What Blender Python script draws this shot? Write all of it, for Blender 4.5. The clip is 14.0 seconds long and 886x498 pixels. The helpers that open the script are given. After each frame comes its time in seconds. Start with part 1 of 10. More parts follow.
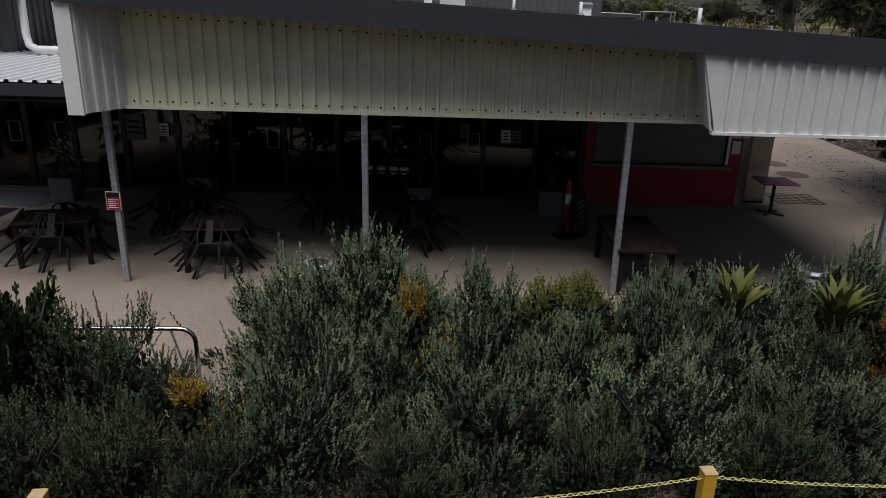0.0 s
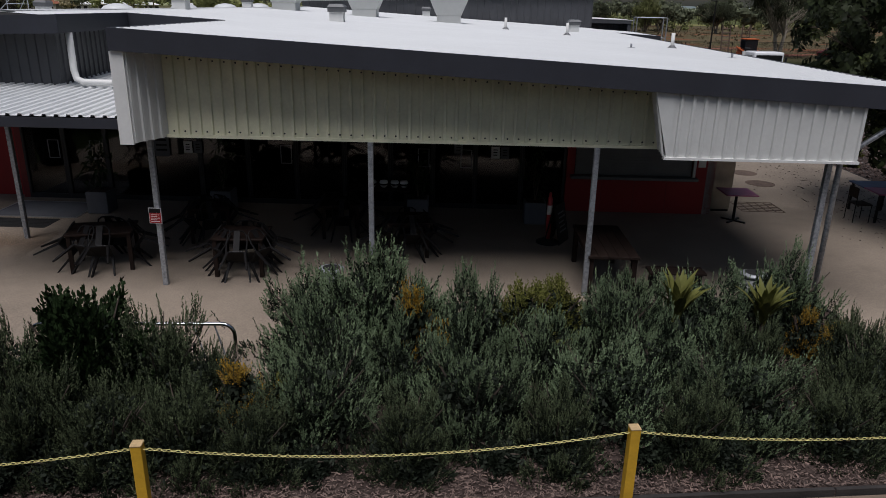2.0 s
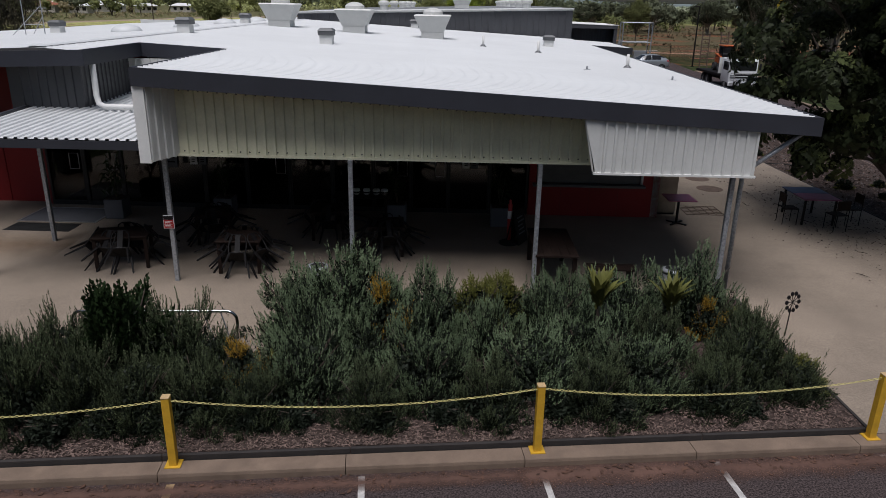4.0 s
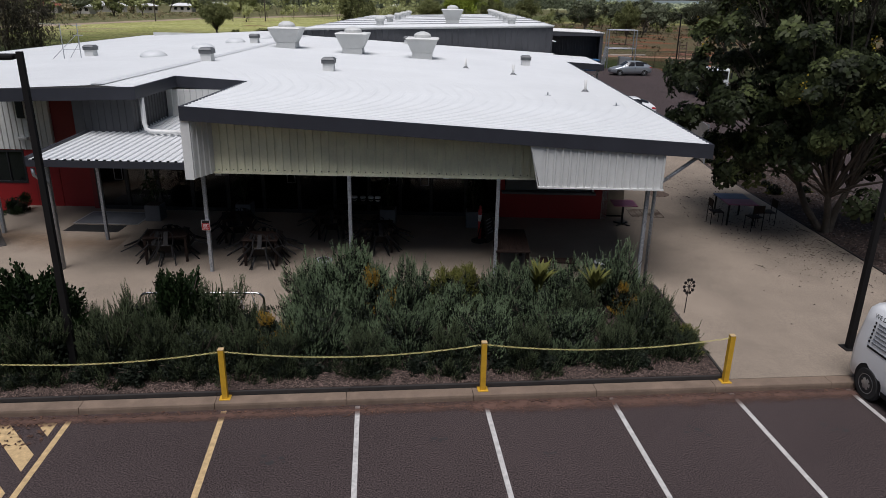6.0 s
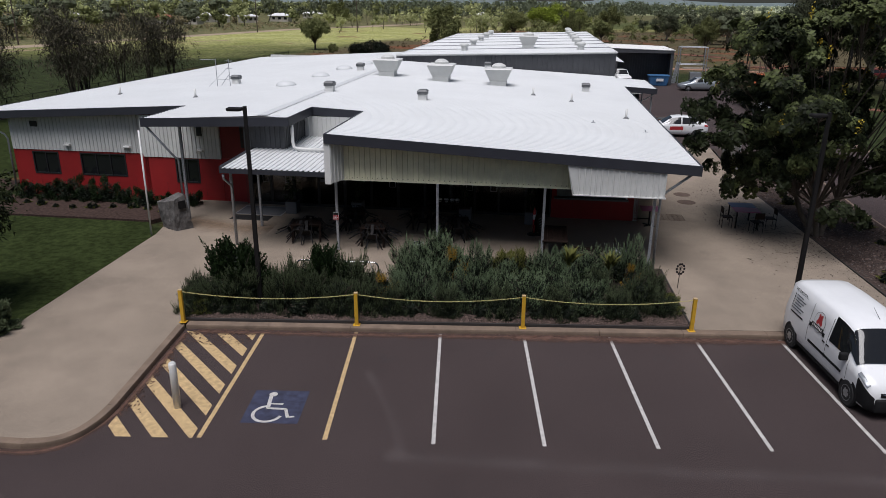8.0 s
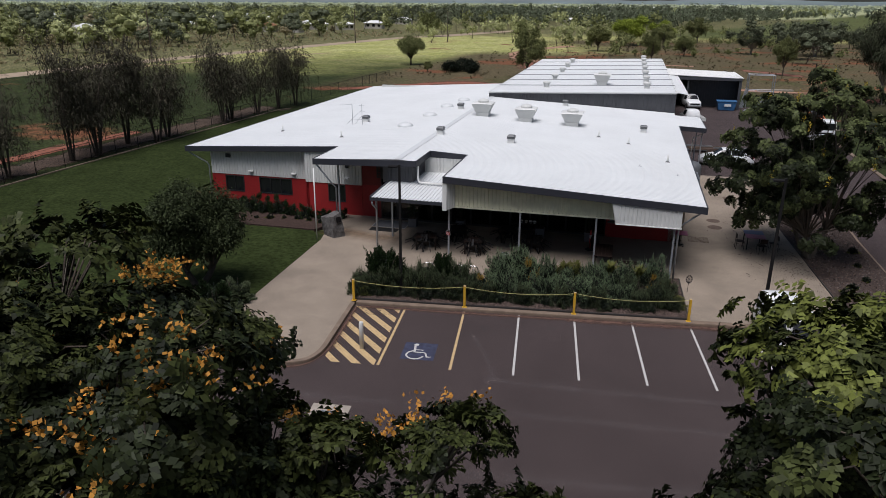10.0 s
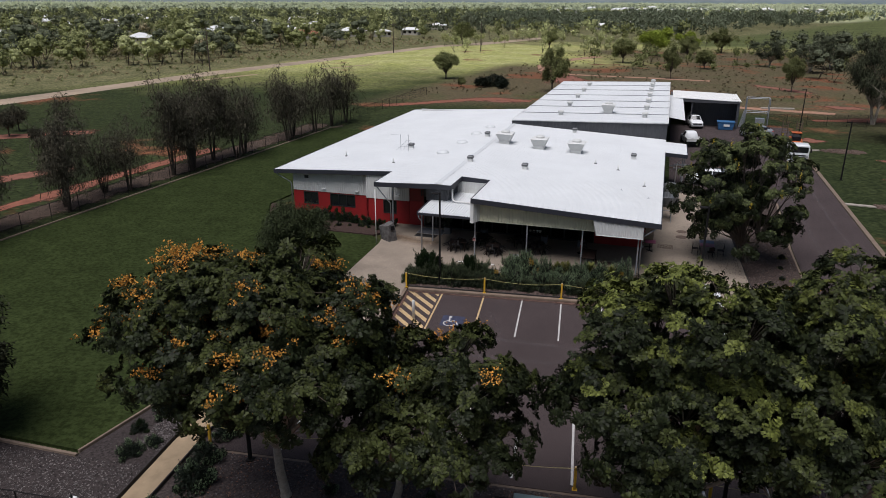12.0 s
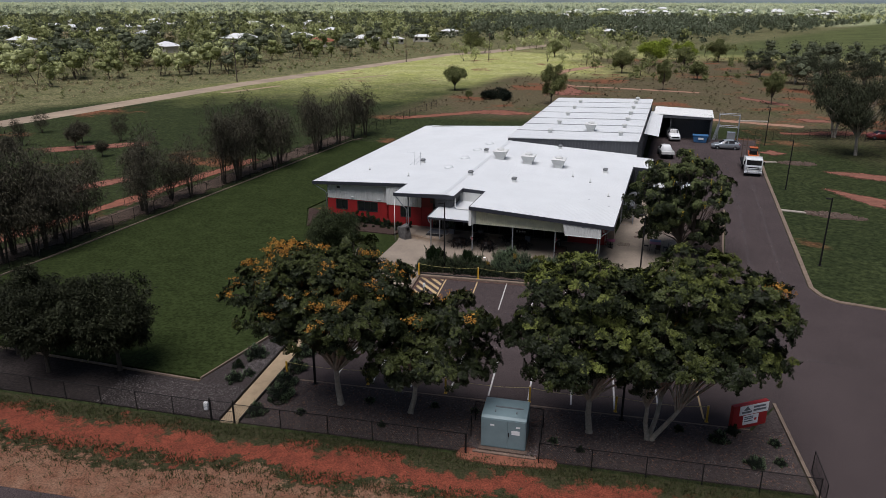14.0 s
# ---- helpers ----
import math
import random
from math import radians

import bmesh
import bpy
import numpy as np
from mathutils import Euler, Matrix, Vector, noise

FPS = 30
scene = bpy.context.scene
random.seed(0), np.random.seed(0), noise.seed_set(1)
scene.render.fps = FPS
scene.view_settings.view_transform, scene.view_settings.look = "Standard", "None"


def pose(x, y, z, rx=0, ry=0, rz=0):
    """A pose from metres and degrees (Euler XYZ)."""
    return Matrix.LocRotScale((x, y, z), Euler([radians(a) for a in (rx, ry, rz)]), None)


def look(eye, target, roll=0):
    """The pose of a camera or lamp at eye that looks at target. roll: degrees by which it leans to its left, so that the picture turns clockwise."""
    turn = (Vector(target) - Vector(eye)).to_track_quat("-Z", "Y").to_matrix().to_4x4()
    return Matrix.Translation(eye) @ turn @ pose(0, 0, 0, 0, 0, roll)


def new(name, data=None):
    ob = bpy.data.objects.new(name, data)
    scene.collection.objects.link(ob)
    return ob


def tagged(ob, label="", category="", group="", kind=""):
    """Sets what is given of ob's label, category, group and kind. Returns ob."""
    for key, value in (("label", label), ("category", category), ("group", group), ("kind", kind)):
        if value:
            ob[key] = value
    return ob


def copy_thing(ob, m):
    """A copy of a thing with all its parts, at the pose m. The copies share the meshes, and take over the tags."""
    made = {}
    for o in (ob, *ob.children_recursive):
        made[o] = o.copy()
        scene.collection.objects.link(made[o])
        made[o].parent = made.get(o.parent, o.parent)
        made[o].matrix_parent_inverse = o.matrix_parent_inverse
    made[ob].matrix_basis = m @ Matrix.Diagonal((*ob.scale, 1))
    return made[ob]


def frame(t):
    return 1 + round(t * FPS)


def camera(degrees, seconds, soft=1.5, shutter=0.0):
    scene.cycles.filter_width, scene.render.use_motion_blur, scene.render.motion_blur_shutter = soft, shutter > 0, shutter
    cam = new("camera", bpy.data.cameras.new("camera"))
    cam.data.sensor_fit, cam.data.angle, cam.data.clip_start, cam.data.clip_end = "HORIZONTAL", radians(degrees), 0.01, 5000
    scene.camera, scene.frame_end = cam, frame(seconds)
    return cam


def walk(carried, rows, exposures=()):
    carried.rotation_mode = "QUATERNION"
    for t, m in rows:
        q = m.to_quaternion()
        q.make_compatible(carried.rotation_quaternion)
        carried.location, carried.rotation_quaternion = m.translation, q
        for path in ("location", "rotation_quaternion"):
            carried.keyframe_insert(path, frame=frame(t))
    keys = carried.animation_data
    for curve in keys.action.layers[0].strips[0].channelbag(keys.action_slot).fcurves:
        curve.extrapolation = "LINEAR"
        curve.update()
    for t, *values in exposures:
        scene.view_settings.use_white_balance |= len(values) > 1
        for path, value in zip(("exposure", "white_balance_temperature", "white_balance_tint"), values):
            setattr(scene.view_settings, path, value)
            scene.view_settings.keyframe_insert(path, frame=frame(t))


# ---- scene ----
cam = camera(64.4, 14.0, 0.8)
METRES, EYE, TILT, LEAN, TURN = 8.0, 1.5, 0.0, 0.0, -5.4
PATH = [
    (0, (-2.442, -4.02, 4.36), (-2.267, -2.139, 3.705), 1.4),
    (0.5, (-2.499, -4.388, 4.532), (-2.323, -2.505, 3.881), 1.2),
    (1, (-2.536, -4.806, 4.702), (-2.363, -2.922, 4.053), 1.1),
    (1.5, (-2.556, -5.21, 4.888), (-2.38, -3.328, 4.233), 1.2),
    (2, (-2.514, -5.622, 5.051), (-2.338, -3.741, 4.395), 1.2),
    (2.5, (-2.426, -6.075, 5.211), (-2.249, -4.193, 4.556), 1.1),
    (3, (-2.312, -6.579, 5.425), (-2.136, -4.699, 4.767), 1.1),
    (5.5, (-1.957, -10.268, 6.696), (-1.769, -8.39, 6.034), 1.0),
    (6, (-1.949, -11.405, 7.106), (-1.767, -9.529, 6.438), 1.0),
    (6.5, (-1.999, -12.771, 7.442), (-1.843, -10.888, 6.787), 1.1),
    (7, (-1.928, -14.311, 8.001), (-1.871, -12.423, 7.344), 0.6),
    (7.5, (-2.027, -16.114, 8.507), (-2.025, -14.226, 7.846), 0.8),
    (8, (-1.929, -18.188, 8.918), (-1.97, -16.301, 8.258), 0.5),
    (8.5, (-2.112, -20.386, 9.815), (-2.204, -18.503, 9.147), 0.7),
    (9, (-2.12, -22.886, 10.8), (-2.28, -21.008, 10.133), 0.6),
    (11.5, (-0.34, -37.204, 16.364), (-0.677, -35.348, 15.698), 0.2),
    (12, (0.237, -40.413, 17.536), (-0.114, -38.561, 16.867), 0.2),
    (12.5, (0.893, -43.59, 18.739), (0.527, -41.74, 18.071), 0.2),
    (13, (1.678, -46.877, 19.903), (1.3, -45.03, 19.233), 0.1),
    (13.5, (2.512, -50.129, 20.972), (2.132, -48.283, 20.302), 0.1),
    (14, (3.293, -53.403, 22.012), (2.912, -51.558, 21.341), 0.1),
]
walk(cam, [(t, look(eye, target, roll)) for t, eye, target, roll in PATH], [(0.0, -0.44), (1.5, -0.52), (3.0, -0.5), (6.0, -0.34), (14.0, -0.3)])

# ---- world and sun ----
world = bpy.data.worlds.new("sky")
scene.world = world
world.use_nodes = True
wn = world.node_tree
sky = wn.nodes.new("ShaderNodeTexSky")
sky.sky_type = "NISHITA"
sky.sun_disc = False
sky.sun_elevation = radians(72)
sky.sun_rotation = radians(200)
sky.air_density, sky.dust_density, sky.ozone_density = 1.0, 2.5, 1.0
bg = wn.nodes["Background"]
bg.inputs["Strength"].default_value = 0.058
wn.links.new(sky.outputs[0], bg.inputs[0])
sun_data = bpy.data.lights.new("sun", "SUN")
sun_data.energy, sun_data.angle, sun_data.color = 4.1, radians(42), (0.98, 0.96, 1.0)
sun = new("sun", sun_data)
SUN_FROM = Vector((-0.12, -0.36, 1.0))
sun.matrix_world = look(SUN_FROM * 50, (0, 0, 0))

# ---- materials ----
def material(name, color, rough=0.7, metal=0.0, vary=0.25, scale=6.0, fine=90.0, bump=0.0, bump_scale=None, dark=None, stain=0.0, stain_scale=0.6, island=0.0, spec=None, transmission=0.0, grain=None, sharp=0.2):
    """A surface with two scales of colour variation and fine relief."""
    m = bpy.data.materials.new(name)
    m.use_nodes = True
    t = m.node_tree
    b = t.nodes["Principled BSDF"]
    b.inputs["Roughness"].default_value = rough
    b.inputs["Metallic"].default_value = metal
    if spec is not None:
        b.inputs["Specular IOR Level"].default_value = spec
    if transmission:
        b.inputs["Transmission Weight"].default_value = transmission
    co = t.nodes.new("ShaderNodeTexCoord")
    def noise_of(sc, detail=4.0, rough_=0.6):
        n = t.nodes.new("ShaderNodeTexNoise")
        n.inputs["Scale"].default_value, n.inputs["Detail"].default_value, n.inputs["Roughness"].default_value = sc, detail, rough_
        t.links.new(co.outputs["Object"], n.inputs["Vector"])
        return n.outputs["Fac"]
    def mix(fac, a, c, kind="MIX"):
        x = t.nodes.new("ShaderNodeMix")
        x.data_type, x.blend_type = "RGBA", kind
        for sock, val in ((x.inputs[0], fac), (x.inputs[6], a), (x.inputs[7], c)):
            if isinstance(val, (int, float)):
                sock.default_value = val
            elif isinstance(val, (tuple, list)):
                sock.default_value = (*val, 1.0) if len(val) == 3 else val
            else:
                t.links.new(val, sock)
        return x.outputs[2]
    def ramp(fac, lo, hi):
        r = t.nodes.new("ShaderNodeMapRange")
        r.inputs["From Min"].default_value, r.inputs["From Max"].default_value = lo, hi
        t.links.new(fac, r.inputs["Value"])
        return r.outputs["Result"]
    low = tuple(c * (1 - vary) for c in color) if dark is None else dark
    high = tuple(min(1.0, c * (1 + vary * 0.6)) for c in color)
    out = mix(ramp(noise_of(scale), 0.3, 0.7), low, high)
    out = mix(mix(ramp(noise_of(fine, 2.0), 0.5 - sharp, 0.5 + sharp), (0.0, 0.0, 0.0), (1.0, 1.0, 1.0)), mix(1.0, out, (1 - (vary * 0.5 if grain is None else grain),) * 3, "MULTIPLY"), out)
    if stain:
        s = ramp(noise_of(stain_scale, 6.0, 0.7), 0.48, 0.72)
        sm = t.nodes.new("ShaderNodeMath")
        sm.operation = "MULTIPLY"
        sm.inputs[1].default_value = stain
        t.links.new(s, sm.inputs[0])
        out = mix(sm.outputs[0], out, tuple(c * 0.45 for c in color))
    if island:
        g = t.nodes.new("ShaderNodeNewGeometry")
        r = t.nodes.new("ShaderNodeMapRange")
        r.inputs["To Min"].default_value, r.inputs["To Max"].default_value = 1 - island, 1 + island
        t.links.new(g.outputs["Random Per Island"], r.inputs["Value"])
        oi = t.nodes.new("ShaderNodeObjectInfo")
        r2 = t.nodes.new("ShaderNodeMapRange")
        r2.inputs["To Min"].default_value, r2.inputs["To Max"].default_value = 1 - island * 0.4, 1 + island * 0.4
        t.links.new(oi.outputs["Random"], r2.inputs["Value"])
        mm = t.nodes.new("ShaderNodeMath")
        mm.operation = "MULTIPLY"
        t.links.new(r.outputs["Result"], mm.inputs[0])
        t.links.new(r2.outputs["Result"], mm.inputs[1])
        v = t.nodes.new("ShaderNodeVectorMath")
        v.operation = "SCALE"
        t.links.new(out, v.inputs[0])
        t.links.new(mm.outputs[0], v.inputs["Scale"])
        out = v.outputs[0]
    t.links.new(out, b.inputs["Base Color"])
    if bump:
        bn = t.nodes.new("ShaderNodeBump")
        bn.inputs["Strength"].default_value = bump
        bn.inputs["Distance"].default_value = 0.02
        t.links.new(noise_of(bump_scale or fine, 3.0), bn.inputs["Height"])
        t.links.new(bn.outputs[0], b.inputs["Normal"])
    return m


M = {}
def mat(key, *a, **k):
    M[key] = material(key, *a, **k)
    return M[key]

mat("asphalt", (0.112, 0.0845, 0.083), 0.92, spec=0.2, vary=0.16, scale=0.3, fine=38, bump=1.0, bump_scale=60, stain=0.2, stain_scale=0.6, grain=0.85, sharp=0.15)
mat("asphalt_patch", (0.03, 0.027, 0.027), 0.8, vary=0.3, scale=6, fine=80)
mat("concrete", (0.315, 0.255, 0.198), 0.88, vary=0.2, scale=0.4, fine=40, bump=0.4, stain=0.45, stain_scale=0.5, grain=0.3, sharp=0.14)
mat("concrete_kerb", (0.21, 0.152, 0.112), 0.9, vary=0.25, scale=2.5, fine=70, bump=0.3, stain=0.4, stain_scale=1.2)
mat("concrete_pale", (0.36, 0.315, 0.265), 0.9, vary=0.2, scale=2.5, fine=70, bump=0.3)
mat("footpath", (0.36, 0.265, 0.165), 0.9, vary=0.2, scale=1.5, fine=60, bump=0.3, stain=0.2)
mat("line_white", (0.56, 0.54, 0.52), 0.8, vary=0.3, scale=9, fine=60, stain=0.35, stain_scale=6)
mat("line_yellow", (0.58, 0.41, 0.21), 0.8, vary=0.3, scale=9, fine=60, stain=0.4, stain_scale=5)
mat("paint_blue", (0.045, 0.05, 0.095), 0.88, vary=0.5, scale=5, fine=60, stain=0.7, stain_scale=3)
mat("lawn", (0.037, 0.051, 0.0165), 0.95, spec=0.05, vary=0.22, scale=0.5, fine=4.5, grain=0.5, bump=1.0, bump_scale=14, stain=0.22, stain_scale=0.3, sharp=0.14)
mat("mulch", (0.085, 0.062, 0.054), 0.95, spec=0.1, vary=0.7, scale=14, fine=45, bump=1.0, bump_scale=40)
mat("shaded_mould", (0.042, 0.034, 0.032), 0.95, spec=0.1, vary=0.6, scale=7, fine=26, bump=1.0, bump_scale=30)
mat("gravel_blue", (0.06, 0.049, 0.047), 0.95, spec=0.1, vary=0.6, scale=9, fine=24, bump=1.0, bump_scale=30)
mat("gravel_grey", (0.09, 0.071, 0.067), 0.95, spec=0.1, vary=0.6, scale=9, fine=24, bump=1.0, bump_scale=30)
mat("mulch_red", (0.07, 0.046, 0.039), 0.95, spec=0.1, vary=0.6, scale=8, fine=30, bump=1.0, bump_scale=30)
mat("timber_edge", (0.035, 0.03, 0.028), 0.85, vary=0.3, scale=4, fine=40, bump=0.4)
mat("red_dirt", (0.24, 0.085, 0.05), 0.95, vary=0.3, scale=1.0, fine=14, bump=0.6, bump_scale=12)
mat("dirt_road", (0.38, 0.29, 0.21), 0.95, vary=0.3, scale=0.12, fine=1.2, stain=0.5, stain_scale=0.08)
mat("roof_white", (0.645, 0.66, 0.665), 0.5, vary=0.05, scale=0.3, fine=3, stain=0.06, stain_scale=0.25)
mat("rim_roof", (0.3, 0.31, 0.32), 0.5, vary=0.15, scale=3, fine=30)
mat("fascia", (0.032, 0.034, 0.044), 0.5, vary=0.15, scale=1.5, fine=30)
mat("clad_charcoal", (0.07, 0.072, 0.08), 0.5, vary=0.15, scale=1.5, fine=30)
mat("clad_grey", (0.625, 0.63, 0.61), 0.5, vary=0.08, scale=1.2, fine=20, stain=0.12, stain_scale=1)
mat("clad_cream", (0.79, 0.775, 0.58), 0.5, vary=0.14, scale=1.6, fine=20, stain=0.24, stain_scale=1.4)
mat("white_flash", (0.72, 0.72, 0.7), 0.45, vary=0.08, scale=2, fine=20)
mat("red_wall", (0.3, 0.013, 0.014), 0.6, vary=0.12, scale=1.2, fine=30, stain=0.15, stain_scale=0.8)
mat("red_dark", (0.19, 0.014, 0.014), 0.55, vary=0.12, scale=1.2, fine=30)
mat("steel_galv", (0.4, 0.42, 0.45), 0.5, 0.5, vary=0.4, scale=22, fine=70)
# soffit and interior are toned dark to carry the shade under the roof
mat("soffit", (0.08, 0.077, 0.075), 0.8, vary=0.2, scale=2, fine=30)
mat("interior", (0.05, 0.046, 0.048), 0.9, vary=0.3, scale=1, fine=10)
mat("frame_black", (0.018, 0.018, 0.02), 0.5, vary=0.2, scale=4, fine=30)
mat("glass", (0.13, 0.14, 0.145), 0.03, vary=0.0, transmission=1.0, spec=0.05)
mat("glass_dark", (0.012, 0.013, 0.015), 0.06, vary=0.0, spec=0.6)
mat("shutter", (0.14, 0.145, 0.15), 0.5, 0.2, vary=0.15, scale=3, fine=30)
mat("pipe_white", (0.7, 0.7, 0.68), 0.45, vary=0.08, scale=4, fine=30)
mat("yellow_paint", (0.62, 0.36, 0.03), 0.5, vary=0.15, scale=6, fine=40, stain=0.2, stain_scale=4)
mat("pole_black", (0.012, 0.011, 0.011), 0.75, spec=0.2, vary=0.2, scale=4, fine=30)

# ---- mesh helpers ----
def add_box(bm, x0, y0, z0, x1, y1, z1, m=None):
    vs = [bm.verts.new((x, y, z)) for z in (z0, z1) for y in (y0, y1) for x in (x0, x1)]
    for f in ((0, 2, 3, 1), (4, 5, 7, 6), (0, 1, 5, 4), (2, 6, 7, 3), (0, 4, 6, 2), (1, 3, 7, 5)):
        bm.faces.new([vs[i] for i in f])
    if m is not None:
        bmesh.ops.transform(bm, matrix=m, verts=vs)
    return vs

def bevelled_box(bm, x0, y0, z0, x1, y1, z1, r=0.02, segments=2, m=None):
    t = bmesh.new()
    add_box(t, x0, y0, z0, x1, y1, z1)
    bmesh.ops.bevel(t, geom=list(t.edges), offset=r, segments=segments, profile=0.5, affect="EDGES")
    if m is not None:
        bmesh.ops.transform(t, matrix=m, verts=t.verts)
    merge(bm, t)

def merge(bm, t):
    me = bpy.data.meshes.new("tmp")
    t.to_mesh(me)
    t.free()
    bm.from_mesh(me)
    bpy.data.meshes.remove(me)

def add_tube(bm, pts, radii, sides=8, cap=True):
    """A tapered tube along points."""
    pts = [Vector(p) for p in pts]
    if isinstance(radii, (int, float)):
        radii = [radii] * len(pts)
    rings = []
    up = Vector((0, 0, 1))
    side = None
    for i, p in enumerate(pts):
        d = (pts[min(i + 1, len(pts) - 1)] - pts[max(i - 1, 0)]).normalized()
        if side is None:
            side = d.cross(up)
            if side.length < 0.05:
                side = d.cross(Vector((1, 0, 0)))
        side = (side - d * side.dot(d)).normalized()
        other = d.cross(side)
        rings.append([bm.verts.new(p + (side * math.cos(a) + other * math.sin(a)) * radii[i]) for a in [2 * math.pi * k / sides for k in range(sides)]])
    for a, b in zip(rings, rings[1:]):
        for k in range(sides):
            bm.faces.new((a[k], a[(k + 1) % sides], b[(k + 1) % sides], b[k]))
    if cap:
        bm.faces.new(rings[0][::-1])
        bm.faces.new(rings[-1])

def add_lathe(bm, profile, sides=16, centre=(0, 0, 0)):
    """A turned shape: (radius, height) pairs from the bottom up."""
    c = Vector(centre)
    rings = [[bm.verts.new(c + Vector((r * math.cos(2 * math.pi * k / sides), r * math.sin(2 * math.pi * k / sides), z))) for k in range(sides)] for r, z in profile]
    for a, b in zip(rings, rings[1:]):
        for k in range(sides):
            bm.faces.new((a[k], a[(k + 1) % sides], b[(k + 1) % sides], b[k]))
    bm.faces.new(rings[0][::-1])
    bm.faces.new(rings[-1])

def add_slab(bm, pts, z_top, z_bottom):
    """A flat slab with the outline pts."""
    if sum(a[0] * b[1] - b[0] * a[1] for a, b in zip(pts, pts[1:] + pts[:1])) < 0:
        pts = pts[::-1]
    top = [bm.verts.new((x, y, z_top if not callable(z_top) else z_top(x, y))) for x, y in pts]
    low = [bm.verts.new((x, y, z_bottom)) for x, y in pts]
    f = bm.faces.new(top)
    f.normal_update()
    n = len(pts)
    for i in range(n):
        bm.faces.new((low[i], low[(i + 1) % n], top[(i + 1) % n], top[i]))
    bmesh.ops.triangulate(bm, faces=[f])

def mesh_object(name, bm, material_=None, parent=None, smooth=False):
    me = bpy.data.meshes.new(name)
    bm.normal_update()
    bm.to_mesh(me)
    bm.free()
    if material_ is not None:
        me.materials.append(material_)
    if smooth:
        me.shade_smooth()
    ob = new(name, me)
    if parent is not None:
        ob.parent = parent
    return ob

def part(name, bm, material_, parent, label="", smooth=False):
    """One mesh object under a thing or under a part."""
    ob = mesh_object(name, bm, material_, parent, smooth)
    return tagged(ob, label) if label else ob

def thing(name, label, category, m=None, group="", kind=""):
    ob = new(name)
    ob.empty_display_size = 0.1
    if m is not None:
        ob.matrix_basis = m
    return tagged(ob, label, category, group, kind)

def box_part(name, dims, material_, parent, label="", r=0.0):
    bm = bmesh.new()
    if r:
        bevelled_box(bm, *dims, r=r)
    else:
        add_box(bm, *dims)
    return part(name, bm, material_, parent, label)

def structure(name, bm, material_, label, category):
    return tagged(mesh_object(name, bm, material_), label, category, kind="structure")

def ribbed(bm, o, along, across, normal, length, width, period=0.19, depth=0.03, crest=0.045, taper=None):
    """A pressed metal sheet: ribs run along 'along', repeated across. taper: end length at the far side."""
    o, along, across, normal = Vector(o), Vector(along), Vector(across), Vector(normal)
    n = max(1, int(round(width / period)))
    p = width / n
    prof = []
    for i in range(n):
        prof += [(i * p, 0), (i * p + p - crest - 0.024, 0), (i * p + p - crest - 0.01, depth), (i * p + p - 0.014, depth)]
    prof.append((width, 0))
    rows = []
    for s, h in prof:
        f = s / width
        a0, l1 = (0.0, length) if taper is None else (taper[0] * f, length + (taper[1] - length) * f)
        rows.append((bm.verts.new(o + across * s + normal * h + along * a0), bm.verts.new(o + across * s + normal * h + along * l1)))
    for (a, b), (c, d) in zip(rows, rows[1:]):
        bm.faces.new((a, c, d, b))
    bm.normal_update()

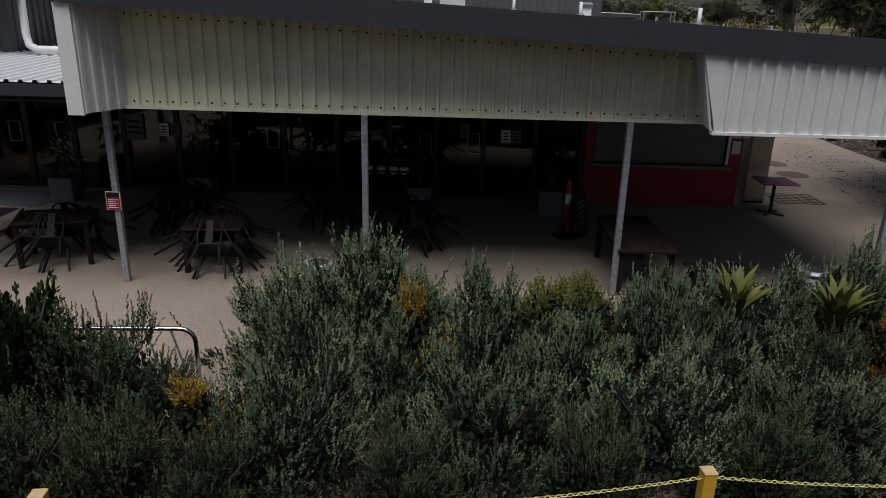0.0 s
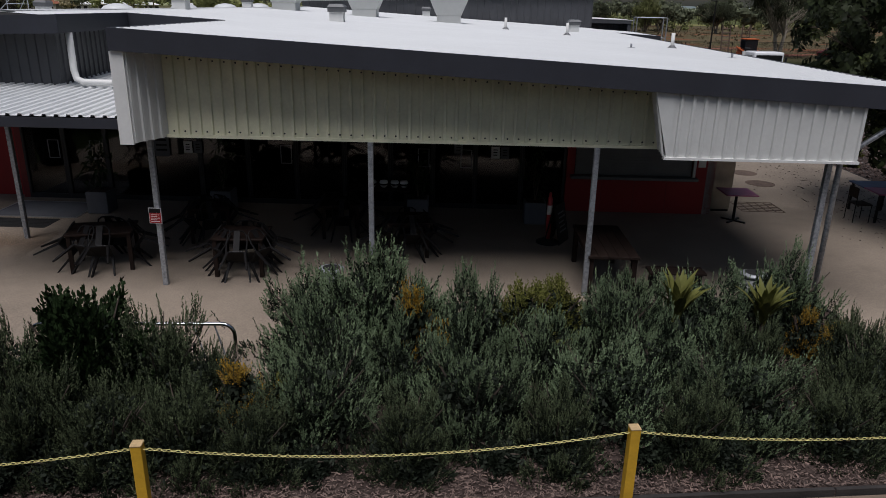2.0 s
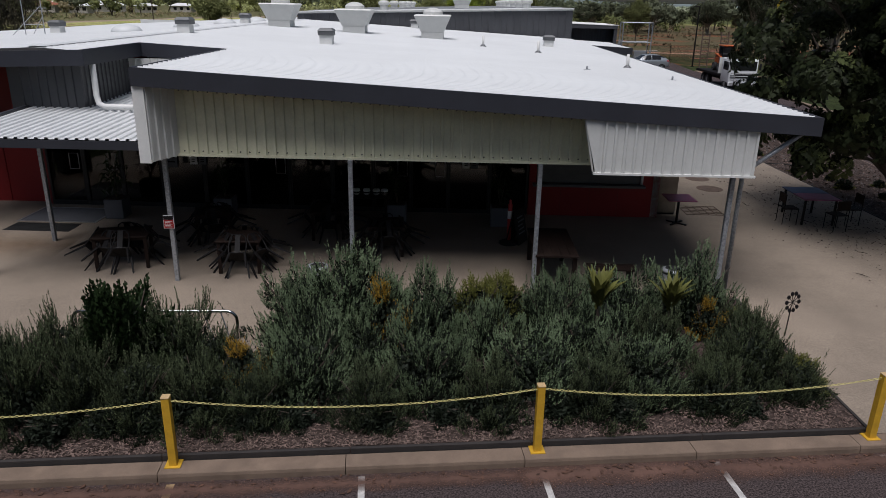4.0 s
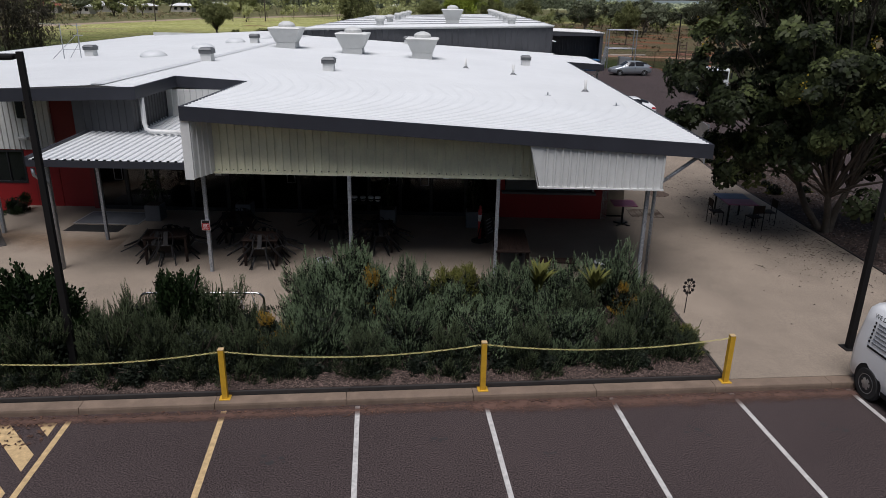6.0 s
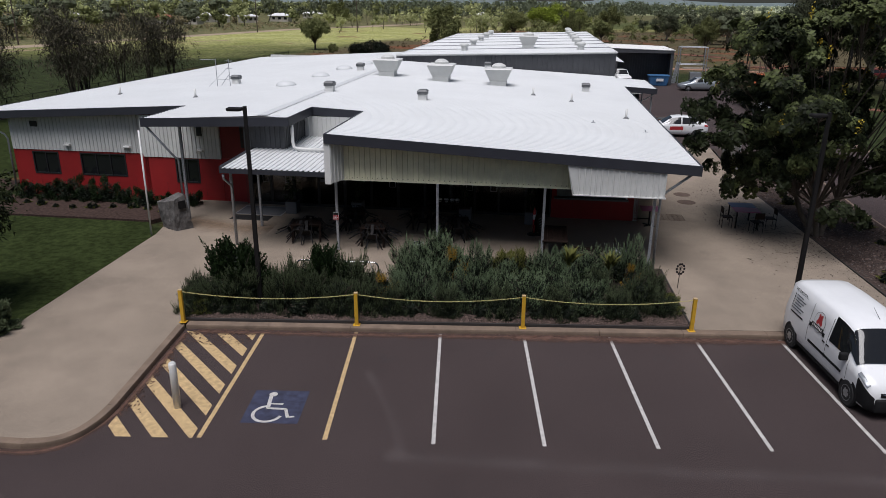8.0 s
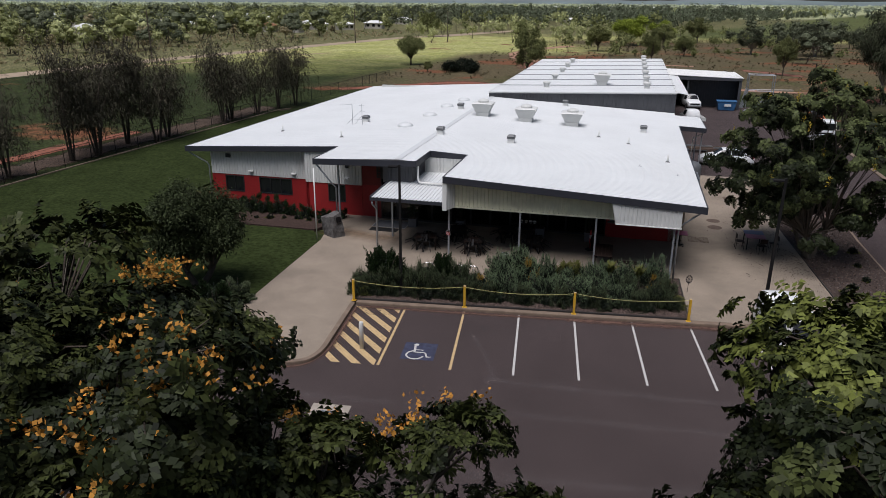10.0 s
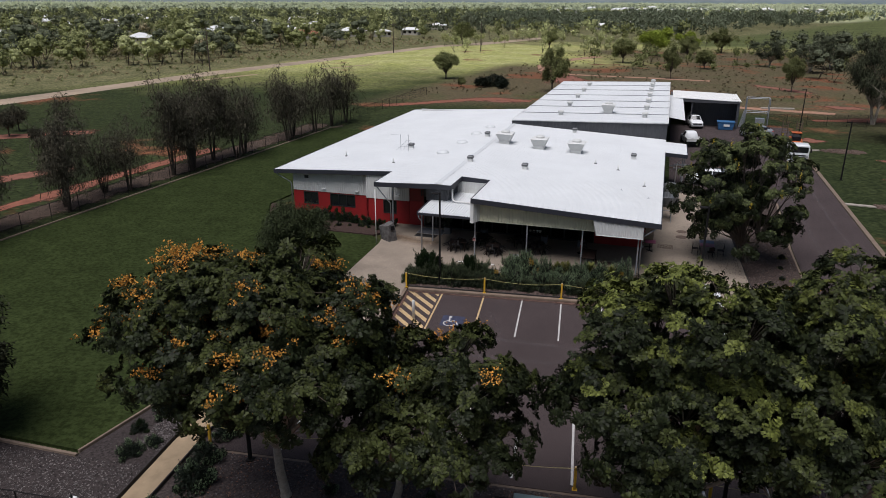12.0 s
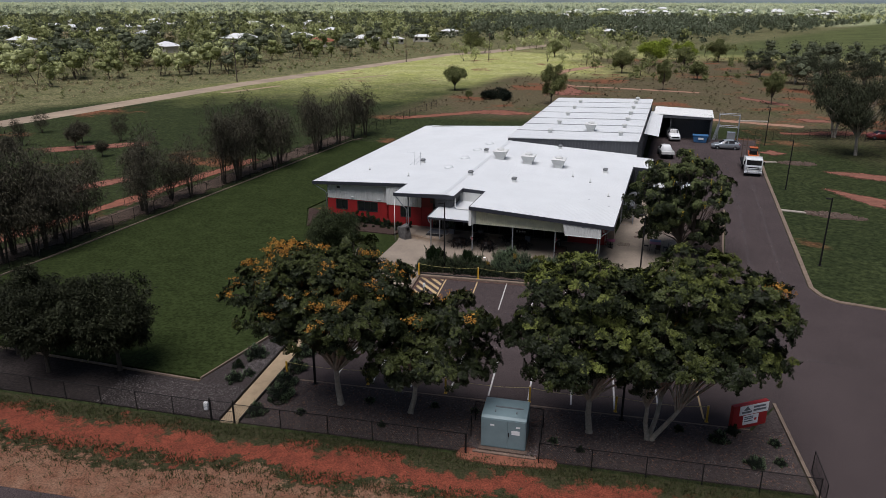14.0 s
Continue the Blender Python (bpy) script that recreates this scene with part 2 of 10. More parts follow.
# ---- ground ----
def bushland():
    m = bpy.data.materials.new("bushland")
    m.use_nodes = True
    t = m.node_tree
    b = t.nodes["Principled BSDF"]
    b.inputs["Roughness"].default_value = 0.95
    b.inputs["Specular IOR Level"].default_value = 0.1
    co = t.nodes.new("ShaderNodeTexCoord")
    def field(sc, lo, hi, detail=5.0):
        n = t.nodes.new("ShaderNodeTexNoise")
        n.inputs["Scale"].default_value, n.inputs["Detail"].default_value, n.inputs["Roughness"].default_value = sc, detail, 0.62
        t.links.new(co.outputs["Object"], n.inputs["Vector"])
        r = t.nodes.new("ShaderNodeMapRange")
        r.inputs["From Min"].default_value, r.inputs["From Max"].default_value = lo, hi
        t.links.new(n.outputs["Fac"], r.inputs["Value"])
        return r.outputs["Result"]
    def blend(fac, a, c):
        x = t.nodes.new("ShaderNodeMix")
        x.data_type = "RGBA"
        t.links.new(fac, x.inputs[0])
        for sock, val in ((x.inputs[6], a), (x.inputs[7], c)):
            if isinstance(val, tuple):
                sock.default_value = (*val, 1)
            else:
                t.links.new(val, sock)
        return x.outputs[2]
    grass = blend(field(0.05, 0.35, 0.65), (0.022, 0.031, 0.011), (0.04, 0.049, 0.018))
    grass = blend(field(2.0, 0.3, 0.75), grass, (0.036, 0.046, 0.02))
    # very bright grass tones paint a sunlit stretch of paddock
    sunlit_grass = blend(field(0.09, 0.35, 0.65), (0.34, 0.36, 0.11), (0.54, 0.51, 0.26))
    sunlit_grass = blend(field(1.2, 0.35, 0.75), sunlit_grass, (0.3, 0.29, 0.12))
    dry = blend(field(0.16, 0.4, 0.6, 7.0), (0.165, 0.148, 0.083), (0.07, 0.078, 0.034))
    dry = blend(field(1.0, 0.35, 0.7), dry, (0.2, 0.185, 0.1))
    dirt = blend(field(0.5, 0.3, 0.7), (0.23, 0.09, 0.052), (0.15, 0.07, 0.042))
    sep = t.nodes.new("ShaderNodeSeparateXYZ")
    t.links.new(co.outputs["Object"], sep.inputs[0])
    def zone(kx, ky, k0, wob, lo, hi):
        """0 to 1 across a line kx x + ky y + k0, its edge frayed by noise."""
        def mad(v, m_, add):
            n = t.nodes.new("ShaderNodeMath")
            n.operation = "MULTIPLY_ADD"
            t.links.new(v, n.inputs[0])
            n.inputs[1].default_value = m_
            if isinstance(add, (int, float)):
                n.inputs[2].default_value = add
            else:
                t.links.new(add, n.inputs[2])
            return n.outputs[0]
        v = mad(sep.outputs["X"], kx, mad(sep.outputs["Y"], ky, k0))
        v = mad(field(0.035, 0.2, 0.8), wob, v)
        r = t.nodes.new("ShaderNodeMapRange")
        r.inputs["From Min"].default_value, r.inputs["From Max"].default_value = lo, hi
        t.links.new(v, r.inputs["Value"])
        return r.outputs["Result"]
    base = blend(zone(-0.35, 1.0, -95.0, 50.0, 45.0, 110.0), grass, sunlit_grass)
    base = blend(field(0.045, 0.6, 0.66, 7.0), base, dirt)
    base = blend(zone(-1.0, 0.33, -133.0, 10.0, 3.0, 12.0), base, dry)
    base = blend(zone(0.0, 1.0, -262.0, 60.0, 20.0, 60.0), base, dry)
    brown = blend(field(0.07, 0.52, 0.68, 6.0), blend(field(0.5, 0.35, 0.65), (0.15, 0.115, 0.075), (0.085, 0.072, 0.042)), (0.075, 0.08, 0.036))
    brown = blend(field(0.05, 0.54, 0.6, 7.0), brown, dirt)
    def times(a, c):
        mul = t.nodes.new("ShaderNodeMath")
        mul.operation = "MULTIPLY"
        t.links.new(a, mul.inputs[0])
        t.links.new(c, mul.inputs[1])
        return mul.outputs[0]
    # paler beyond 640 m: distance haze blended into the ground colour
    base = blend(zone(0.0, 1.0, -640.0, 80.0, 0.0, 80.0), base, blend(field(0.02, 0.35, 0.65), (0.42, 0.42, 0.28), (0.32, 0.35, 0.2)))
    base = blend(times(zone(1.0, -0.51, 102.0, 16.0, 0.0, 16.0), zone(0.0, 1.0, -255.0, 20.0, 0.0, 30.0)), base, blend(field(0.06, 0.35, 0.65), (0.075, 0.09, 0.036), (0.12, 0.13, 0.055)))
    base = blend(times(zone(1.0, 0.3, -62.0, 30.0, 8.0, 34.0), zone(0.0, -1.0, 250.0, 20.0, 0.0, 30.0)), base, brown)
    both = zone(1.0, -0.19, 55.0, 8.0, 3.0, 9.0)
    for other in (zone(0.0, 1.0, -84.0, 8.0, 0.0, 10.0), zone(0.0, -1.0, 175.0, 20.0, 8.0, 24.0)):
        both = times(both, other)
    base = blend(both, base, brown)
    grain = blend(field(1.9, 0.36, 0.64, 3.0), (0.5, 0.52, 0.48), (1.35, 1.35, 1.3))
    grain2 = blend(field(0.5, 0.35, 0.65, 7.0), (0.72, 0.75, 0.72), (1.18, 1.16, 1.12))
    for g in (grain, grain2):
        mul = t.nodes.new("ShaderNodeMix")
        mul.data_type, mul.blend_type = "RGBA", "MULTIPLY"
        mul.inputs[0].default_value = 1.0
        t.links.new(base, mul.inputs[6])
        t.links.new(g, mul.inputs[7])
        base = mul.outputs[2]
    t.links.new(base, b.inputs["Base Color"])
    bn = t.nodes.new("ShaderNodeBump")
    bn.inputs["Strength"].default_value = 0.8
    bn.inputs["Distance"].default_value = 0.05
    t.links.new(field(14.0, 0.0, 1.0), bn.inputs["Height"])
    t.links.new(bn.outputs[0], b.inputs["Normal"])
    return m

M["bushland"] = bushland()
bm = bmesh.new()
rings = [0, 40, 80, 140, 220, 350, 600, 1000, 1800, 3000, 4700]
last = None
for r in rings:
    ring = [bm.verts.new((r * math.cos(a), r * math.sin(a), -0.04)) for a in [2 * math.pi * k / 72 for k in range(72)]] if r else [bm.verts.new((0, 0, -0.04))]
    if last:
        for k in range(72):
            if len(last) == 1:
                bm.faces.new((last[0], ring[k], ring[(k + 1) % 72]))
            else:
                bm.faces.new((last[k], ring[k], ring[(k + 1) % 72], last[(k + 1) % 72]))
    last = ring
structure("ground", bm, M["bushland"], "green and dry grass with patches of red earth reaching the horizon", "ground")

def slab(name, pts, top, bottom, material_, label, category):
    bm = bmesh.new()
    add_slab(bm, pts, top, bottom)
    return structure(name, bm, material_, label, category)

# asphalt of the car park, drive and rear yard
slab("road", [(-9.75, 0.02), (14.2, 0.02), (15.0, 2.0), (15.6, 5.0), (16.6, 12.8), (18.8, 26.0), (13.6, 27.5), (9.3, 28.2), (10.2, 36.0), (14.0, 70.0),
              (30.5, 70.0), (28.6, 60.0), (26.4, 44.0), (24.0, 24.0), (21.6, 4.1), (22.0, 2.3), (22.9, 1.3), (26.0, 0.45), (60.0, -3.5), (60.0, -29.5), (15.3, -29.5),
              (15.0, -23.2), (14.8, -15.3), (13.0, -17.95), (-13.8, -17.95), (-13.8, -13.0), (-14.4, -10.8), (-15.6, -9.0), (-16.0, -6.8), (-16.0, -5.6), (-11.0, -5.7), (-10.2, -5.5), (-9.75, -4.9)],
     0.0, -0.3, M["asphalt"], "dark grey asphalt car park and driveway with worn surface", "asphalt")
slab("road", [(-140, -30.6), (60, -30.2), (60, -40), (-140, -40)], -0.005, -0.3, M["asphalt"], "grey sealed public road beside the fence", "road")

# concrete paving: apron, entry path, side path
def pad_z(x, y):
    return 0.13 + 0.08 * min(1.0, max(0.0, (y - 0.3) / 6.0))
bm = bmesh.new()
add_slab(bm, [(-14.55, -5.48), (-10.95, -5.78), (-10.42, -5.7), (-10.06, -5.4), (-9.89, -4.8), (-9.89, 0.28), (-9.95, 2.35), (-3.0, 2.9), (-3.0, 5.05), (5.2, 5.05), (4.85, 0.28), (12.0, 0.28), (11.75, 2.5), (12.75, 17.9), (14.3, 27.4), (9.0, 28.0), (6.0, 11.0), (-12.5, 14.5), (-14.3, 12.6), (-13.85, 8.0), (-14.55, -0.4)], pad_z, -0.2)
structure("pavement", bm, M["concrete"], "pale brushed concrete apron and entry path, stained in places", "concrete paving")

# kerb stones along the bays and round the path's end
def kerb(path, width, z0, z1, name, label):
    holder = thing(name, label, "kerb", kind="structure")
    pts = [Vector((*p, 0)) for p in path]
    across = [Vector((-(b - a).y, (b - a).x, 0)).normalized() for a, b in zip(pts, pts[1:])]
    mitre = []
    for k in range(len(pts)):
        m_ = (across[max(0, k - 1)] + across[min(k, len(across) - 1)]).normalized()
        mitre.append(m_ * width / max(0.5, m_.dot(across[min(k, len(across) - 1)])))
    for w, (a, b) in enumerate(zip(pts, pts[1:])):
        d = (b - a)
        n = max(1, round(d.length / 2.4))
        straight = across[w] * width
        for i in range(n):
            gap = 0.0008 if d.length < 0.7 else 0.005
            ends = (mitre[w] if i == 0 else straight, mitre[w + 1] if i == n - 1 else straight)
            p, q = a + d * (i / n) + d.normalized() * gap, a + d * ((i + 1) / n) - d.normalized() * gap
            bm = bmesh.new()
            prof = [(0.0, z0), (0.0, z1 - 0.05), (0.03, z1 - 0.01), (0.06, z1), (1.0, z1), (1.0, z0)]
            e = [[bm.verts.new(Vector((o.x, o.y, z)) + side * s) for s, z in prof] for o, side in zip((p, q), ends)]
            k = len(prof)
            for j in range(k):
                bm.faces.new((e[0][j], e[1][j], e[1][(j + 1) % k], e[0][(j + 1) % k]))
            bm.faces.new(e[0][::-1])
            bm.faces.new(e[1])
            bmesh.ops.recalc_face_normals(bm, faces=bm.faces)
            part("kerb_stone", bm, M["concrete_kerb"], holder)
    return holder

kerb([(-9.7, 0.0), (14.0, 0.0)], 0.27, -0.1, 0.125, "kerb", "weathered concrete kerb in cast lengths")
def rounded(path):
    """Cut a path's corners twice."""
    for _ in range(2):
        new_path = [path[0]]
        for a, b in zip(path, path[1:]):
            if math.dist(a, b) < 1.3:
                new_path += [tuple(a[j] * 0.75 + b[j] * 0.25 for j in (0, 1)), tuple(a[j] * 0.25 + b[j] * 0.75 for j in (0, 1))]
            else:
                new_path += [a, b]
        path = [p for k, p in enumerate(new_path) if k == 0 or math.dist(p, new_path[k - 1]) > 0.02] + [path[-1]]
        path = [p for k, p in enumerate(path) if k == 0 or math.dist(p, path[k - 1]) > 0.02]
    return path
kerb(rounded([(-16.0, -5.66), (-14.6, -5.62), (-11.0, -5.86), (-10.4, -5.78), (-10.0, -5.46), (-9.78, -4.9), (-9.72, -4.3), (-9.72, -0.01)]), 0.2, -0.1, 0.14, "kerb", "rounded concrete kerb round the path's end")
kerb([(-13.85, -18.0), (13.0, -18.0)][::-1], -0.0 + 0.15, -0.1, 0.02, "kerb", "flush concrete edge behind the second row of bays")
kerb([(15.15, -23.4), (14.95, -15.1)], 0.18, -0.1, 0.1, "kerb", "pale concrete kerb beside the driveway")
kerb([(13.9, 0.3), (14.9, 2.0), (15.5, 5.0), (16.5, 12.8), (18.7, 26.0)], 0.18, -0.1, 0.1, "kerb", "pale concrete kerb along the driveway's garden bed")
kerb([(60.0, -3.4), (26.0, 0.5), (22.95, 1.35), (22.05, 2.35), (21.65, 4.1), (24.05, 24.0), (26.45, 44.0), (28.6, 60.0)], -0.35, -0.1, 0.06, "kerb", "wide flat concrete kerb on the driveway's grass side")

# lawn, beds and strips
slab("lawn", [(-18.95, -19.2), (-16.3, -9.3), (-16.6, -5.6), (-16.6, -0.4), (-14.56, -0.4), (-13.88, 8.0), (-14.9, 9.9), (-24.3, 10.9), (-26.6, 17.0), (-19.5, 53.0), (-34.4, 55.8), (-42.7, -0.2), (-45.6, -17.0)],
     0.09, -0.2, M["lawn"], "mown dark green lawn", "lawn")
kerb([(-18.8, -19.45), (-45.8, -17.2)], 0.14, -0.1, 0.13, "mowing_strip", "pale concrete mowing strip along the lawn")
kerb([(-45.75, -17.0), (-42.85, -0.2), (-34.5, 55.9), (-33.4, 58.0)], 0.16, -0.1, 0.13, "mowing_strip", "pale concrete mowing strip along the lawn")
kerb([(-18.85, -19.3), (-16.2, -9.3)], 0.1, -0.1, 0.14, "mowing_strip", "low dark edging between lawn and gravel")
slab("garden_bed", [(-9.9, 0.3), (4.8, 0.3), (5.2, 5.1), (-3.0, 5.1), (-3.3, 3.0), (-9.9, 2.35)], 0.175, -0.1, M["mulch"], "bark mulch bed behind the kerb", "garden bed")
slab("garden_bed", [(-16.6, -5.45), (-14.6, -5.45), (-14.6, -0.4), (-16.6, -0.4)], 0.15, -0.1, M["mulch"], "dark mulch bed beside the entry path", "garden bed")
slab("garden_bed", [(11.95, 0.3), (13.8, 0.3), (14.75, 2.1), (15.35, 5.0), (16.3, 12.8), (18.4, 25.6), (14.4, 27.2), (12.85, 17.9), (11.85, 2.5)], 0.16, -0.1, M["mulch"], "bark and gravel bed under the tree beside the driveway", "garden bed")
slab("garden_bed", [(-14.4, -23.1), (14.9, -23.1), (14.75, -15.6), (13.1, -18.15), (-13.85, -18.15), (-13.95, -12.9), (-14.4, -11.5)], 0.03, -0.2, M["gravel_grey"], "leaf-strewn gravel bed behind the front fence", "garden bed")
slab("garden_bed", [(-15.55, -23.1), (-22.3, -22.93), (-21.4, -21.2), (-22.6, -19.12), (-18.85, -19.4), (-16.1, -9.3), (-16.4, -7.0), (-15.7, -9.2), (-15.55, -11.0)], 0.03, -0.2, M["gravel_blue"], "grey gravel bed beside the gate path", "garden bed")
# this bed's colour includes the deep shade under the fence trees
slab("garden_bed", [(-22.3, -22.93), (-44.0, -22.4), (-46, -17.4), (-22.6, -19.12), (-21.4, -21.2)], 0.03, -0.2, M["shaded_mould"], "leaf mould under the trees by the front fence, darkened for their shade", "garden bed")
slab("garden_bed", [(-14.9, 10.0), (-24.2, 11.0), (-26.4, 17.0), (-24.4, 16.6), (-23.6, 13.9), (-13.6, 11.9)], 0.14, -0.1, M["mulch_red"], "bark mulch bed along the red wall", "garden bed")
slab("footpath", [(-15.5, -23.25), (-14.45, -23.2), (-14.35, -12.0), (-14.5, -10.9), (-15.6, -9.2), (-15.5, -12.0)], 0.045, -0.2, M["footpath"], "sandy yellow concrete footpath to the gate", "footpath")
def verge_material():
    """Grass, red earth and sandy ground in ragged bands along the road."""
    m = bpy.data.materials.new("verge")
    m.use_nodes = True
    t = m.node_tree
    b = t.nodes["Principled BSDF"]
    b.inputs["Roughness"].default_value = 0.95
    b.inputs["Specular IOR Level"].default_value = 0.1
    co = t.nodes.new("ShaderNodeTexCoord")
    sep = t.nodes.new("ShaderNodeSeparateXYZ")
    t.links.new(co.outputs["Object"], sep.inputs[0])
    def field(sc, detail=6.0):
        n = t.nodes.new("ShaderNodeTexNoise")
        n.inputs["Scale"].default_value, n.inputs["Detail"].default_value, n.inputs["Roughness"].default_value = sc, detail, 0.65
        t.links.new(co.outputs["Object"], n.inputs["Vector"])
        return n.outputs["Fac"]
    def math_(op, a, c, d=0.0):
        n = t.nodes.new("ShaderNodeMath")
        n.operation = op
        for sock, val in zip(n.inputs, (a, c, d)):
            if isinstance(val, (int, float)):
                sock.default_value = val
            else:
                t.links.new(val, sock)
        return n.outputs[0]
    def smooth(v, lo, hi):
        r = t.nodes.new("ShaderNodeMapRange")
        r.inputs["From Min"].default_value, r.inputs["From Max"].default_value = lo, hi
        t.links.new(v, r.inputs["Value"])
        return r.outputs["Result"]
    def blend(fac, a, c):
        x = t.nodes.new("ShaderNodeMix")
        x.data_type = "RGBA"
        t.links.new(fac, x.inputs[0])
        for sock, val in ((x.inputs[6], a), (x.inputs[7], c)):
            if isinstance(val, tuple):
                sock.default_value = (*val, 1)
            else:
                t.links.new(val, sock)
        return x.outputs[2]
    wob = math_("MULTIPLY_ADD", field(0.24), 6.4, -3.2)
    wob = math_("ADD", wob, math_("MULTIPLY_ADD", field(1.6), 3.4, -1.7))
    wob = math_("ADD", wob, math_("MULTIPLY_ADD", field(8.0), 0.5, -0.25))
    y = math_("ADD", sep.outputs["Y"], wob)
    grass = blend(smooth(field(5.0), 0.35, 0.65), (0.026, 0.034, 0.013), (0.06, 0.05, 0.028))
    red = blend(smooth(field(1.3), 0.35, 0.65), (0.225, 0.06, 0.036), (0.14, 0.041, 0.026))
    tan = blend(smooth(field(1.0), 0.35, 0.65), (0.225, 0.13, 0.086), (0.165, 0.075, 0.047))
    tan = blend(smooth(field(4.0), 0.6, 0.72), tan, (0.06, 0.062, 0.03))
    out = blend(smooth(y, -24.3, -24.9), grass, red)
    out = blend(smooth(y, -26.2, -26.45), out, grass)
    out = blend(smooth(y, -26.85, -27.2), out, tan)
    fine_ = blend(smooth(field(13.0, 4.0), 0.38, 0.62), (0.58, 0.58, 0.58), (1.22, 1.2, 1.18))
    mul = t.nodes.new("ShaderNodeMix")
    mul.data_type, mul.blend_type = "RGBA", "MULTIPLY"
    mul.inputs[0].default_value = 1.0
    t.links.new(out, mul.inputs[6])
    t.links.new(fine_, mul.inputs[7])
    t.links.new(mul.outputs[2], b.inputs["Base Color"])
    bn = t.nodes.new("ShaderNodeBump")
    bn.inputs["Strength"].default_value, bn.inputs["Distance"].default_value = 0.8, 0.04
    t.links.new(field(9.0), bn.inputs["Height"])
    t.links.new(bn.outputs[0], b.inputs["Normal"])
    return m
M["verge"] = verge_material()
slab("verge", [(-140, -23.0), (-45, -22.6), (-15.5, -23.35), (15.2, -23.4), (15.2, -30.25), (-140, -30.6)], -0.02, -0.3, M["verge"], "verge of rough grass, bare red earth and sand outside the fence", "verge")
slab("track", [(-260, -45), (-101, 53), (-87, 124), (-53, 243), (-40, 256), (-10, 330), (-18, 330), (-48, 262), (-58, 248), (-93, 128), (-107, 57), (-264, -38)], -0.025, -0.3, M["dirt_road"], "pale dirt road through the paddock", "dirt road")
def worn_earth():
    """Red earth that breaks up into the grass towards a patch's rim."""
    m = M["red_dirt"].copy()
    m.name = "worn_earth"
    t = m.node_tree
    b, out = t.nodes["Principled BSDF"], t.nodes["Material Output"]
    a = t.nodes.new("ShaderNodeAttribute")
    a.attribute_name = "fade"
    co = t.nodes.new("ShaderNodeTexCoord")
    n = t.nodes.new("ShaderNodeTexNoise")
    n.inputs["Scale"].default_value, n.inputs["Detail"].default_value, n.inputs["Roughness"].default_value = 0.22, 8.0, 0.7
    t.links.new(co.outputs["Object"], n.inputs["Vector"])
    add = t.nodes.new("ShaderNodeMath")
    add.operation = "MULTIPLY_ADD"
    add.inputs[1].default_value = 0.75
    t.links.new(a.outputs["Fac"], add.inputs[0])
    t.links.new(n.outputs["Fac"], add.inputs[2])
    r = t.nodes.new("ShaderNodeMapRange")
    r.inputs["From Min"].default_value, r.inputs["From Max"].default_value = 0.74, 0.9
    t.links.new(add.outputs[0], r.inputs["Value"])
    clear, mixer = t.nodes.new("ShaderNodeBsdfTransparent"), t.nodes.new("ShaderNodeMixShader")
    t.links.new(r.outputs["Result"], mixer.inputs[0])
    t.links.new(clear.outputs[0], mixer.inputs[1])
    t.links.new(b.outputs[0], mixer.inputs[2])
    t.links.new(mixer.outputs[0], out.inputs["Surface"])
    return m
M["worn_earth"] = worn_earth()
def fading(name, source, scale, lo, hi):
    """A copy of the worn earth's fade with another ground colour."""
    m = M["worn_earth"].copy()
    m.name = name
    t = m.node_tree
    for nd in t.nodes:
        if nd.type == "MIX" and nd.blend_type == "MIX" and not nd.inputs[6].is_linked and not nd.inputs[7].is_linked and nd.inputs[7].default_value[0] < 0.9:
            nd.inputs[6].default_value = tuple(c * 0.72 for c in source) + (1.0,)
            nd.inputs[7].default_value = tuple(c * 1.2 for c in source) + (1.0,)
        if nd.type == "TEX_NOISE" and abs(nd.inputs["Scale"].default_value - 0.22) < 0.01:
            nd.inputs["Scale"].default_value = scale
        if nd.type == "MAP_RANGE" and abs(nd.inputs["From Min"].default_value - 0.74) < 0.001:
            nd.inputs["From Min"].default_value, nd.inputs["From Max"].default_value = lo, hi
    M[name] = m
    return m
fading("patchy_earth", (0.23, 0.09, 0.058), 0.4, 0.86, 1.12)
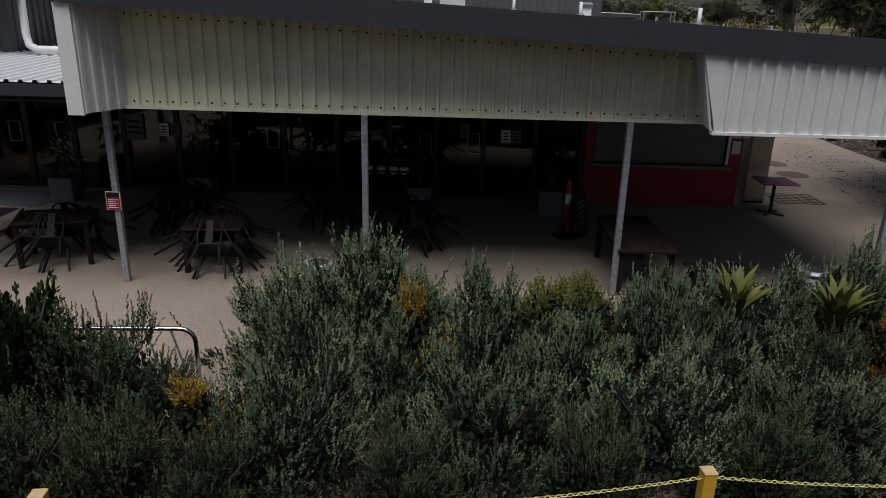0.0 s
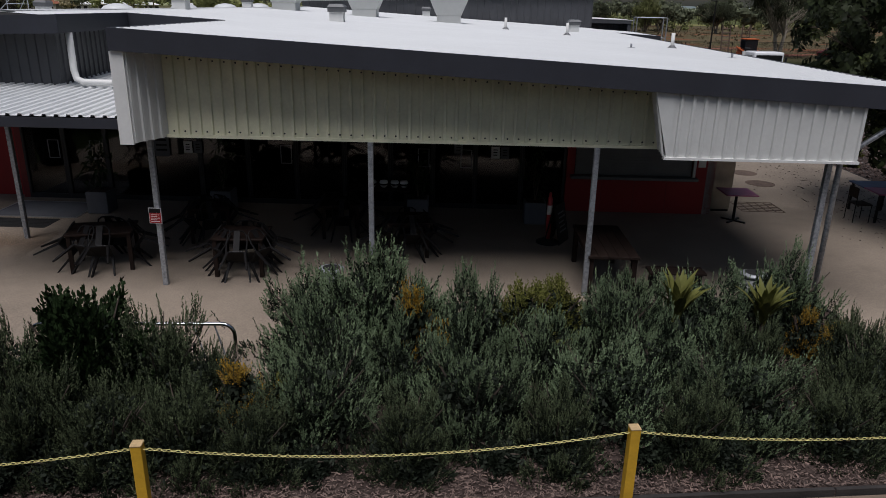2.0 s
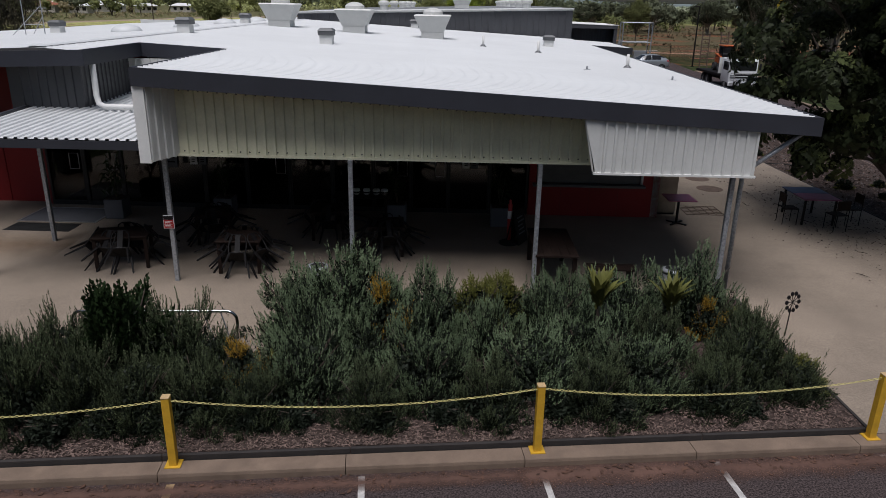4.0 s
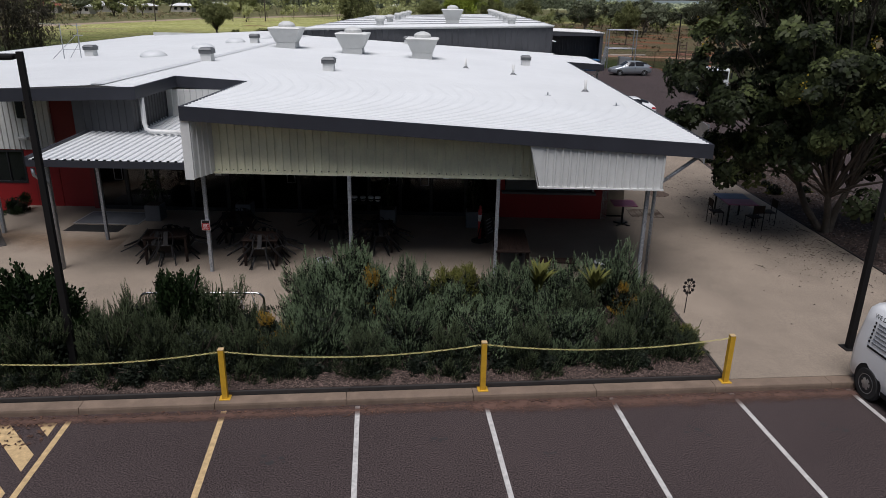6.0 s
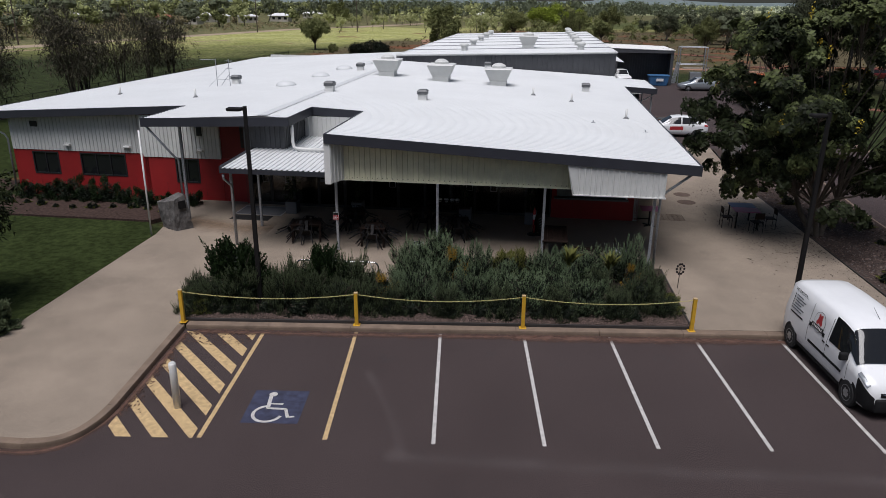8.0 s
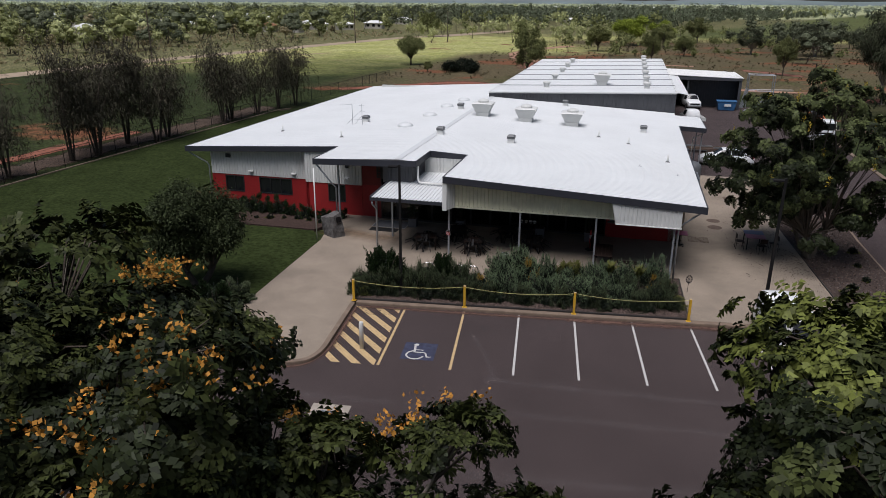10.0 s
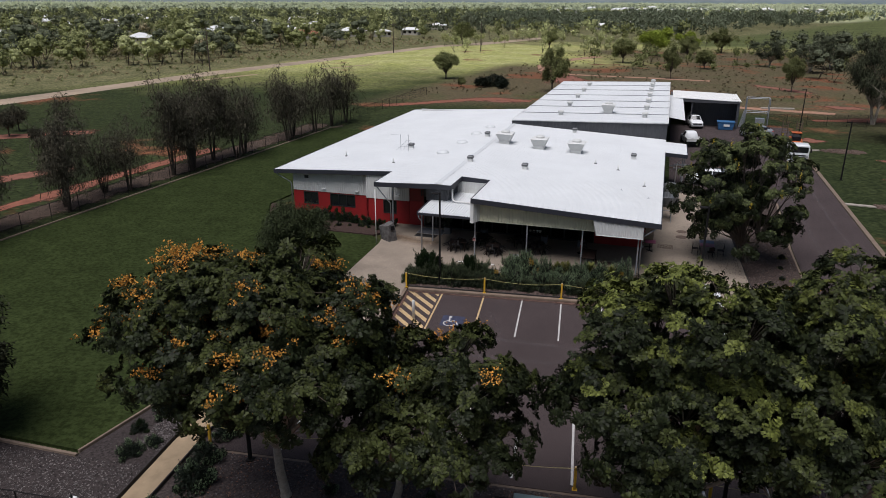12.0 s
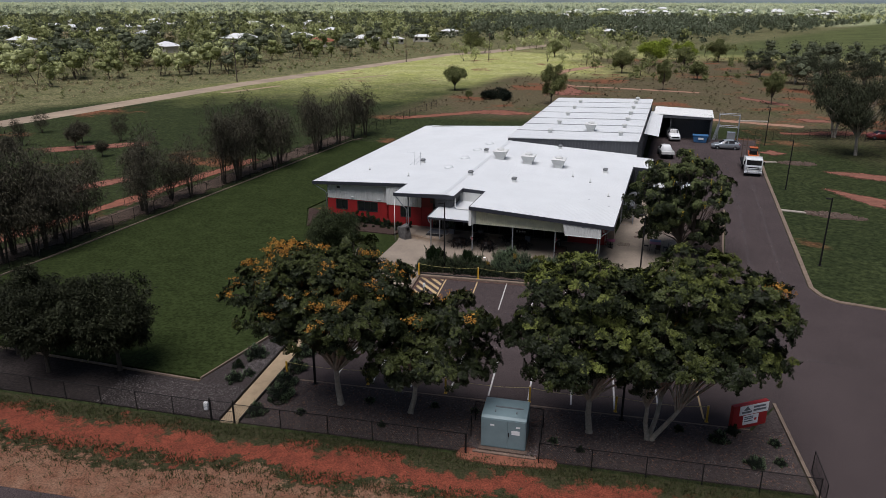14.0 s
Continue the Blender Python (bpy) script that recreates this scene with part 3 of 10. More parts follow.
for pts in ([(-10, 150), (-6, 152), (-2, 146), (2, 134), (6, 124), (0, 117), (-9, 118), (-9, 132)], [(-24, 93), (-14, 97), (-7, 92), (-9, 87), (-20, 88)], [(36, 132), (42, 126), (49, 114), (47, 109), (41, 118), (36, 126)], [(41, 97), (49, 96), (51, 91), (43, 91)],
            [(38, 80), (46, 84), (54, 83), (50, 78), (41, 76)], [(33, 49), (39, 50), (48, 46), (44, 43), (37, 45)], [(31, 40), (35, 38), (40, 33), (37, 29), (33, 34)], [(-50, 12), (-47, 34), (-44.5, 36), (-46.5, 10)], [(-60, 20), (-54, 30), (-52, 26), (-57, 16)], [(-84, 38), (-66, 50), (-62, 46), (-78, 36)], [(28, 60), (31, 63), (34, 60), (31, 57)]):
    rng = random.Random(len(pts) * 7 + int(pts[0][0]))
    fine = []
    for a, b in zip(pts, pts[1:] + pts[:1]):
        for k in range(6):
            f = k / 6
            w = min(0.3, 0.05 * (abs(a[0] - b[0]) + abs(a[1] - b[1])))
            fine.append((a[0] + (b[0] - a[0]) * f + rng.uniform(-w, w), a[1] + (b[1] - a[1]) * f + rng.uniform(-w, w)))
    mid = (sum(p[0] for p in fine) / len(fine), sum(p[1] for p in fine) / len(fine))
    n = len(fine)
    V, F, fade = [], [], []
    lift = -0.034 + 0.0021 * (abs(int(pts[0][0] * 3 + pts[0][1])) % 7)
    for r, g in ((1.18, 0.0), (0.85, 0.45), (0.5, 0.85), (0.12, 1.0)):
        for p in fine:
            V.append((mid[0] + (p[0] - mid[0]) * r, mid[1] + (p[1] - mid[1]) * r, lift))
            fade.append(g)
    for r in range(3):
        F += [(r * n + k, r * n + (k + 1) % n, (r + 1) * n + (k + 1) % n, (r + 1) * n + k) for k in range(n)]
    F.append(tuple(range(3 * n, 4 * n)))
    me = bpy.data.meshes.new("bare_earth")
    me.from_pydata(V, [], F)
    at = me.attributes.new("fade", "FLOAT", "POINT")
    at.data.foreach_set("value", fade)
    me.materials.append(M["patchy_earth"])
    tagged(new("bare_earth", me), "patch of bare red earth wearing through the grass", "bare earth", kind="structure")

def ribbon(name, label, category, pts, width, material_, z, cells=4):
    """A band of worn ground along a smooth line, fading to its sides and ends."""
    line = [Vector((*p, 0)) for p in pts]
    for _ in range(2):
        line = [line[0]] + [q for a, b in zip(line, line[1:]) for q in (a.lerp(b, 0.25), a.lerp(b, 0.75))] + [line[-1]]
    V, F, fade = [], [], []
    n = len(line)
    for i, p in enumerate(line):
        d = (line[min(i + 1, n - 1)] - line[max(i - 1, 0)]).normalized()
        s_ = Vector((-d.y, d.x, 0))
        for k in range(cells + 1):
            f = k / cells
            V.append(p + s_ * width * (f - 0.5) + Vector((0, 0, z)))
            fade.append((1 - abs(2 * f - 1)) * (0.25 if i in (0, n - 1) else 1.0))
    w = cells + 1
    for i in range(n - 1):
        F += [(i * w + k, (i + 1) * w + k, (i + 1) * w + k + 1, i * w + k + 1) for k in range(cells)]
    me = bpy.data.meshes.new(name)
    me.from_pydata(V, [], F)
    me.attributes.new("fade", "FLOAT", "POINT").data.foreach_set("value", fade)
    me.materials.append(material_)
    return tagged(new(name, me), label, category, kind="structure")
fading("track_earth", (0.36, 0.2, 0.13), 0.3, 0.66, 0.8)
fading("litter_earth", (0.085, 0.055, 0.038), 0.6, 0.72, 0.92)
fading("red_dust", (0.115, 0.062, 0.046), 2.2, 0.62, 1.25)
fading("pale_earth", (0.34, 0.25, 0.15), 0.35, 0.68, 0.85)
ribbon("track", "pale red vehicle track winding off beyond the workshop", "dirt track", [(6, 204), (-2, 191), (-7, 180), (-9.4, 166), (-9.4, 156), (-7, 146), (-3, 141)], 6.5, M["track_earth"], -0.018)
ribbon("track", "red dirt track fading into the brown scrub", "dirt track", [(-8, 144), (4, 140.5), (14, 138.6), (24, 135.5), (30, 134)], 3.4, M["track_earth"], -0.0165)
ribbon("track", "red earth track behind the workshop", "dirt track", [(-34, 80), (-25, 86), (-17.5, 93), (-8, 91)], 5.0, M["worn_earth"], -0.015)
ribbon("track", "bare red strip behind the rear yard", "dirt track", [(24, 91), (30, 90), (36, 87.6), (42, 86)], 4.0, M["track_earth"], -0.0135)
ribbon("track", "bare red strip beside the rear yard", "dirt track", [(36, 78), (41, 78.5), (48, 81), (58, 84)], 3.4, M["worn_earth"], -0.012)
slab("culvert_slab", [(31.2, 89.6), (36.6, 89.9), (36.6, 90.9), (31.2, 90.6)], 0.14, -0.2, M["concrete_pale"], "long pale concrete slab lying on red earth", "concrete slab")
ribbon("bare_earth", "sandy bare strip beside the dirt road", "bare earth", [(-86, 108), (-82, 116), (-78, 126)], 3.0, M["pale_earth"], -0.0145)
ribbon("bare_earth", "sandy bare strip in the green paddock", "bare earth", [(-68, 143), (-63, 151), (-58, 158)], 3.2, M["pale_earth"], -0.013)
ribbon("bare_earth", "brown leaf litter under the windbreak trees", "bare earth", [(-50, -14), (-46.2, 4), (-43.4, 20), (-40.4, 40), (-37, 60)], 6.0, M["litter_earth"], -0.021)
ribbon("bare_earth", "red earth worn along the windbreak trees", "bare earth", [(-52.5, -2), (-49, 12), (-46.4, 26), (-43.6, 40)], 3.2, M["worn_earth"], -0.017)
for k, (xa, xb, w) in enumerate(((-9.5, 0.6, 0.5), (-0.4, 6.0, 0.75), (5.4, 13.6, 0.6))):
    ribbon("kerb_dust", "red-brown dust washed up along the kerb", "dust", [(xa, -0.16), ((xa + xb) / 2, -0.2), (xb, -0.15)], w, M["red_dust"], 0.0066 + 0.0006 * k)
fading("scuff", (0.17, 0.14, 0.138), 0.9, 0.95, 2.6)
for k, pts in enumerate(([(-13, -7.6), (-6, -7.9), (2, -8.0), (10, -8.3), (22, -9.4)], [(-9, -11.0), (-3, -11.3), (4, -11.2), (12, -10.4)], [(-3.6, -5.8), (1, -6.1), (7, -6.3)], [(-4.2, -2.2), (-3.4, -4.2), (-3.0, -6.0)], [(16.8, 0.0), (18.4, 12.0), (20.8, 30.0), (22.8, 52.0)], [(19.6, -2.0), (20.3, 8.0), (22.2, 24.0), (24.6, 44.0)])):
    ribbon("tyre_scuff", "pale dusty tyre scuffs on the asphalt", "tyre marks", pts, 1.5 if k != 3 else 0.9, M["scuff"], 0.0018 + 0.0003 * k)
ribbon("kerb_dust", "red-brown dust washed up along the kerb", "dust", [(-9.62, -0.2), (-9.6, -2.5), (-9.65, -4.8), (-10.3, -5.92), (-11.5, -6.0), (-16.0, -5.75)], 0.36, M["red_dust"], 0.009)

fading("rust_stain", (0.21, 0.135, 0.082), 0.55, 0.72, 1.7)
ribbon("path_stain", "rust-brown stain washed over the concrete", "stain", [(-13.4, 9.9), (-12.2, 9.5), (-10.9, 9.0), (-9.4, 8.9)], 3.0, M["rust_stain"], 0.2135)

# dark timber edging of the beds
def edging(path, label):
    holder = thing("edging", label, "garden edging", kind="structure")
    for a, b in zip(path, path[1:]):
        d = Vector((b[0] - a[0], b[1] - a[1], 0))
        n = max(1, round(d.length / 2.4))
        for i in range(n):
            bm = bmesh.new()
            p = Vector((*a, 0)) + d * (i / n)
            L = d.length / n - 0.01
            bevelled_box(bm, 0, -0.025, 0.0, L, 0.025, 0.2, r=0.008, segments=1, m=Matrix.Translation(p) @ Matrix.Rotation(math.atan2(d.y, d.x), 4, "Z"))
            part("sleeper", bm, M["timber_edge"], holder)
edging([(-9.85, 0.32), (4.8, 0.32)], "dark timber edging in front of the shrub bed")
edging([(4.83, 0.32), (5.2, 5.0)], "dark timber edging at the end of the shrub bed")
edging([(11.85, 0.5), (11.8, 2.5), (12.8, 17.9), (14.4, 27.0)], "dark timber edging of the bed beside the driveway")
edging([(12.85, 17.95), (14.2, 17.4)], "dark timber edging of the bed beside the driveway")
edging([(-15.56, -23.1), (-15.56, -12.0), (-15.64, -9.4)], "dark timber edging along the gate path")
edging([(-14.4, -23.1), (-14.3, -12.0)], "dark timber edging along the gate path")
edging([(-14.58, -5.45), (-14.58, -0.4)], "dark timber edging beside the entry path")

# parking lines
def strip(name, a, b, w, material_, label, category, z=0.005):
    bm = bmesh.new()
    d = Vector((b[0] - a[0], b[1] - a[1], 0))
    s = Vector((-d.y, d.x, 0)).normalized() * w / 2
    pts = [Vector((*a, 0)) + s, Vector((*a, 0)) - s, Vector((*b, 0)) - s, Vector((*b, 0)) + s]
    add_slab(bm, [(p.x, p.y) for p in pts], z, -0.02)
    return structure(name, bm, material_, label, category)

for i, x in enumerate((-2.38, 0.0, 2.42, 4.82, 7.21, 9.62)):
    strip("bay_line", (x, -0.05), (x + 0.0, -5.35), 0.085, M["line_white"], "worn white painted parking bay line", "bay line")
strip("bay_line", (-4.79, -0.05), (-4.73, -5.28), 0.1, M["line_yellow"], "worn yellow painted parking bay line", "bay line")
strip("bay_line", (-7.42, -0.2), (-7.46, -5.3), 0.1, M["line_yellow"], "worn yellow line beside the hatched zone", "bay line")
for x in (-10.9, -8.5, -6.1, -3.7, -1.38, 0.95, 3.4, 5.85, 8.3, 10.7):
    strip("bay_line", (x, -12.8), (x, -17.5), 0.1, M["line_white"] if x < 10 else M["line_yellow"], "worn painted line in the second row of bays", "bay line")

# hatched zone: slanted bars between the kerb and the yellow line
for k in range(8):
    y0 = 2.13 - k * 0.95
    x0, x1 = -9.62, -7.6
    p = [(x0, y0), (x1, y0 - 2.34), (x1, y0 - 2.78), (x0, y0 - 0.4)]
    def clip(poly, axis, lim, keep):
        out = []
        for a, b in zip(poly, poly[1:] + poly[:1]):
            ia, ib = keep(a[axis], lim), keep(b[axis], lim)
            if ia:
                out.append(a)
            if ia != ib:
                f = (lim - a[axis]) / (b[axis] - a[axis])
                out.append(tuple(a[i] + (b[i] - a[i]) * f for i in (0, 1)))
        return out
    p = clip(clip(p, 1, -0.16, lambda a, l: a <= l), 1, -5.32, lambda a, l: a >= l)
    if len(p) > 2:
        bm = bmesh.new()
        add_slab(bm, p, 0.005, -0.02)
        structure("hatch_bar", bm, M["line_yellow"], "broad cream-yellow hatch bar on asphalt", "hatch marking")

# blue square with the wheelchair sign
slab("bay_marking", [(-6.75, -4.7), (-5.45, -4.7), (-5.45, -3.3), (-6.75, -3.3)], 0.003, -0.02, M["paint_blue"], "faded blue painted square on asphalt", "bay marking")
bm = bmesh.new()
def arc_strip(bm, cx, cy, r, a0, a1, w, z=0.007, n=20):
    vs = []
    for k in range(n + 1):
        a = radians(a0 + (a1 - a0) * k / n)
        vs.append([bm.verts.new((cx + rr * math.cos(a), cy + rr * math.sin(a), z)) for rr in (r - w / 2, r + w / 2)])
    for p, q in zip(vs, vs[1:]):
        bm.faces.new((p[0], p[1], q[1], q[0]))
def seg(bm, a, b, w, z=0.008):
    d = Vector((b[0] - a[0], b[1] - a[1], 0))
    s = Vector((-d.y, d.x, 0)).normalized() * w / 2
    bm.faces.new([bm.verts.new((p[0] + q * s.x, p[1] + q * s.y, z)) for p, q in ((a, 1), (a, -1), (b, -1), (b, 1))])
cx, cy = -6.22, -4.32
arc_strip(bm, cx, cy, 0.33, 100, 345, 0.075)
arc_strip(bm, cx - 0.07, cy + 0.84, 0.05, 0, 360, 0.1)
seg(bm, (cx - 0.1, cy + 0.74), (cx - 0.05, cy + 0.22), 0.09)
seg(bm, (cx - 0.07, cy + 0.23), (cx + 0.38, cy + 0.2), 0.075)
seg(bm, (cx - 0.03, cy + 0.42), (cx + 0.27, cy + 0.41), 0.06)
seg(bm, (cx + 0.37, cy + 0.21), (cx + 0.5, cy - 0.16), 0.075)
seg(bm, (cx + 0.48, cy - 0.14), (cx + 0.64, cy - 0.1), 0.06)
structure("bay_marking", bm, M["line_white"], "white painted wheelchair symbol", "bay marking")

# stains and tar marks on the bays
rng = random.Random(4)
for x, y, s in ((-3.6, -1.55, 0.2), (6.1, -1.3, 0.17), (3.6, -1.2, 0.14), (-1.0, -1.2, 0.13), (9.0, -1.0, 0.15), (0.8, -1.7, 0.1)):
    bm = bmesh.new()
    for k in range(7):
        ox, oy, r = x + rng.gauss(0, s * 0.7), y + rng.gauss(0, s * 0.4), s * rng.uniform(0.15, 0.4)
        vs = [bm.verts.new((ox + r * rng.uniform(0.6, 1.2) * math.cos(a), oy + r * rng.uniform(0.5, 0.9) * math.sin(a), 0.004 + k * 0.0007)) for a in [2 * math.pi * j / 9 for j in range(9)]]
        bm.faces.new(vs)
    tagged(mesh_object("oil_stain", bm, M["asphalt_patch"]), "dark oil stain on the asphalt of a bay", "oil stain", kind="stuff")

# drain set in a concrete apron
drain = thing("storm_drain", "steel drain grate set in a square concrete apron", "drain", pose(-8.34, -8.93, 0))
bm = bmesh.new()
add_slab(bm, [(-0.66, -0.69), (0.66, -0.69), (0.66, 0.69), (-0.66, 0.69)], 0.008, -0.1)
part("apron", bm, M["concrete_pale"], drain)
# flat black plate in place of the dark hollow under the grate
bm = bmesh.new()
add_box(bm, -0.27, -0.3, 0.0, 0.43, 0.3, 0.012)
part("pit", bm, M["frame_black"], drain)
for k in range(13):
    box_part("grate_bar", (-0.26 + k * 0.0555, -0.29, 0.01, -0.235 + k * 0.0555, 0.29, 0.022), M["steel_galv"], drain)
for k in range(4):
    box_part("grate_cross_bar", (-0.26, -0.28 + k * 0.18, 0.009, 0.43, -0.262 + k * 0.18, 0.019), M["steel_galv"], drain)

# ---- main building, in its own axes: u along the front, v into the depth ----
B = pose(0, 5.2, 0, 0, 0, -6.4)
RIDGE_U, RIDGE_Z, FALL = -9.9, 4.77, 0.052
def roof_z(u):
    return RIDGE_Z - FALL * abs(u - RIDGE_U)
GROUND_Z = 0.1
building = thing("building", "single-storey training centre with white metal roof and red walls", "building", B)

def roof_sheet(u0, u1, v0, v1):
    """White pressed sheet whose ribs run down the fall."""
    bm = bmesh.new()
    a, b = Vector((u0, v0, roof_z(u0))), Vector((u1, v0, roof_z(u1)))
    d = b - a
    ribbed(bm, a, d.normalized(), Vector((0, 1, 0)), Vector((0, 0, 1)), d.length, v1 - v0, 0.24, 0.024, 0.04)
    bmesh.ops.recalc_face_normals(bm, faces=bm.faces)
    part("roof", bm, M["roof_white"], building, "white pressed metal roof sheeting")
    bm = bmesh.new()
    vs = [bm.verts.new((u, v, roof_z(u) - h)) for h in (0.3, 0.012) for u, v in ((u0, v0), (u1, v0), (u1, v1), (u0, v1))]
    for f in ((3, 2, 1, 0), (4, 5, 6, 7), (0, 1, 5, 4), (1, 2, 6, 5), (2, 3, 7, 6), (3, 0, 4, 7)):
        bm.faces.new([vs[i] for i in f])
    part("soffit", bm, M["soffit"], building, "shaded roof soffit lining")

roof_sheet(-6.6, 6.0, 0.0, 30.4)
roof_sheet(6.0, 8.0, 23.6, 29.2)
roof_sheet(-9.9, -6.6, 5.5, 30.4)
roof_sheet(-9.9, -8.85, 2.55, 5.5)
roof_sheet(-14.85, -9.9, 2.55, 42.0)
roof_sheet(-25.5, -14.85, 6.2, 42.0)

def fascia(a, b, h=0.34, lift=0.03):
    """Dark folded fascia along a roof edge from (u, v) to (u, v)."""
    bm = bmesh.new()
    d = Vector((b[0] - a[0], b[1] - a[1], 0)).normalized()
    n = Vector((d.y, -d.x, 0))
    zs = (roof_z(a[0]), roof_z(b[0]))
    cross = ((0.0, lift), (0.055, lift), (0.055, lift - h), (-0.02, lift - h), (-0.02, lift - h + 0.02), (0.0, lift - h + 0.03))
    ends = [[bm.verts.new(Vector((p[0], p[1], z)) + n * o + Vector((0, 0, q))) for o, q in cross] for p, z in ((a, zs[0]), (b, zs[1]))]
    k = len(cross)
    for j in range(k):
        bm.faces.new((ends[0][j], ends[1][j], ends[1][(j + 1) % k], ends[0][(j + 1) % k]))
    bm.faces.new(ends[0][::-1])
    bm.faces.new(ends[1])
    bmesh.ops.recalc_face_normals(bm, faces=bm.faces)
    part("fascia", bm, M["fascia"], building, "charcoal metal fascia")

for a, b in (((-6.66, 0), (6.06, 0)), ((6.0, 0.0), (6.0, 23.6)), ((6.0, 23.6), (8.05, 23.6)), ((8.0, 23.6), (8.0, 29.2)), ((-8.85, 5.5), (-6.6, 5.5)),
             ((-6.6, 5.5), (-6.6, 0.0)), ((-8.85, 2.5), (-8.85, 5.5)), ((-14.9, 2.55), (-8.8, 2.55)), ((-14.85, 6.2), (-14.85, 2.55)), ((-25.55, 6.2), (-14.85, 6.2)), ((-25.5, 42.0), (-25.5, 6.2))):
    fascia(a, b)
# ridge capping
bm = bmesh.new()
for s in (-1, 1):
    vs = [bm.verts.new(p) for p in ((RIDGE_U, 2.6, RIDGE_Z + 0.032), (RIDGE_U + s * 0.2, 2.6, RIDGE_Z + 0.022), (RIDGE_U + s * 0.2, 42, RIDGE_Z + 0.022), (RIDGE_U, 42, RIDGE_Z + 0.032))]
    bm.faces.new(vs if s > 0 else vs[::-1])
part("ridge_cap", bm, M["roof_white"], building, "folded white ridge capping")

def wall(a, b, t, z0, z1, material_, openings=(), name="wall", label=""):
    """A wall from a to b (plan), its thickness to the left of that way, with openings (s0, s1, z0, z1)."""
    d = Vector((b[0] - a[0], b[1] - a[1], 0))
    L = d.length
    m = Matrix.Translation((a[0], a[1], 0)) @ Matrix.Rotation(math.atan2(d.y, d.x), 4, "Z")
    ss = sorted({0.0, L} | {q for o in openings for q in o[:2]})
    zs = sorted({z0, z1} | {q for o in openings for q in o[2:]})
    bm = bmesh.new()
    grid = {}
    def corner(i, k, side):
        key = (i, k, side)
        if key not in grid:
            grid[key] = bm.verts.new(m @ Vector((ss[i], t * side, zs[k])))
        return grid[key]
    solid = {(i, k) for i in range(len(ss) - 1) for k in range(len(zs) - 1)
             if not any(o[0] <= (ss[i] + ss[i + 1]) / 2 <= o[1] and o[2] <= (zs[k] + zs[k + 1]) / 2 <= o[3] for o in openings)}
    for i, k in sorted(solid):
        for side in (0, 1):
            bm.faces.new([corner(i + p, k + q, side) for p, q in ((0, 0), (1, 0), (1, 1), (0, 1))])
        for near, e0, e1 in (((i - 1, k), (0, 0), (0, 1)), ((i + 1, k), (1, 0), (1, 1)), ((i, k - 1), (0, 0), (1, 0)), ((i, k + 1), (0, 1), (1, 1))):
            if near not in solid:
                p, q = (i + e0[0], k + e0[1]), (i + e1[0], k + e1[1])
                bm.faces.new((corner(*p, 0), corner(*q, 0), corner(*q, 1), corner(*p, 1)))
    bmesh.ops.recalc_face_normals(bm, faces=bm.faces)
    return part(name, bm, material_, building, label)

def window(u0, u1, v, z0, z1, panes=2):
    """A dark aluminium window in a wall that faces -v."""
    bm = bmesh.new()
    f = 0.06
    for x0, x1, q0, q1 in ((u0, u1, z1 - f, z1), (u0, u1, z0, z0 + f), (u0, u0 + f, z0 + f, z1 - f), (u1 - f, u1, z0 + f, z1 - f)):
        add_box(bm, x0, v - 0.02, q0, x1, v + 0.1, q1)
    w2 = part("window", bm, M["frame_black"], building, "dark aluminium-framed window")
    n = panes
    step = (u1 - u0 - 2 * f) / n
    for k in range(n):
        x = u0 + f + k * step
        bm = bmesh.new()
        add_box(bm, x + 0.02, v + 0.03, z0 + f, x + step - 0.02, v + 0.04, z1 - f)
        part("pane", bm, M["glass_dark"], w2)
        if k:
            bm = bmesh.new()
            add_box(bm, x - 0.02, v - 0.01, z0 + f, x + 0.02, v + 0.08, z1 - f)
            part("mullion", bm, M["frame_black"], w2)

RED_TOP = 2.2
# left wing: two stretches of red wall with ribbed cladding above
wall((-24.1, 6.75), (-17.2, 6.75), 0.2, 0.0, RED_TOP, M["red_wall"], [(0.95, 2.3, 1.05, 2.12), (3.4, 5.7, 1.05, 2.12)], label="red painted panel wall")
wall((-17.2, 6.3), (-13.45, 6.3), 0.2, 0.0, RED_TOP, M["red_wall"], [(1.5, 2.65, 1.0, 2.12)], label="red painted panel wall")
wall((-17.2, 6.75), (-17.2, 6.3), 0.2, 0.0, 4.1, M["red_wall"])
window(-23.15, -21.8, 6.75, 1.05, 2.12)
window(-20.7, -18.4, 6.75, 1.05, 2.12, 3)
window(-15.7, -14.55, 6.3, 1.0, 2.12)
wall((-24.1, 6.95), (-24.1, 41.0), -0.2, 0.0, RED_TOP, M["red_wall"], label="red painted panel wall")
wall((-24.1, 6.95), (-24.1, 41.0), -0.2, RED_TOP, 3.72, M["clad_grey"])
wall((-24.1, 41.0), (-10.0, 41.0), -0.2, 0.0, 4.3, M["clad_grey"])
wall((-13.44, 6.32), (-12.32, 6.32), 0.2, 0.0, RED_TOP, M["red_wall"], label="red painted panel wall")
wall((-13.44, 6.34), (-12.32, 6.34), 0.2, RED_TOP, 4.2, M["red_dark"], label="deep red upper wall panel")

def clad(o, along, across, normal, length, width, material_, taper=None, period=0.19, depth=0.03, label=""):
    bm = bmesh.new()
    ribbed(bm, o, along, across, normal, length, width, period, depth, 0.045, taper)
    bmesh.ops.solidify(bm, geom=list(bm.faces), thickness=0.006)
    return part("cladding", bm, material_, building, label)

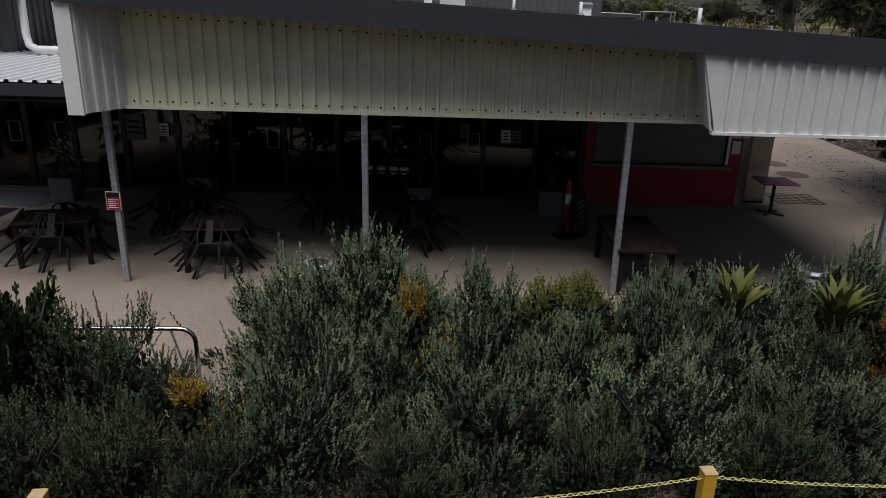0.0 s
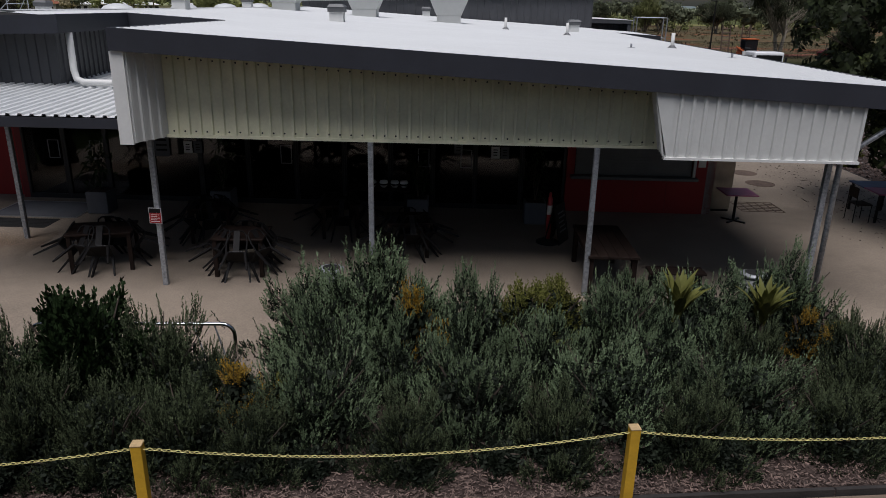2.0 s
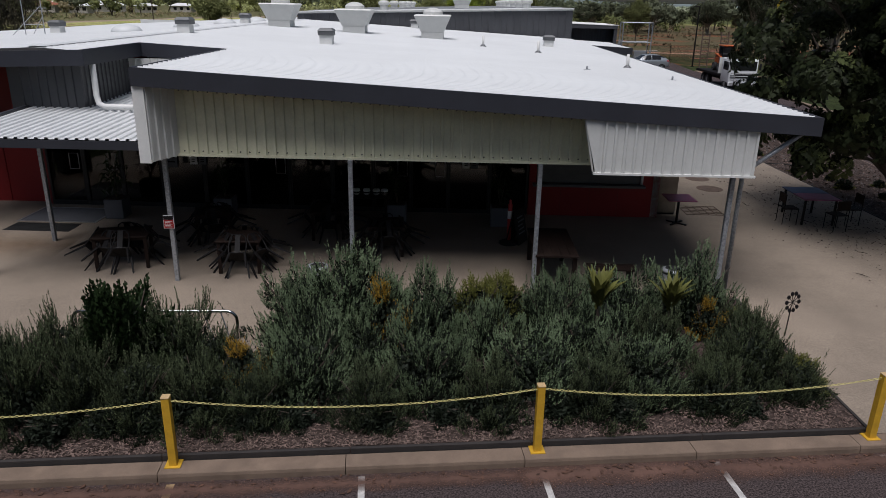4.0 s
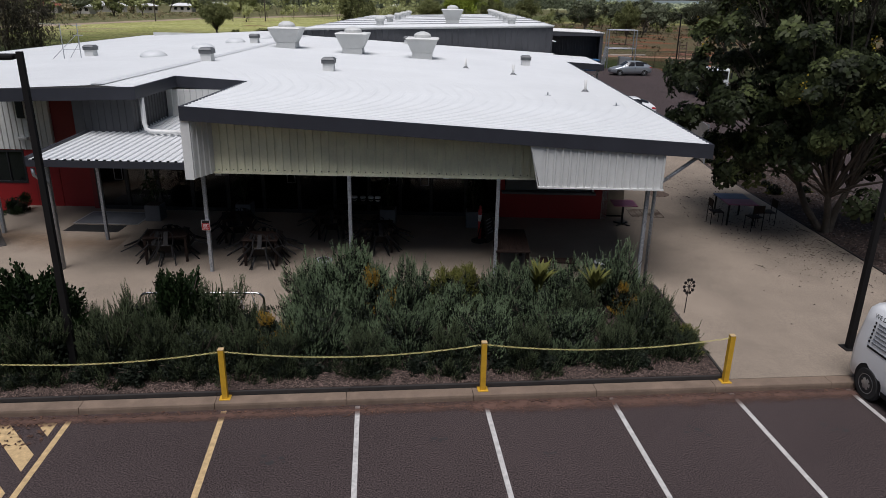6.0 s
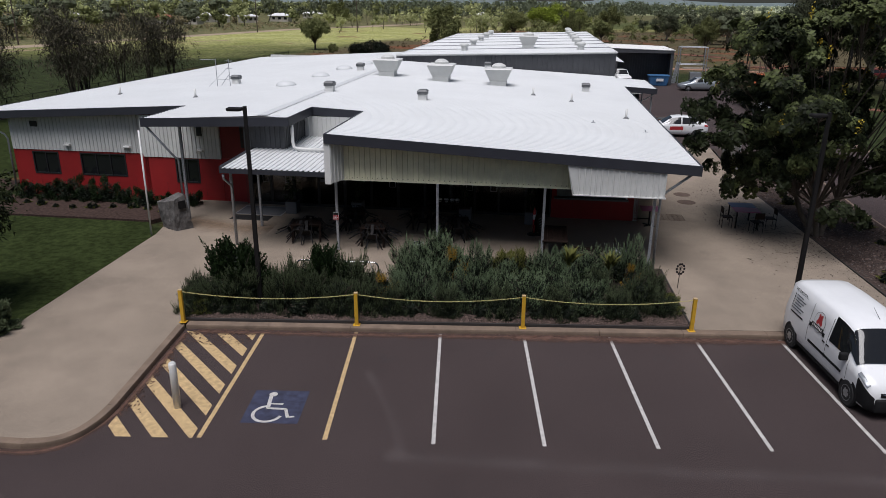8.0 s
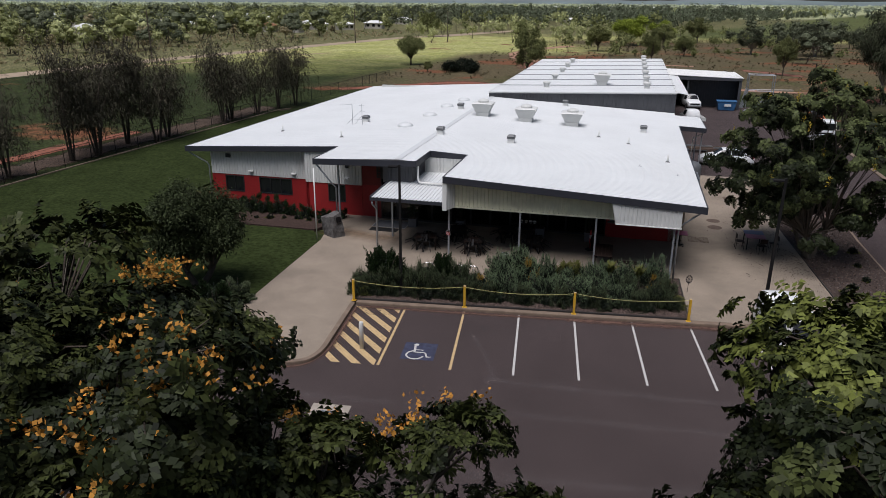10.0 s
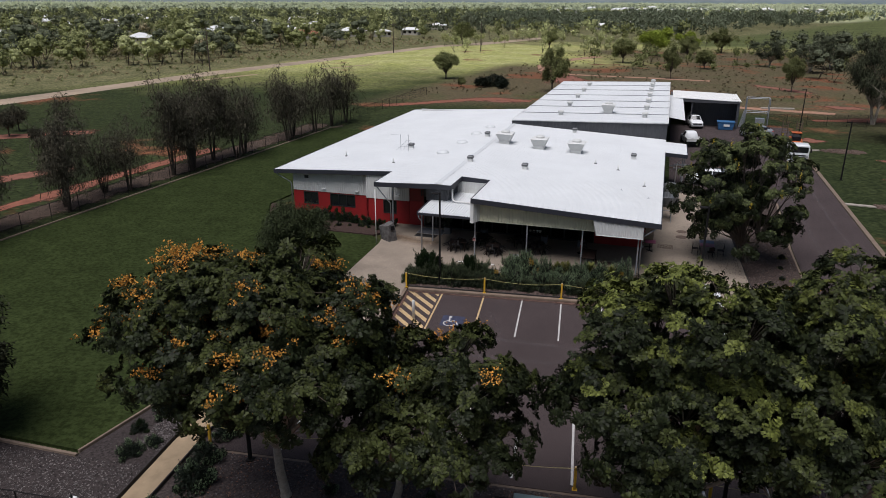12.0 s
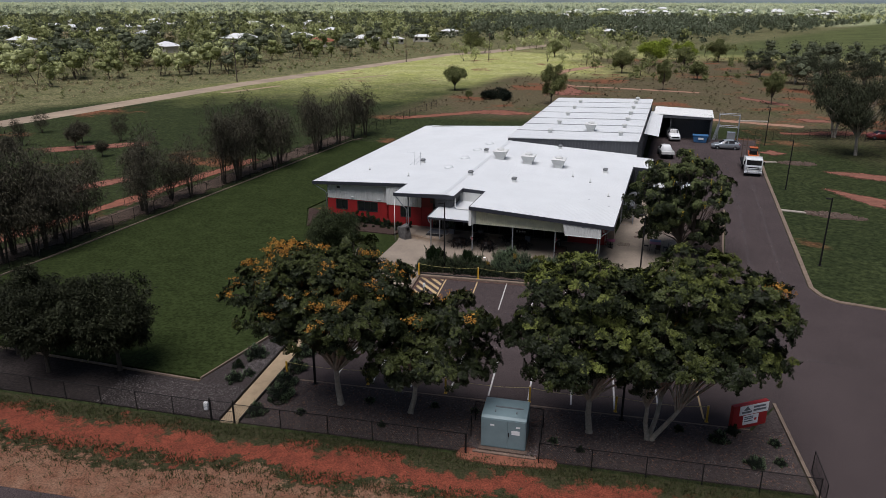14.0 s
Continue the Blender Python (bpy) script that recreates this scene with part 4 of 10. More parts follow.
UP = (0, 0, 1)
def top_len(u, z0):
    return roof_z(u) - 0.31 - z0
clad((-24.1, 6.72, RED_TOP), UP, (1, 0, 0), (0, -1, 0), top_len(-24.1, RED_TOP), 6.9, M["clad_grey"], (0, top_len(-17.2, RED_TOP)), label="pale grey ribbed metal cladding")
clad((-17.2, 6.27, RED_TOP - 0.04), UP, (1, 0, 0), (0, -1, 0), top_len(-17.2, RED_TOP), 3.75, M["clad_grey"], (0, top_len(-13.45, RED_TOP)), label="pale grey ribbed metal cladding")
wall((-24.1, 6.75), (-17.2, 6.75), 0.15, RED_TOP, 3.62, M["clad_grey"])
wall((-17.2, 6.3), (-13.45, 6.3), 0.15, RED_TOP, 3.9, M["clad_grey"])
# control joints of the red panels
for u in (-22.9, -21.3, -19.6, -18.0, -16.2, -14.3):
    v = 6.75 if u < -17.2 else 6.3
    box_part("panel_joint", (u - 0.008, v - 0.004, 0.1, u + 0.008, v + 0.01, 1.0), M["red_dark"], building)
# small wall lights and vents
for u, z in ((-21.2, 2.45), (-18.2, 2.45), (-14.4, 2.5)):
    box_part("wall_light", (u - 0.16, 6.1 if u > -17.2 else 6.55, z, u + 0.16, 6.26 if u > -17.2 else 6.71, z + 0.09), M["white_flash"], building, "small white bulkhead wall light", 0.02)
box_part("wall_vent", (-22.95, 6.64, 3.3, -22.6, 6.71, 3.55), M["frame_black"], building)
box_part("sign_plate", (-14.5, 6.2, 3.2, -14.25, 6.235, 3.75), M["frame_black"], building, "dark upright plate sign on the cladding", 0.01)

# upper dark walls of the entry bay
def clad_face(a, b, z0, z1, material_, label=""):
    d = Vector((b[0] - a[0], b[1] - a[1], 0))
    n = Vector((d.y, -d.x, 0)).normalized()
    return clad((a[0], a[1], z0), UP, d.normalized(), n, z1 - z0, d.length, material_, label=label)
clad_face((-10.8, 3.1), (-9.2, 3.1), 3.36, 4.42, M["clad_charcoal"], "charcoal ribbed metal cladding")
clad_face((-9.2, 3.1), (-9.2, 5.45), 3.36, 4.42, M["clad_charcoal"], "charcoal ribbed metal cladding")
clad_face((-9.15, 5.42), (-6.65, 5.42), 3.4, 4.35, M["clad_grey"], "pale grey ribbed metal cladding")
clad_face((-6.68, 5.45), (-6.68, 0.1), 3.2, 4.3, M["clad_grey"], "pale grey ribbed metal cladding")
wall((-10.8, 3.13), (-9.23, 3.13), 0.12, 3.36, 4.42, M["clad_charcoal"])
wall((-9.37, 3.2), (-9.37, 5.45), -0.1, 3.36, 4.42, M["clad_charcoal"])
wall((-10.8, 6.05), (-10.8, 3.1), -0.12, 3.3, 4.4, M["clad_charcoal"])
wall((-9.15, 5.45), (-6.65, 5.45), 0.1, 3.3, 4.35, M["clad_grey"])

# low entry canopy
bm = bmesh.new()
ribbed(bm, (-10.55, 0.02, 3.26), Vector((0, 5.45, 0.22)).normalized(), (1, 0, 0), UP, 5.46, 3.9, 0.2, 0.035, 0.06)
bmesh.ops.solidify(bm, geom=list(bm.faces), thickness=0.004)
part("canopy_roof", bm, M["roof_white"], building, "white ribbed canopy roof over the entry")
bm = bmesh.new()
add_box(bm, -10.6, 0.0, 3.08, -6.66, 0.07, 3.24)
add_box(bm, -10.6, 0.07, 3.08, -10.53, 3.1, 3.24)
vs = [bm.verts.new(p) for p in ((-10.6, 0.0, 3.24), (-10.53, 0.0, 3.24), (-10.53, 3.1, 3.36), (-10.6, 3.1, 3.36), (-10.6, 0.0, 3.33), (-10.53, 0.0, 3.33), (-10.53, 3.1, 3.45), (-10.6, 3.1, 3.45))]
for f in ((3, 2, 1, 0), (4, 5, 6, 7), (0, 1, 5, 4), (1, 2, 6, 5), (2, 3, 7, 6), (3, 0, 4, 7)):
    bm.faces.new([vs[i] for i in f])
part("canopy_fascia", bm, M["fascia"], building, "charcoal canopy gutter")
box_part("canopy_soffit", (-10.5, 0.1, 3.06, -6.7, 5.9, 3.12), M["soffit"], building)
# downpipe from the upper roof on to the canopy
bm = bmesh.new()
add_tube(bm, [(-8.85, 2.95, 4.4), (-8.8, 2.85, 3.72), (-8.74, 2.8, 3.55), (-8.6, 2.78, 3.49), (-7.3, 2.7, 3.49)], 0.065, 10)
part("downpipe", bm, M["pipe_white"], building, "white downpipe elbowing over the canopy", True)

# cream screen over the terrace and its pale end panels
SZ, SV = 2.9, 0.7
clad((-6.17, SV, SZ), UP, (1, 0, 0), (0, -1, 0), top_len(-6.17, SZ), 8.19, M["clad_cream"], (0, top_len(2.02, SZ)), 0.195, 0.045, "cream ribbed metal screen above the terrace")
bm = bmesh.new()
add_box(bm, -6.6, SV - 0.05, SZ - 0.05, 2.05, SV + 0.05, SZ)
part("screen_rail", bm, M["clad_cream"], building)
for k in range(44):
    for zz in (SZ + 0.06, roof_z(-6.06 + k * 0.1862) - 0.42):
        bm = bmesh.new()
        u = -6.06 + k * 0.1862
        add_lathe(bm, [(0.016, 0), (0.016, 0.008), (0.008, 0.014)], 6)
        bmesh.ops.transform(bm, matrix=Matrix.Translation((u, SV - 0.044, zz)) @ Matrix.Rotation(radians(90), 4, "X"), verts=bm.verts)
        part("screw", bm, M["frame_black"], building)
wall((-6.55, SV + 0.05), (2.02, SV + 0.05), 0.06, SZ, 3.7, M["clad_cream"])
# left end
clad_face((-6.62, SV), (-6.62, 0.02), SZ + 0.0, 4.28, M["clad_grey"])
clad((-6.18, SV, SZ - 0.04), UP, Vector((-0.3, 0.03 - SV, 0)).normalized(), Vector((SV - 0.03, -0.3, 0)).normalized(), top_len(-6.18, SZ - 0.04), 0.72, M["clad_grey"], (0.0, top_len(-6.48, SZ - 0.04)), 0.18, 0.03, label="pale grey ribbed return panel")
box_part("end_flashing", (-6.68, -0.01, SZ - 0.06, -6.46, 0.04, 4.28), M["white_flash"], building, "white folded end flashing")
# right panel, standing forward
zr = SZ - 0.05
clad((1.98, 0.02, zr), UP, (1, 0, 0), (0, -1, 0), top_len(1.98, zr), 3.0, M["clad_grey"], (0, top_len(4.98, zr)), 0.19, 0.03, "pale grey ribbed metal panel")
wall((1.98, 0.03), (4.98, 0.03), 0.05, zr, 3.66, M["clad_grey"])
box_part("panel_rail", (1.95, -0.02, zr - 0.04, 5.0, 0.09, zr), M["white_flash"], building)
bm = bmesh.new()
ribbed(bm, (2.05, SV, SZ - 0.04), Vector((-0.22, 0.0, 1.0)).normalized(), Vector((-0.09, -SV + 0.02, 0)).normalized(), (-1, 0, 0), 1.0, SV - 0.02, 0.19, 0.03, 0.045)
bmesh.ops.solidify(bm, geom=list(bm.faces), thickness=0.006)
part("cladding", bm, M["clad_grey"], building, "slanted ribbed return panel")
bm = bmesh.new()
vs = [bm.verts.new(p) for p in ((1.72, 0.0, roof_z(1.72) - 0.31), (1.99, 0.0, zr), (1.99, 0.05, zr), (1.72, 0.05, roof_z(1.72) - 0.31), (2.03, 0.0, zr), (2.03, 0.0, roof_z(2.03) - 0.31))]
bm.faces.new((vs[0], vs[1], vs[4], vs[5]))
bm.faces.new((vs[3], vs[2], vs[1], vs[0]))
part("end_flashing", bm, M["clad_grey"], building, "pale slanted end flashing")

# terrace columns
def column(u, v, z1, w=0.09, z0=0.1, mk="steel_galv"):
    bm = bmesh.new()
    bevelled_box(bm, u - w / 2, v - w / 2, z0, u + w / 2, v + w / 2, z1, r=0.008, segments=1)
    return part("column", bm, M[mk], building, "galvanised square steel column")
for u, v in ((-6.47, 0.6), (-2.76, 0.66), (1.03, 0.66), (4.72, 0.33)):
    column(u, v, 2.85)
bm = bmesh.new()
add_tube(bm, [(5.85, 0.12, 3.7), (5.02, 0.3, 2.95), (4.9, 0.34, 2.75), (4.9, 0.34, 0.15)], 0.045, 10)
part("downpipe", bm, M["steel_galv"], building, "grey downpipe beside the column", True)
column(-10.45, 0.6, 3.05)
column(-10.35, 2.9, 3.1)
bm = bmesh.new()
add_tube(bm, [(-10.5, 0.08, 3.02), (-10.5, 0.1, 2.85), (-10.4, 0.42, 2.55), (-10.4, 0.48, 2.4), (-10.4, 0.48, 0.15)], 0.045, 10)
part("downpipe", bm, M["steel_galv"], building, "grey downpipe beside the canopy post", True)
# posts and braces under the left overhang
column(-13.7, 3.3, 4.2, 0.1)
bm = bmesh.new()
add_tube(bm, [(-14.75, 2.65, 4.2), (-13.98, 3.1, 2.95), (-13.86, 3.2, 2.8), (-13.84, 3.22, 0.15)], 0.045, 10)
part("downpipe", bm, M["steel_galv"], building, "grey downpipe under the overhang", True)
bm = bmesh.new()
add_tube(bm, [(-25.4, 6.3, 3.6), (-24.3, 6.6, 2.9), (-24.22, 6.65, 2.7), (-24.22, 6.65, 0.1)], 0.045, 10)
part("downpipe", bm, M["steel_galv"], building, "grey downpipe at the corner", True)
bm = bmesh.new()
add_tube(bm, [(-14.35, 1.35, 0.1), (-14.4, 1.5, 4.25)], 0.035, 10)
part("flag_pole", bm, M["pipe_white"], building, "slim white pole", True)

# glazed front of the cafe and the entry doors
FV = 6.1
glazing_top = 2.75
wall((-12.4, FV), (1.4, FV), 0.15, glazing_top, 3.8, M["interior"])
wall((1.4, FV), (5.05, FV), 0.2, 0.0, 3.6, M["red_wall"], [(0.2, 3.1, 1.15, 2.3)], label="red painted servery wall")
wall((5.05, FV), (5.05, 30.0), 0.2, 0.0, 3.7, M["clad_grey"])
wall((-12.3, 7.4), (-12.3, FV), 0.15, 0.0, 4.3, M["red_dark"])
def glazed(u0, u1, door=False):
    bm = bmesh.new()
    f = 0.055
    add_box(bm, u0, FV, GROUND_Z, u0 + f, FV + 0.1, glazing_top)
    add_box(bm, u1 - f, FV, GROUND_Z, u1, FV + 0.1, glazing_top)
    add_box(bm, u0 + f, FV, glazing_top - f, u1 - f, FV + 0.1, glazing_top)
    add_box(bm, u0 + f, FV, 2.12, u1 - f, FV + 0.1, 2.18)
    add_box(bm, u0 + f, FV, GROUND_Z, u1 - f, FV + 0.1, 0.32)
    name = "door" if door else "shopfront"
    p = part(name, bm, M["frame_black"], building, "black-framed glass entry door" if door else "black-framed glazing bay")
    for z0, z1 in ((0.32, 2.12), (2.18, glazing_top - f)):
        bm = bmesh.new()
        add_box(bm, u0 + f, FV + 0.045, z0, u1 - f, FV + 0.055, z1)
        g = part("pane", bm, M["glass"], p)
        g.visible_shadow = False
    if door:
        bm = bmesh.new()
        x = u1 - f - 0.3
        add_tube(bm, [(x, FV - 0.05, 1.42), (x, FV - 0.05, 1.26), (x + 0.26, FV - 0.05, 1.26), (x + 0.26, FV - 0.05, 1.7), (x, FV - 0.05, 1.7), (x, FV - 0.05, 1.42)], 0.013, 6)
        part("handle", bm, M["steel_galv"], p, "square steel loop pull handle")
us = [-12.15, -11.1, -10.05, -8.9, -7.7, -6.5, -5.3, -4.1, -2.95, -1.9, -0.85, 0.3, 1.38]
for k, (a, b) in enumerate(zip(us, us[1:])):
    glazed(a, b - 0.005, k in (0, 1, 5, 8, 9))
# inside: floor, back wall and ceiling, coloured near black for the unlit room
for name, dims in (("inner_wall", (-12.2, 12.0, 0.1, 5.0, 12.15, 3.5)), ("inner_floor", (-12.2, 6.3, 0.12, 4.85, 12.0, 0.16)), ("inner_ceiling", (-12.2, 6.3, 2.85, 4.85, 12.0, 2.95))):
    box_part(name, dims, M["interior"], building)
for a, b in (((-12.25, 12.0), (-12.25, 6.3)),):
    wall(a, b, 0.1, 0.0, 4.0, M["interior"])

# roller shutter and its sill
roll = box_part("roller_shutter", (1.62, FV + 0.04, 1.15, 4.48, FV + 0.052, 2.31), M["shutter"], building, "closed grey roller shutter above the servery")
for k in range(15):
    z = 1.16 + k * 0.076
    box_part("slat", (1.62, FV + 0.028, z, 4.48, FV + 0.04, z + 0.066), M["shutter"], roll)
box_part("servery_sill", (1.5, FV - 0.22, 1.08, 4.6, FV + 0.05, 1.15), M["shutter"], building, "steel servery sill", 0.008)
box_part("shutter_frame", (4.5, FV - 0.05, 1.08, 4.56, FV + 0.05, 2.4), M["white_flash"], building)
for u in (2.3, 3.1, 3.9):
    box_part("panel_joint", (u - 0.006, FV - 0.005, 0.15, u + 0.006, FV + 0.01, 1.07), M["red_dark"], building)
for u0, z0, u1, z1 in ((4.6, 1.75, 4.78, 2.05), (4.82, 1.75, 4.98, 2.0), (4.62, 1.4, 4.8, 1.68)):
    box_part("notice", (u0, FV - 0.015, z0, u1, FV - 0.003, z1), M["white_flash"], building, "white notice sheet on the wall")

# side awning posts at the back
for u in (7.8,):
    for v in (24.0, 28.5):
        column(u, v, 3.5)
bm = bmesh.new()
add_tube(bm, [(7.9, 23.7, 3.5), (7.2, 24.2, 3.0), (7.15, 24.3, 0.1)], 0.04, 8)
part("downpipe", bm, M["pipe_white"], building, "", True)

# rear hall
hall = thing("workshop_hall", "larger rear workshop with white roof and charcoal ribbed walls", "building", B)
def hall_z(u):
    return 5.2 + (u + 10.2) / 16.1 * 0.45
bm = bmesh.new()
a, b = Vector((-10.3, 30.3, hall_z(-10.2))), Vector((6.1, 30.3, hall_z(6.0)))
d = b - a
ribbed(bm, a, d.normalized(), (0, 1, 0), UP, d.length, 40.5, 0.5, 0.02, 0.05)
part("roof", bm, M["roof_white"], hall, "white pressed metal roof")
for v in (36.0, 41.5, 47.0, 53.0, 59.0, 65.0):
    bm = bmesh.new()
    ends = [(-10.3, hall_z(-10.3)), (6.1, hall_z(6.1))]
    vs = [bm.verts.new((u, v + o, z + h)) for u, z in ends for o, h in ((0, 0.02), (0, 0.07), (0.12, 0.07), (0.12, 0.02))]
    for f in ((0, 1, 5, 4), (1, 2, 6, 5), (2, 3, 7, 6), (3, 2, 1, 0), (4, 5, 6, 7)):
        bm.faces.new([vs[i] for i in f])
    part("roof_step", bm, M["rim_roof"], hall, "pale grey roof step flashing")
for p, q in (((-10.2, 30.5), (6.0, 30.5)), ((6.0, 30.5), (6.0, 70.5)), ((6.0, 70.5), (-10.2, 70.5)), ((-10.2, 70.5), (-10.2, 30.5))):
    d = Vector((q[0] - p[0], q[1] - p[1], 0))
    bm = bmesh.new()
    n = Vector((d.y, -d.x, 0)).normalized()
    h0, h1 = hall_z(p[0]), hall_z(q[0])
    ribbed(bm, (p[0], p[1], 0.0), UP, d.normalized(), n, h0, d.length, 0.38, 0.03, 0.06, (0, h1))
    bmesh.ops.solidify(bm, geom=list(bm.faces), thickness=0.01)
    part("wall", bm, M["clad_charcoal"], hall, "charcoal ribbed metal wall")
    bm = bmesh.new()
    vs = [bm.verts.new(Vector((o[0], o[1], h - k)) + n * w) for o, h in ((p, h0), (q, h1)) for w, k in ((0.06, -0.03), (0.06, 0.1), (0.0, 0.1), (0.0, -0.03))]
    for f in ((0, 4, 5, 1), (0, 3, 7, 4), (1, 5, 6, 2), (0, 1, 2, 3), (7, 6, 5, 4)):
        bm.faces.new([vs[i] for i in f])
    part("barge_board", bm, M["white_flash"], hall, "pale roof edge flashing")
# lean-to and open dark shed beside the hall
bm = bmesh.new()
ribbed(bm, (6.1, 44.0, 4.25), Vector((2.0, 0, -0.3)).normalized(), (0, 1, 0), UP, 2.0, 22.0, 0.4, 0.02, 0.05)
bmesh.ops.solidify(bm, geom=list(bm.faces), thickness=0.02)
part("lean_to_roof", bm, M["roof_white"], hall, "white lean-to roof strip")
shed = thing("machinery_shed", "charcoal open-fronted shed with a pale roof edge", "shed", B)
bm = bmesh.new()
ribbed(bm, (6.6, 63.9, 4.15), Vector((9.4, 0, -0.25)).normalized(), (0, 1, 0), UP, 9.4, 9.0, 0.4, 0.02, 0.05)
bmesh.ops.solidify(bm, geom=list(bm.faces), thickness=0.05)
part("roof", bm, M["white_flash"], shed, "pale metal roof")
bm = bmesh.new()
add_box(bm, 15.7, 64.0, 0, 15.85, 72.8, 3.85)
add_box(bm, 6.5, 72.6, 0, 15.7, 72.8, 4.0)
add_box(bm, 6.4, 64.0, 0, 6.5, 72.8, 4.05)
part("wall", bm, M["clad_charcoal"], shed)
bm = bmesh.new()
ribbed(bm, (9.4, 66.5, 0.0), UP, (1, 0, 0), (0, -1, 0), 4.0, 6.3, 0.3, 0.03, 0.06)
bmesh.ops.solidify(bm, geom=list(bm.faces), thickness=0.02)
part("inner_wall", bm, M["clad_charcoal"], shed)
for u in (6.6, 9.4, 15.6):
    box_part("post", (u - 0.08, 64.0, 0, u + 0.08, 64.16, 4.0), M["clad_charcoal"], shed)
box_part("header", (6.5, 63.92, 3.6, 15.85, 64.06, 3.98), M["clad_charcoal"], shed)

# ---- roof furniture ----
def roof_pose(u, v, z=None):
    return B @ Matrix.Translation((u, v, (roof_z(u) if z is None else z) + 0.0))
cooler = thing("roof_cooler", "pale grey flared roof cooler on a square base", "roof cooler", roof_pose(-8.6, 19.8), "roof coolers")
def frustum(bm, w0, w1, z0, z1):
    vs = [bm.verts.new((sx * w, sy * w, z)) for w, z in ((w0, z0), (w1, z1)) for sx, sy in ((-1, -1), (1, -1), (1, 1), (-1, 1))]
    for f in ((3, 2, 1, 0), (4, 5, 6, 7), (0, 1, 5, 4), (1, 2, 6, 5), (2, 3, 7, 6), (3, 0, 4, 7)):
        bm.faces.new([vs[i] for i in f])
bm = bmesh.new(); add_box(bm, -0.48, -0.48, -0.25, 0.48, 0.48, 0.3); part("base", bm, M["clad_grey"], cooler)
bm = bmesh.new(); frustum(bm, 0.5, 0.78, 0.3, 0.95); part("body", bm, M["clad_grey"], cooler, "flared grey metal body")
bm = bmesh.new(); frustum(bm, 0.8, 0.74, 0.95, 1.0); part("rim", bm, M["white_flash"], cooler)
bm = bmesh.new(); add_lathe(bm, [(0.42, 1.0), (0.42, 1.12), (0.3, 1.22), (0.12, 1.28)], 14); part("fan_cowl", bm, M["clad_grey"], cooler, "grey round fan cowl")
for u, v in ((-5.2, 19.1), (-1.8, 19.1)):
    copy_thing(cooler, roof_pose(u, v))
vent = thing("roof_vent", "small pale roof vent with a dark louvred cap", "roof vent", roof_pose(-4.9, 10.4), "small roof vents")
bm = bmesh.new(); add_box(bm, -0.2, -0.2, -0.1, 0.2, 0.2, 0.28); part("base", bm, M["white_flash"], vent)
bm = bmesh.new(); add_box(bm, -0.24, -0.24, 0.28, 0.24, 0.24, 0.42); part("louvre", bm, M["shutter"], vent)
bm = bmesh.new(); frustum(bm, 0.26, 0.18, 0.42, 0.5); part("cap", bm, M["shutter"], vent)
for u, v in ((-9.6, 10.8), (-16.7, 16.0), (3.3, 19.2), (-11.0, 22.5), (-3.2, 29.0)):
    copy_thing(vent, roof_pose(u, v))
dome = thing("skylight_dome", "low white roof dome", "roof dome", roof_pose(-13.0, 14.0), "roof domes")
bm = bmesh.new(); add_lathe(bm, [(0.55, -0.05), (0.55, 0.06), (0.45, 0.17), (0.28, 0.24), (0.08, 0.27)], 18); part("dome", bm, M["roof_white"], dome, "", True)
for u, v in ((-12.6, 19.0), (-12.5, 24.0), (-12.0, 28.0)):
    copy_thing(dome, roof_pose(u, v))
pipe_ = thing("vent_pipe", "slim white vent pipe on the roof", "vent pipe", roof_pose(4.6, 9.5), "vent pipes")
bm = bmesh.new(); add_tube(bm, [(0, 0, -0.1), (0, 0, 0.42)], 0.05, 10); part("pipe", bm, M["pipe_white"], pipe_, "", True)
bm = bmesh.new(); add_lathe(bm, [(0.15, 0.0), (0.12, 0.03), (0.06, 0.09)], 10); part("flashing", bm, M["shutter"], pipe_)
for u, v in ((2.3, 14.0), (-21.5, 12.0), (-16.0, 9.5), (0.3, 15.5)):
    copy_thing(pipe_, roof_pose(u, v))
for u, v in ((3.0, 7.5), (5.0, 6.0)):
    t_ = thing("roof_bracket", "small grey safety bracket on the roof", "roof bracket", roof_pose(u, v), "roof brackets")
    bm = bmesh.new(); add_box(bm, -0.1, -0.03, 0.0, 0.1, 0.03, 0.03); add_box(bm, -0.02, -0.02, 0.03, 0.02, 0.02, 0.12); part("plate", bm, M["steel_galv"], t_)
# aerial
aerial = thing("aerial", "thin steel aerial mast with three stays", "aerial", roof_pose(-17.3, 14.8))
bm = bmesh.new()
add_tube(bm, [(0, 0, 0), (0, 0, 1.5)], 0.018, 6); add_tube(bm, [(0.75, 0, 0), (0.75, 0, 1.5)], 0.018, 6)
part("mast", bm, M["steel_galv"], aerial)
for p, q in (((0.75, 0, 1.1), (-0.5, 0, 0)), ((0.75, 0, 0.7), (0.0, 0.5, 0)), ((0, 0, 1.45), (-0.9, 0, 1.45)), ((0.55, 0, 1.4), (0.95, 0, 1.4)), ((0.55, 0, 1.0), (0.95, 0, 1.0)), ((0, 0, 0.4), (0.75, 0, 0.4))):
    bm = bmesh.new(); add_tube(bm, [p, q], 0.012, 6); part("stay", bm, M["steel_galv"], aerial)
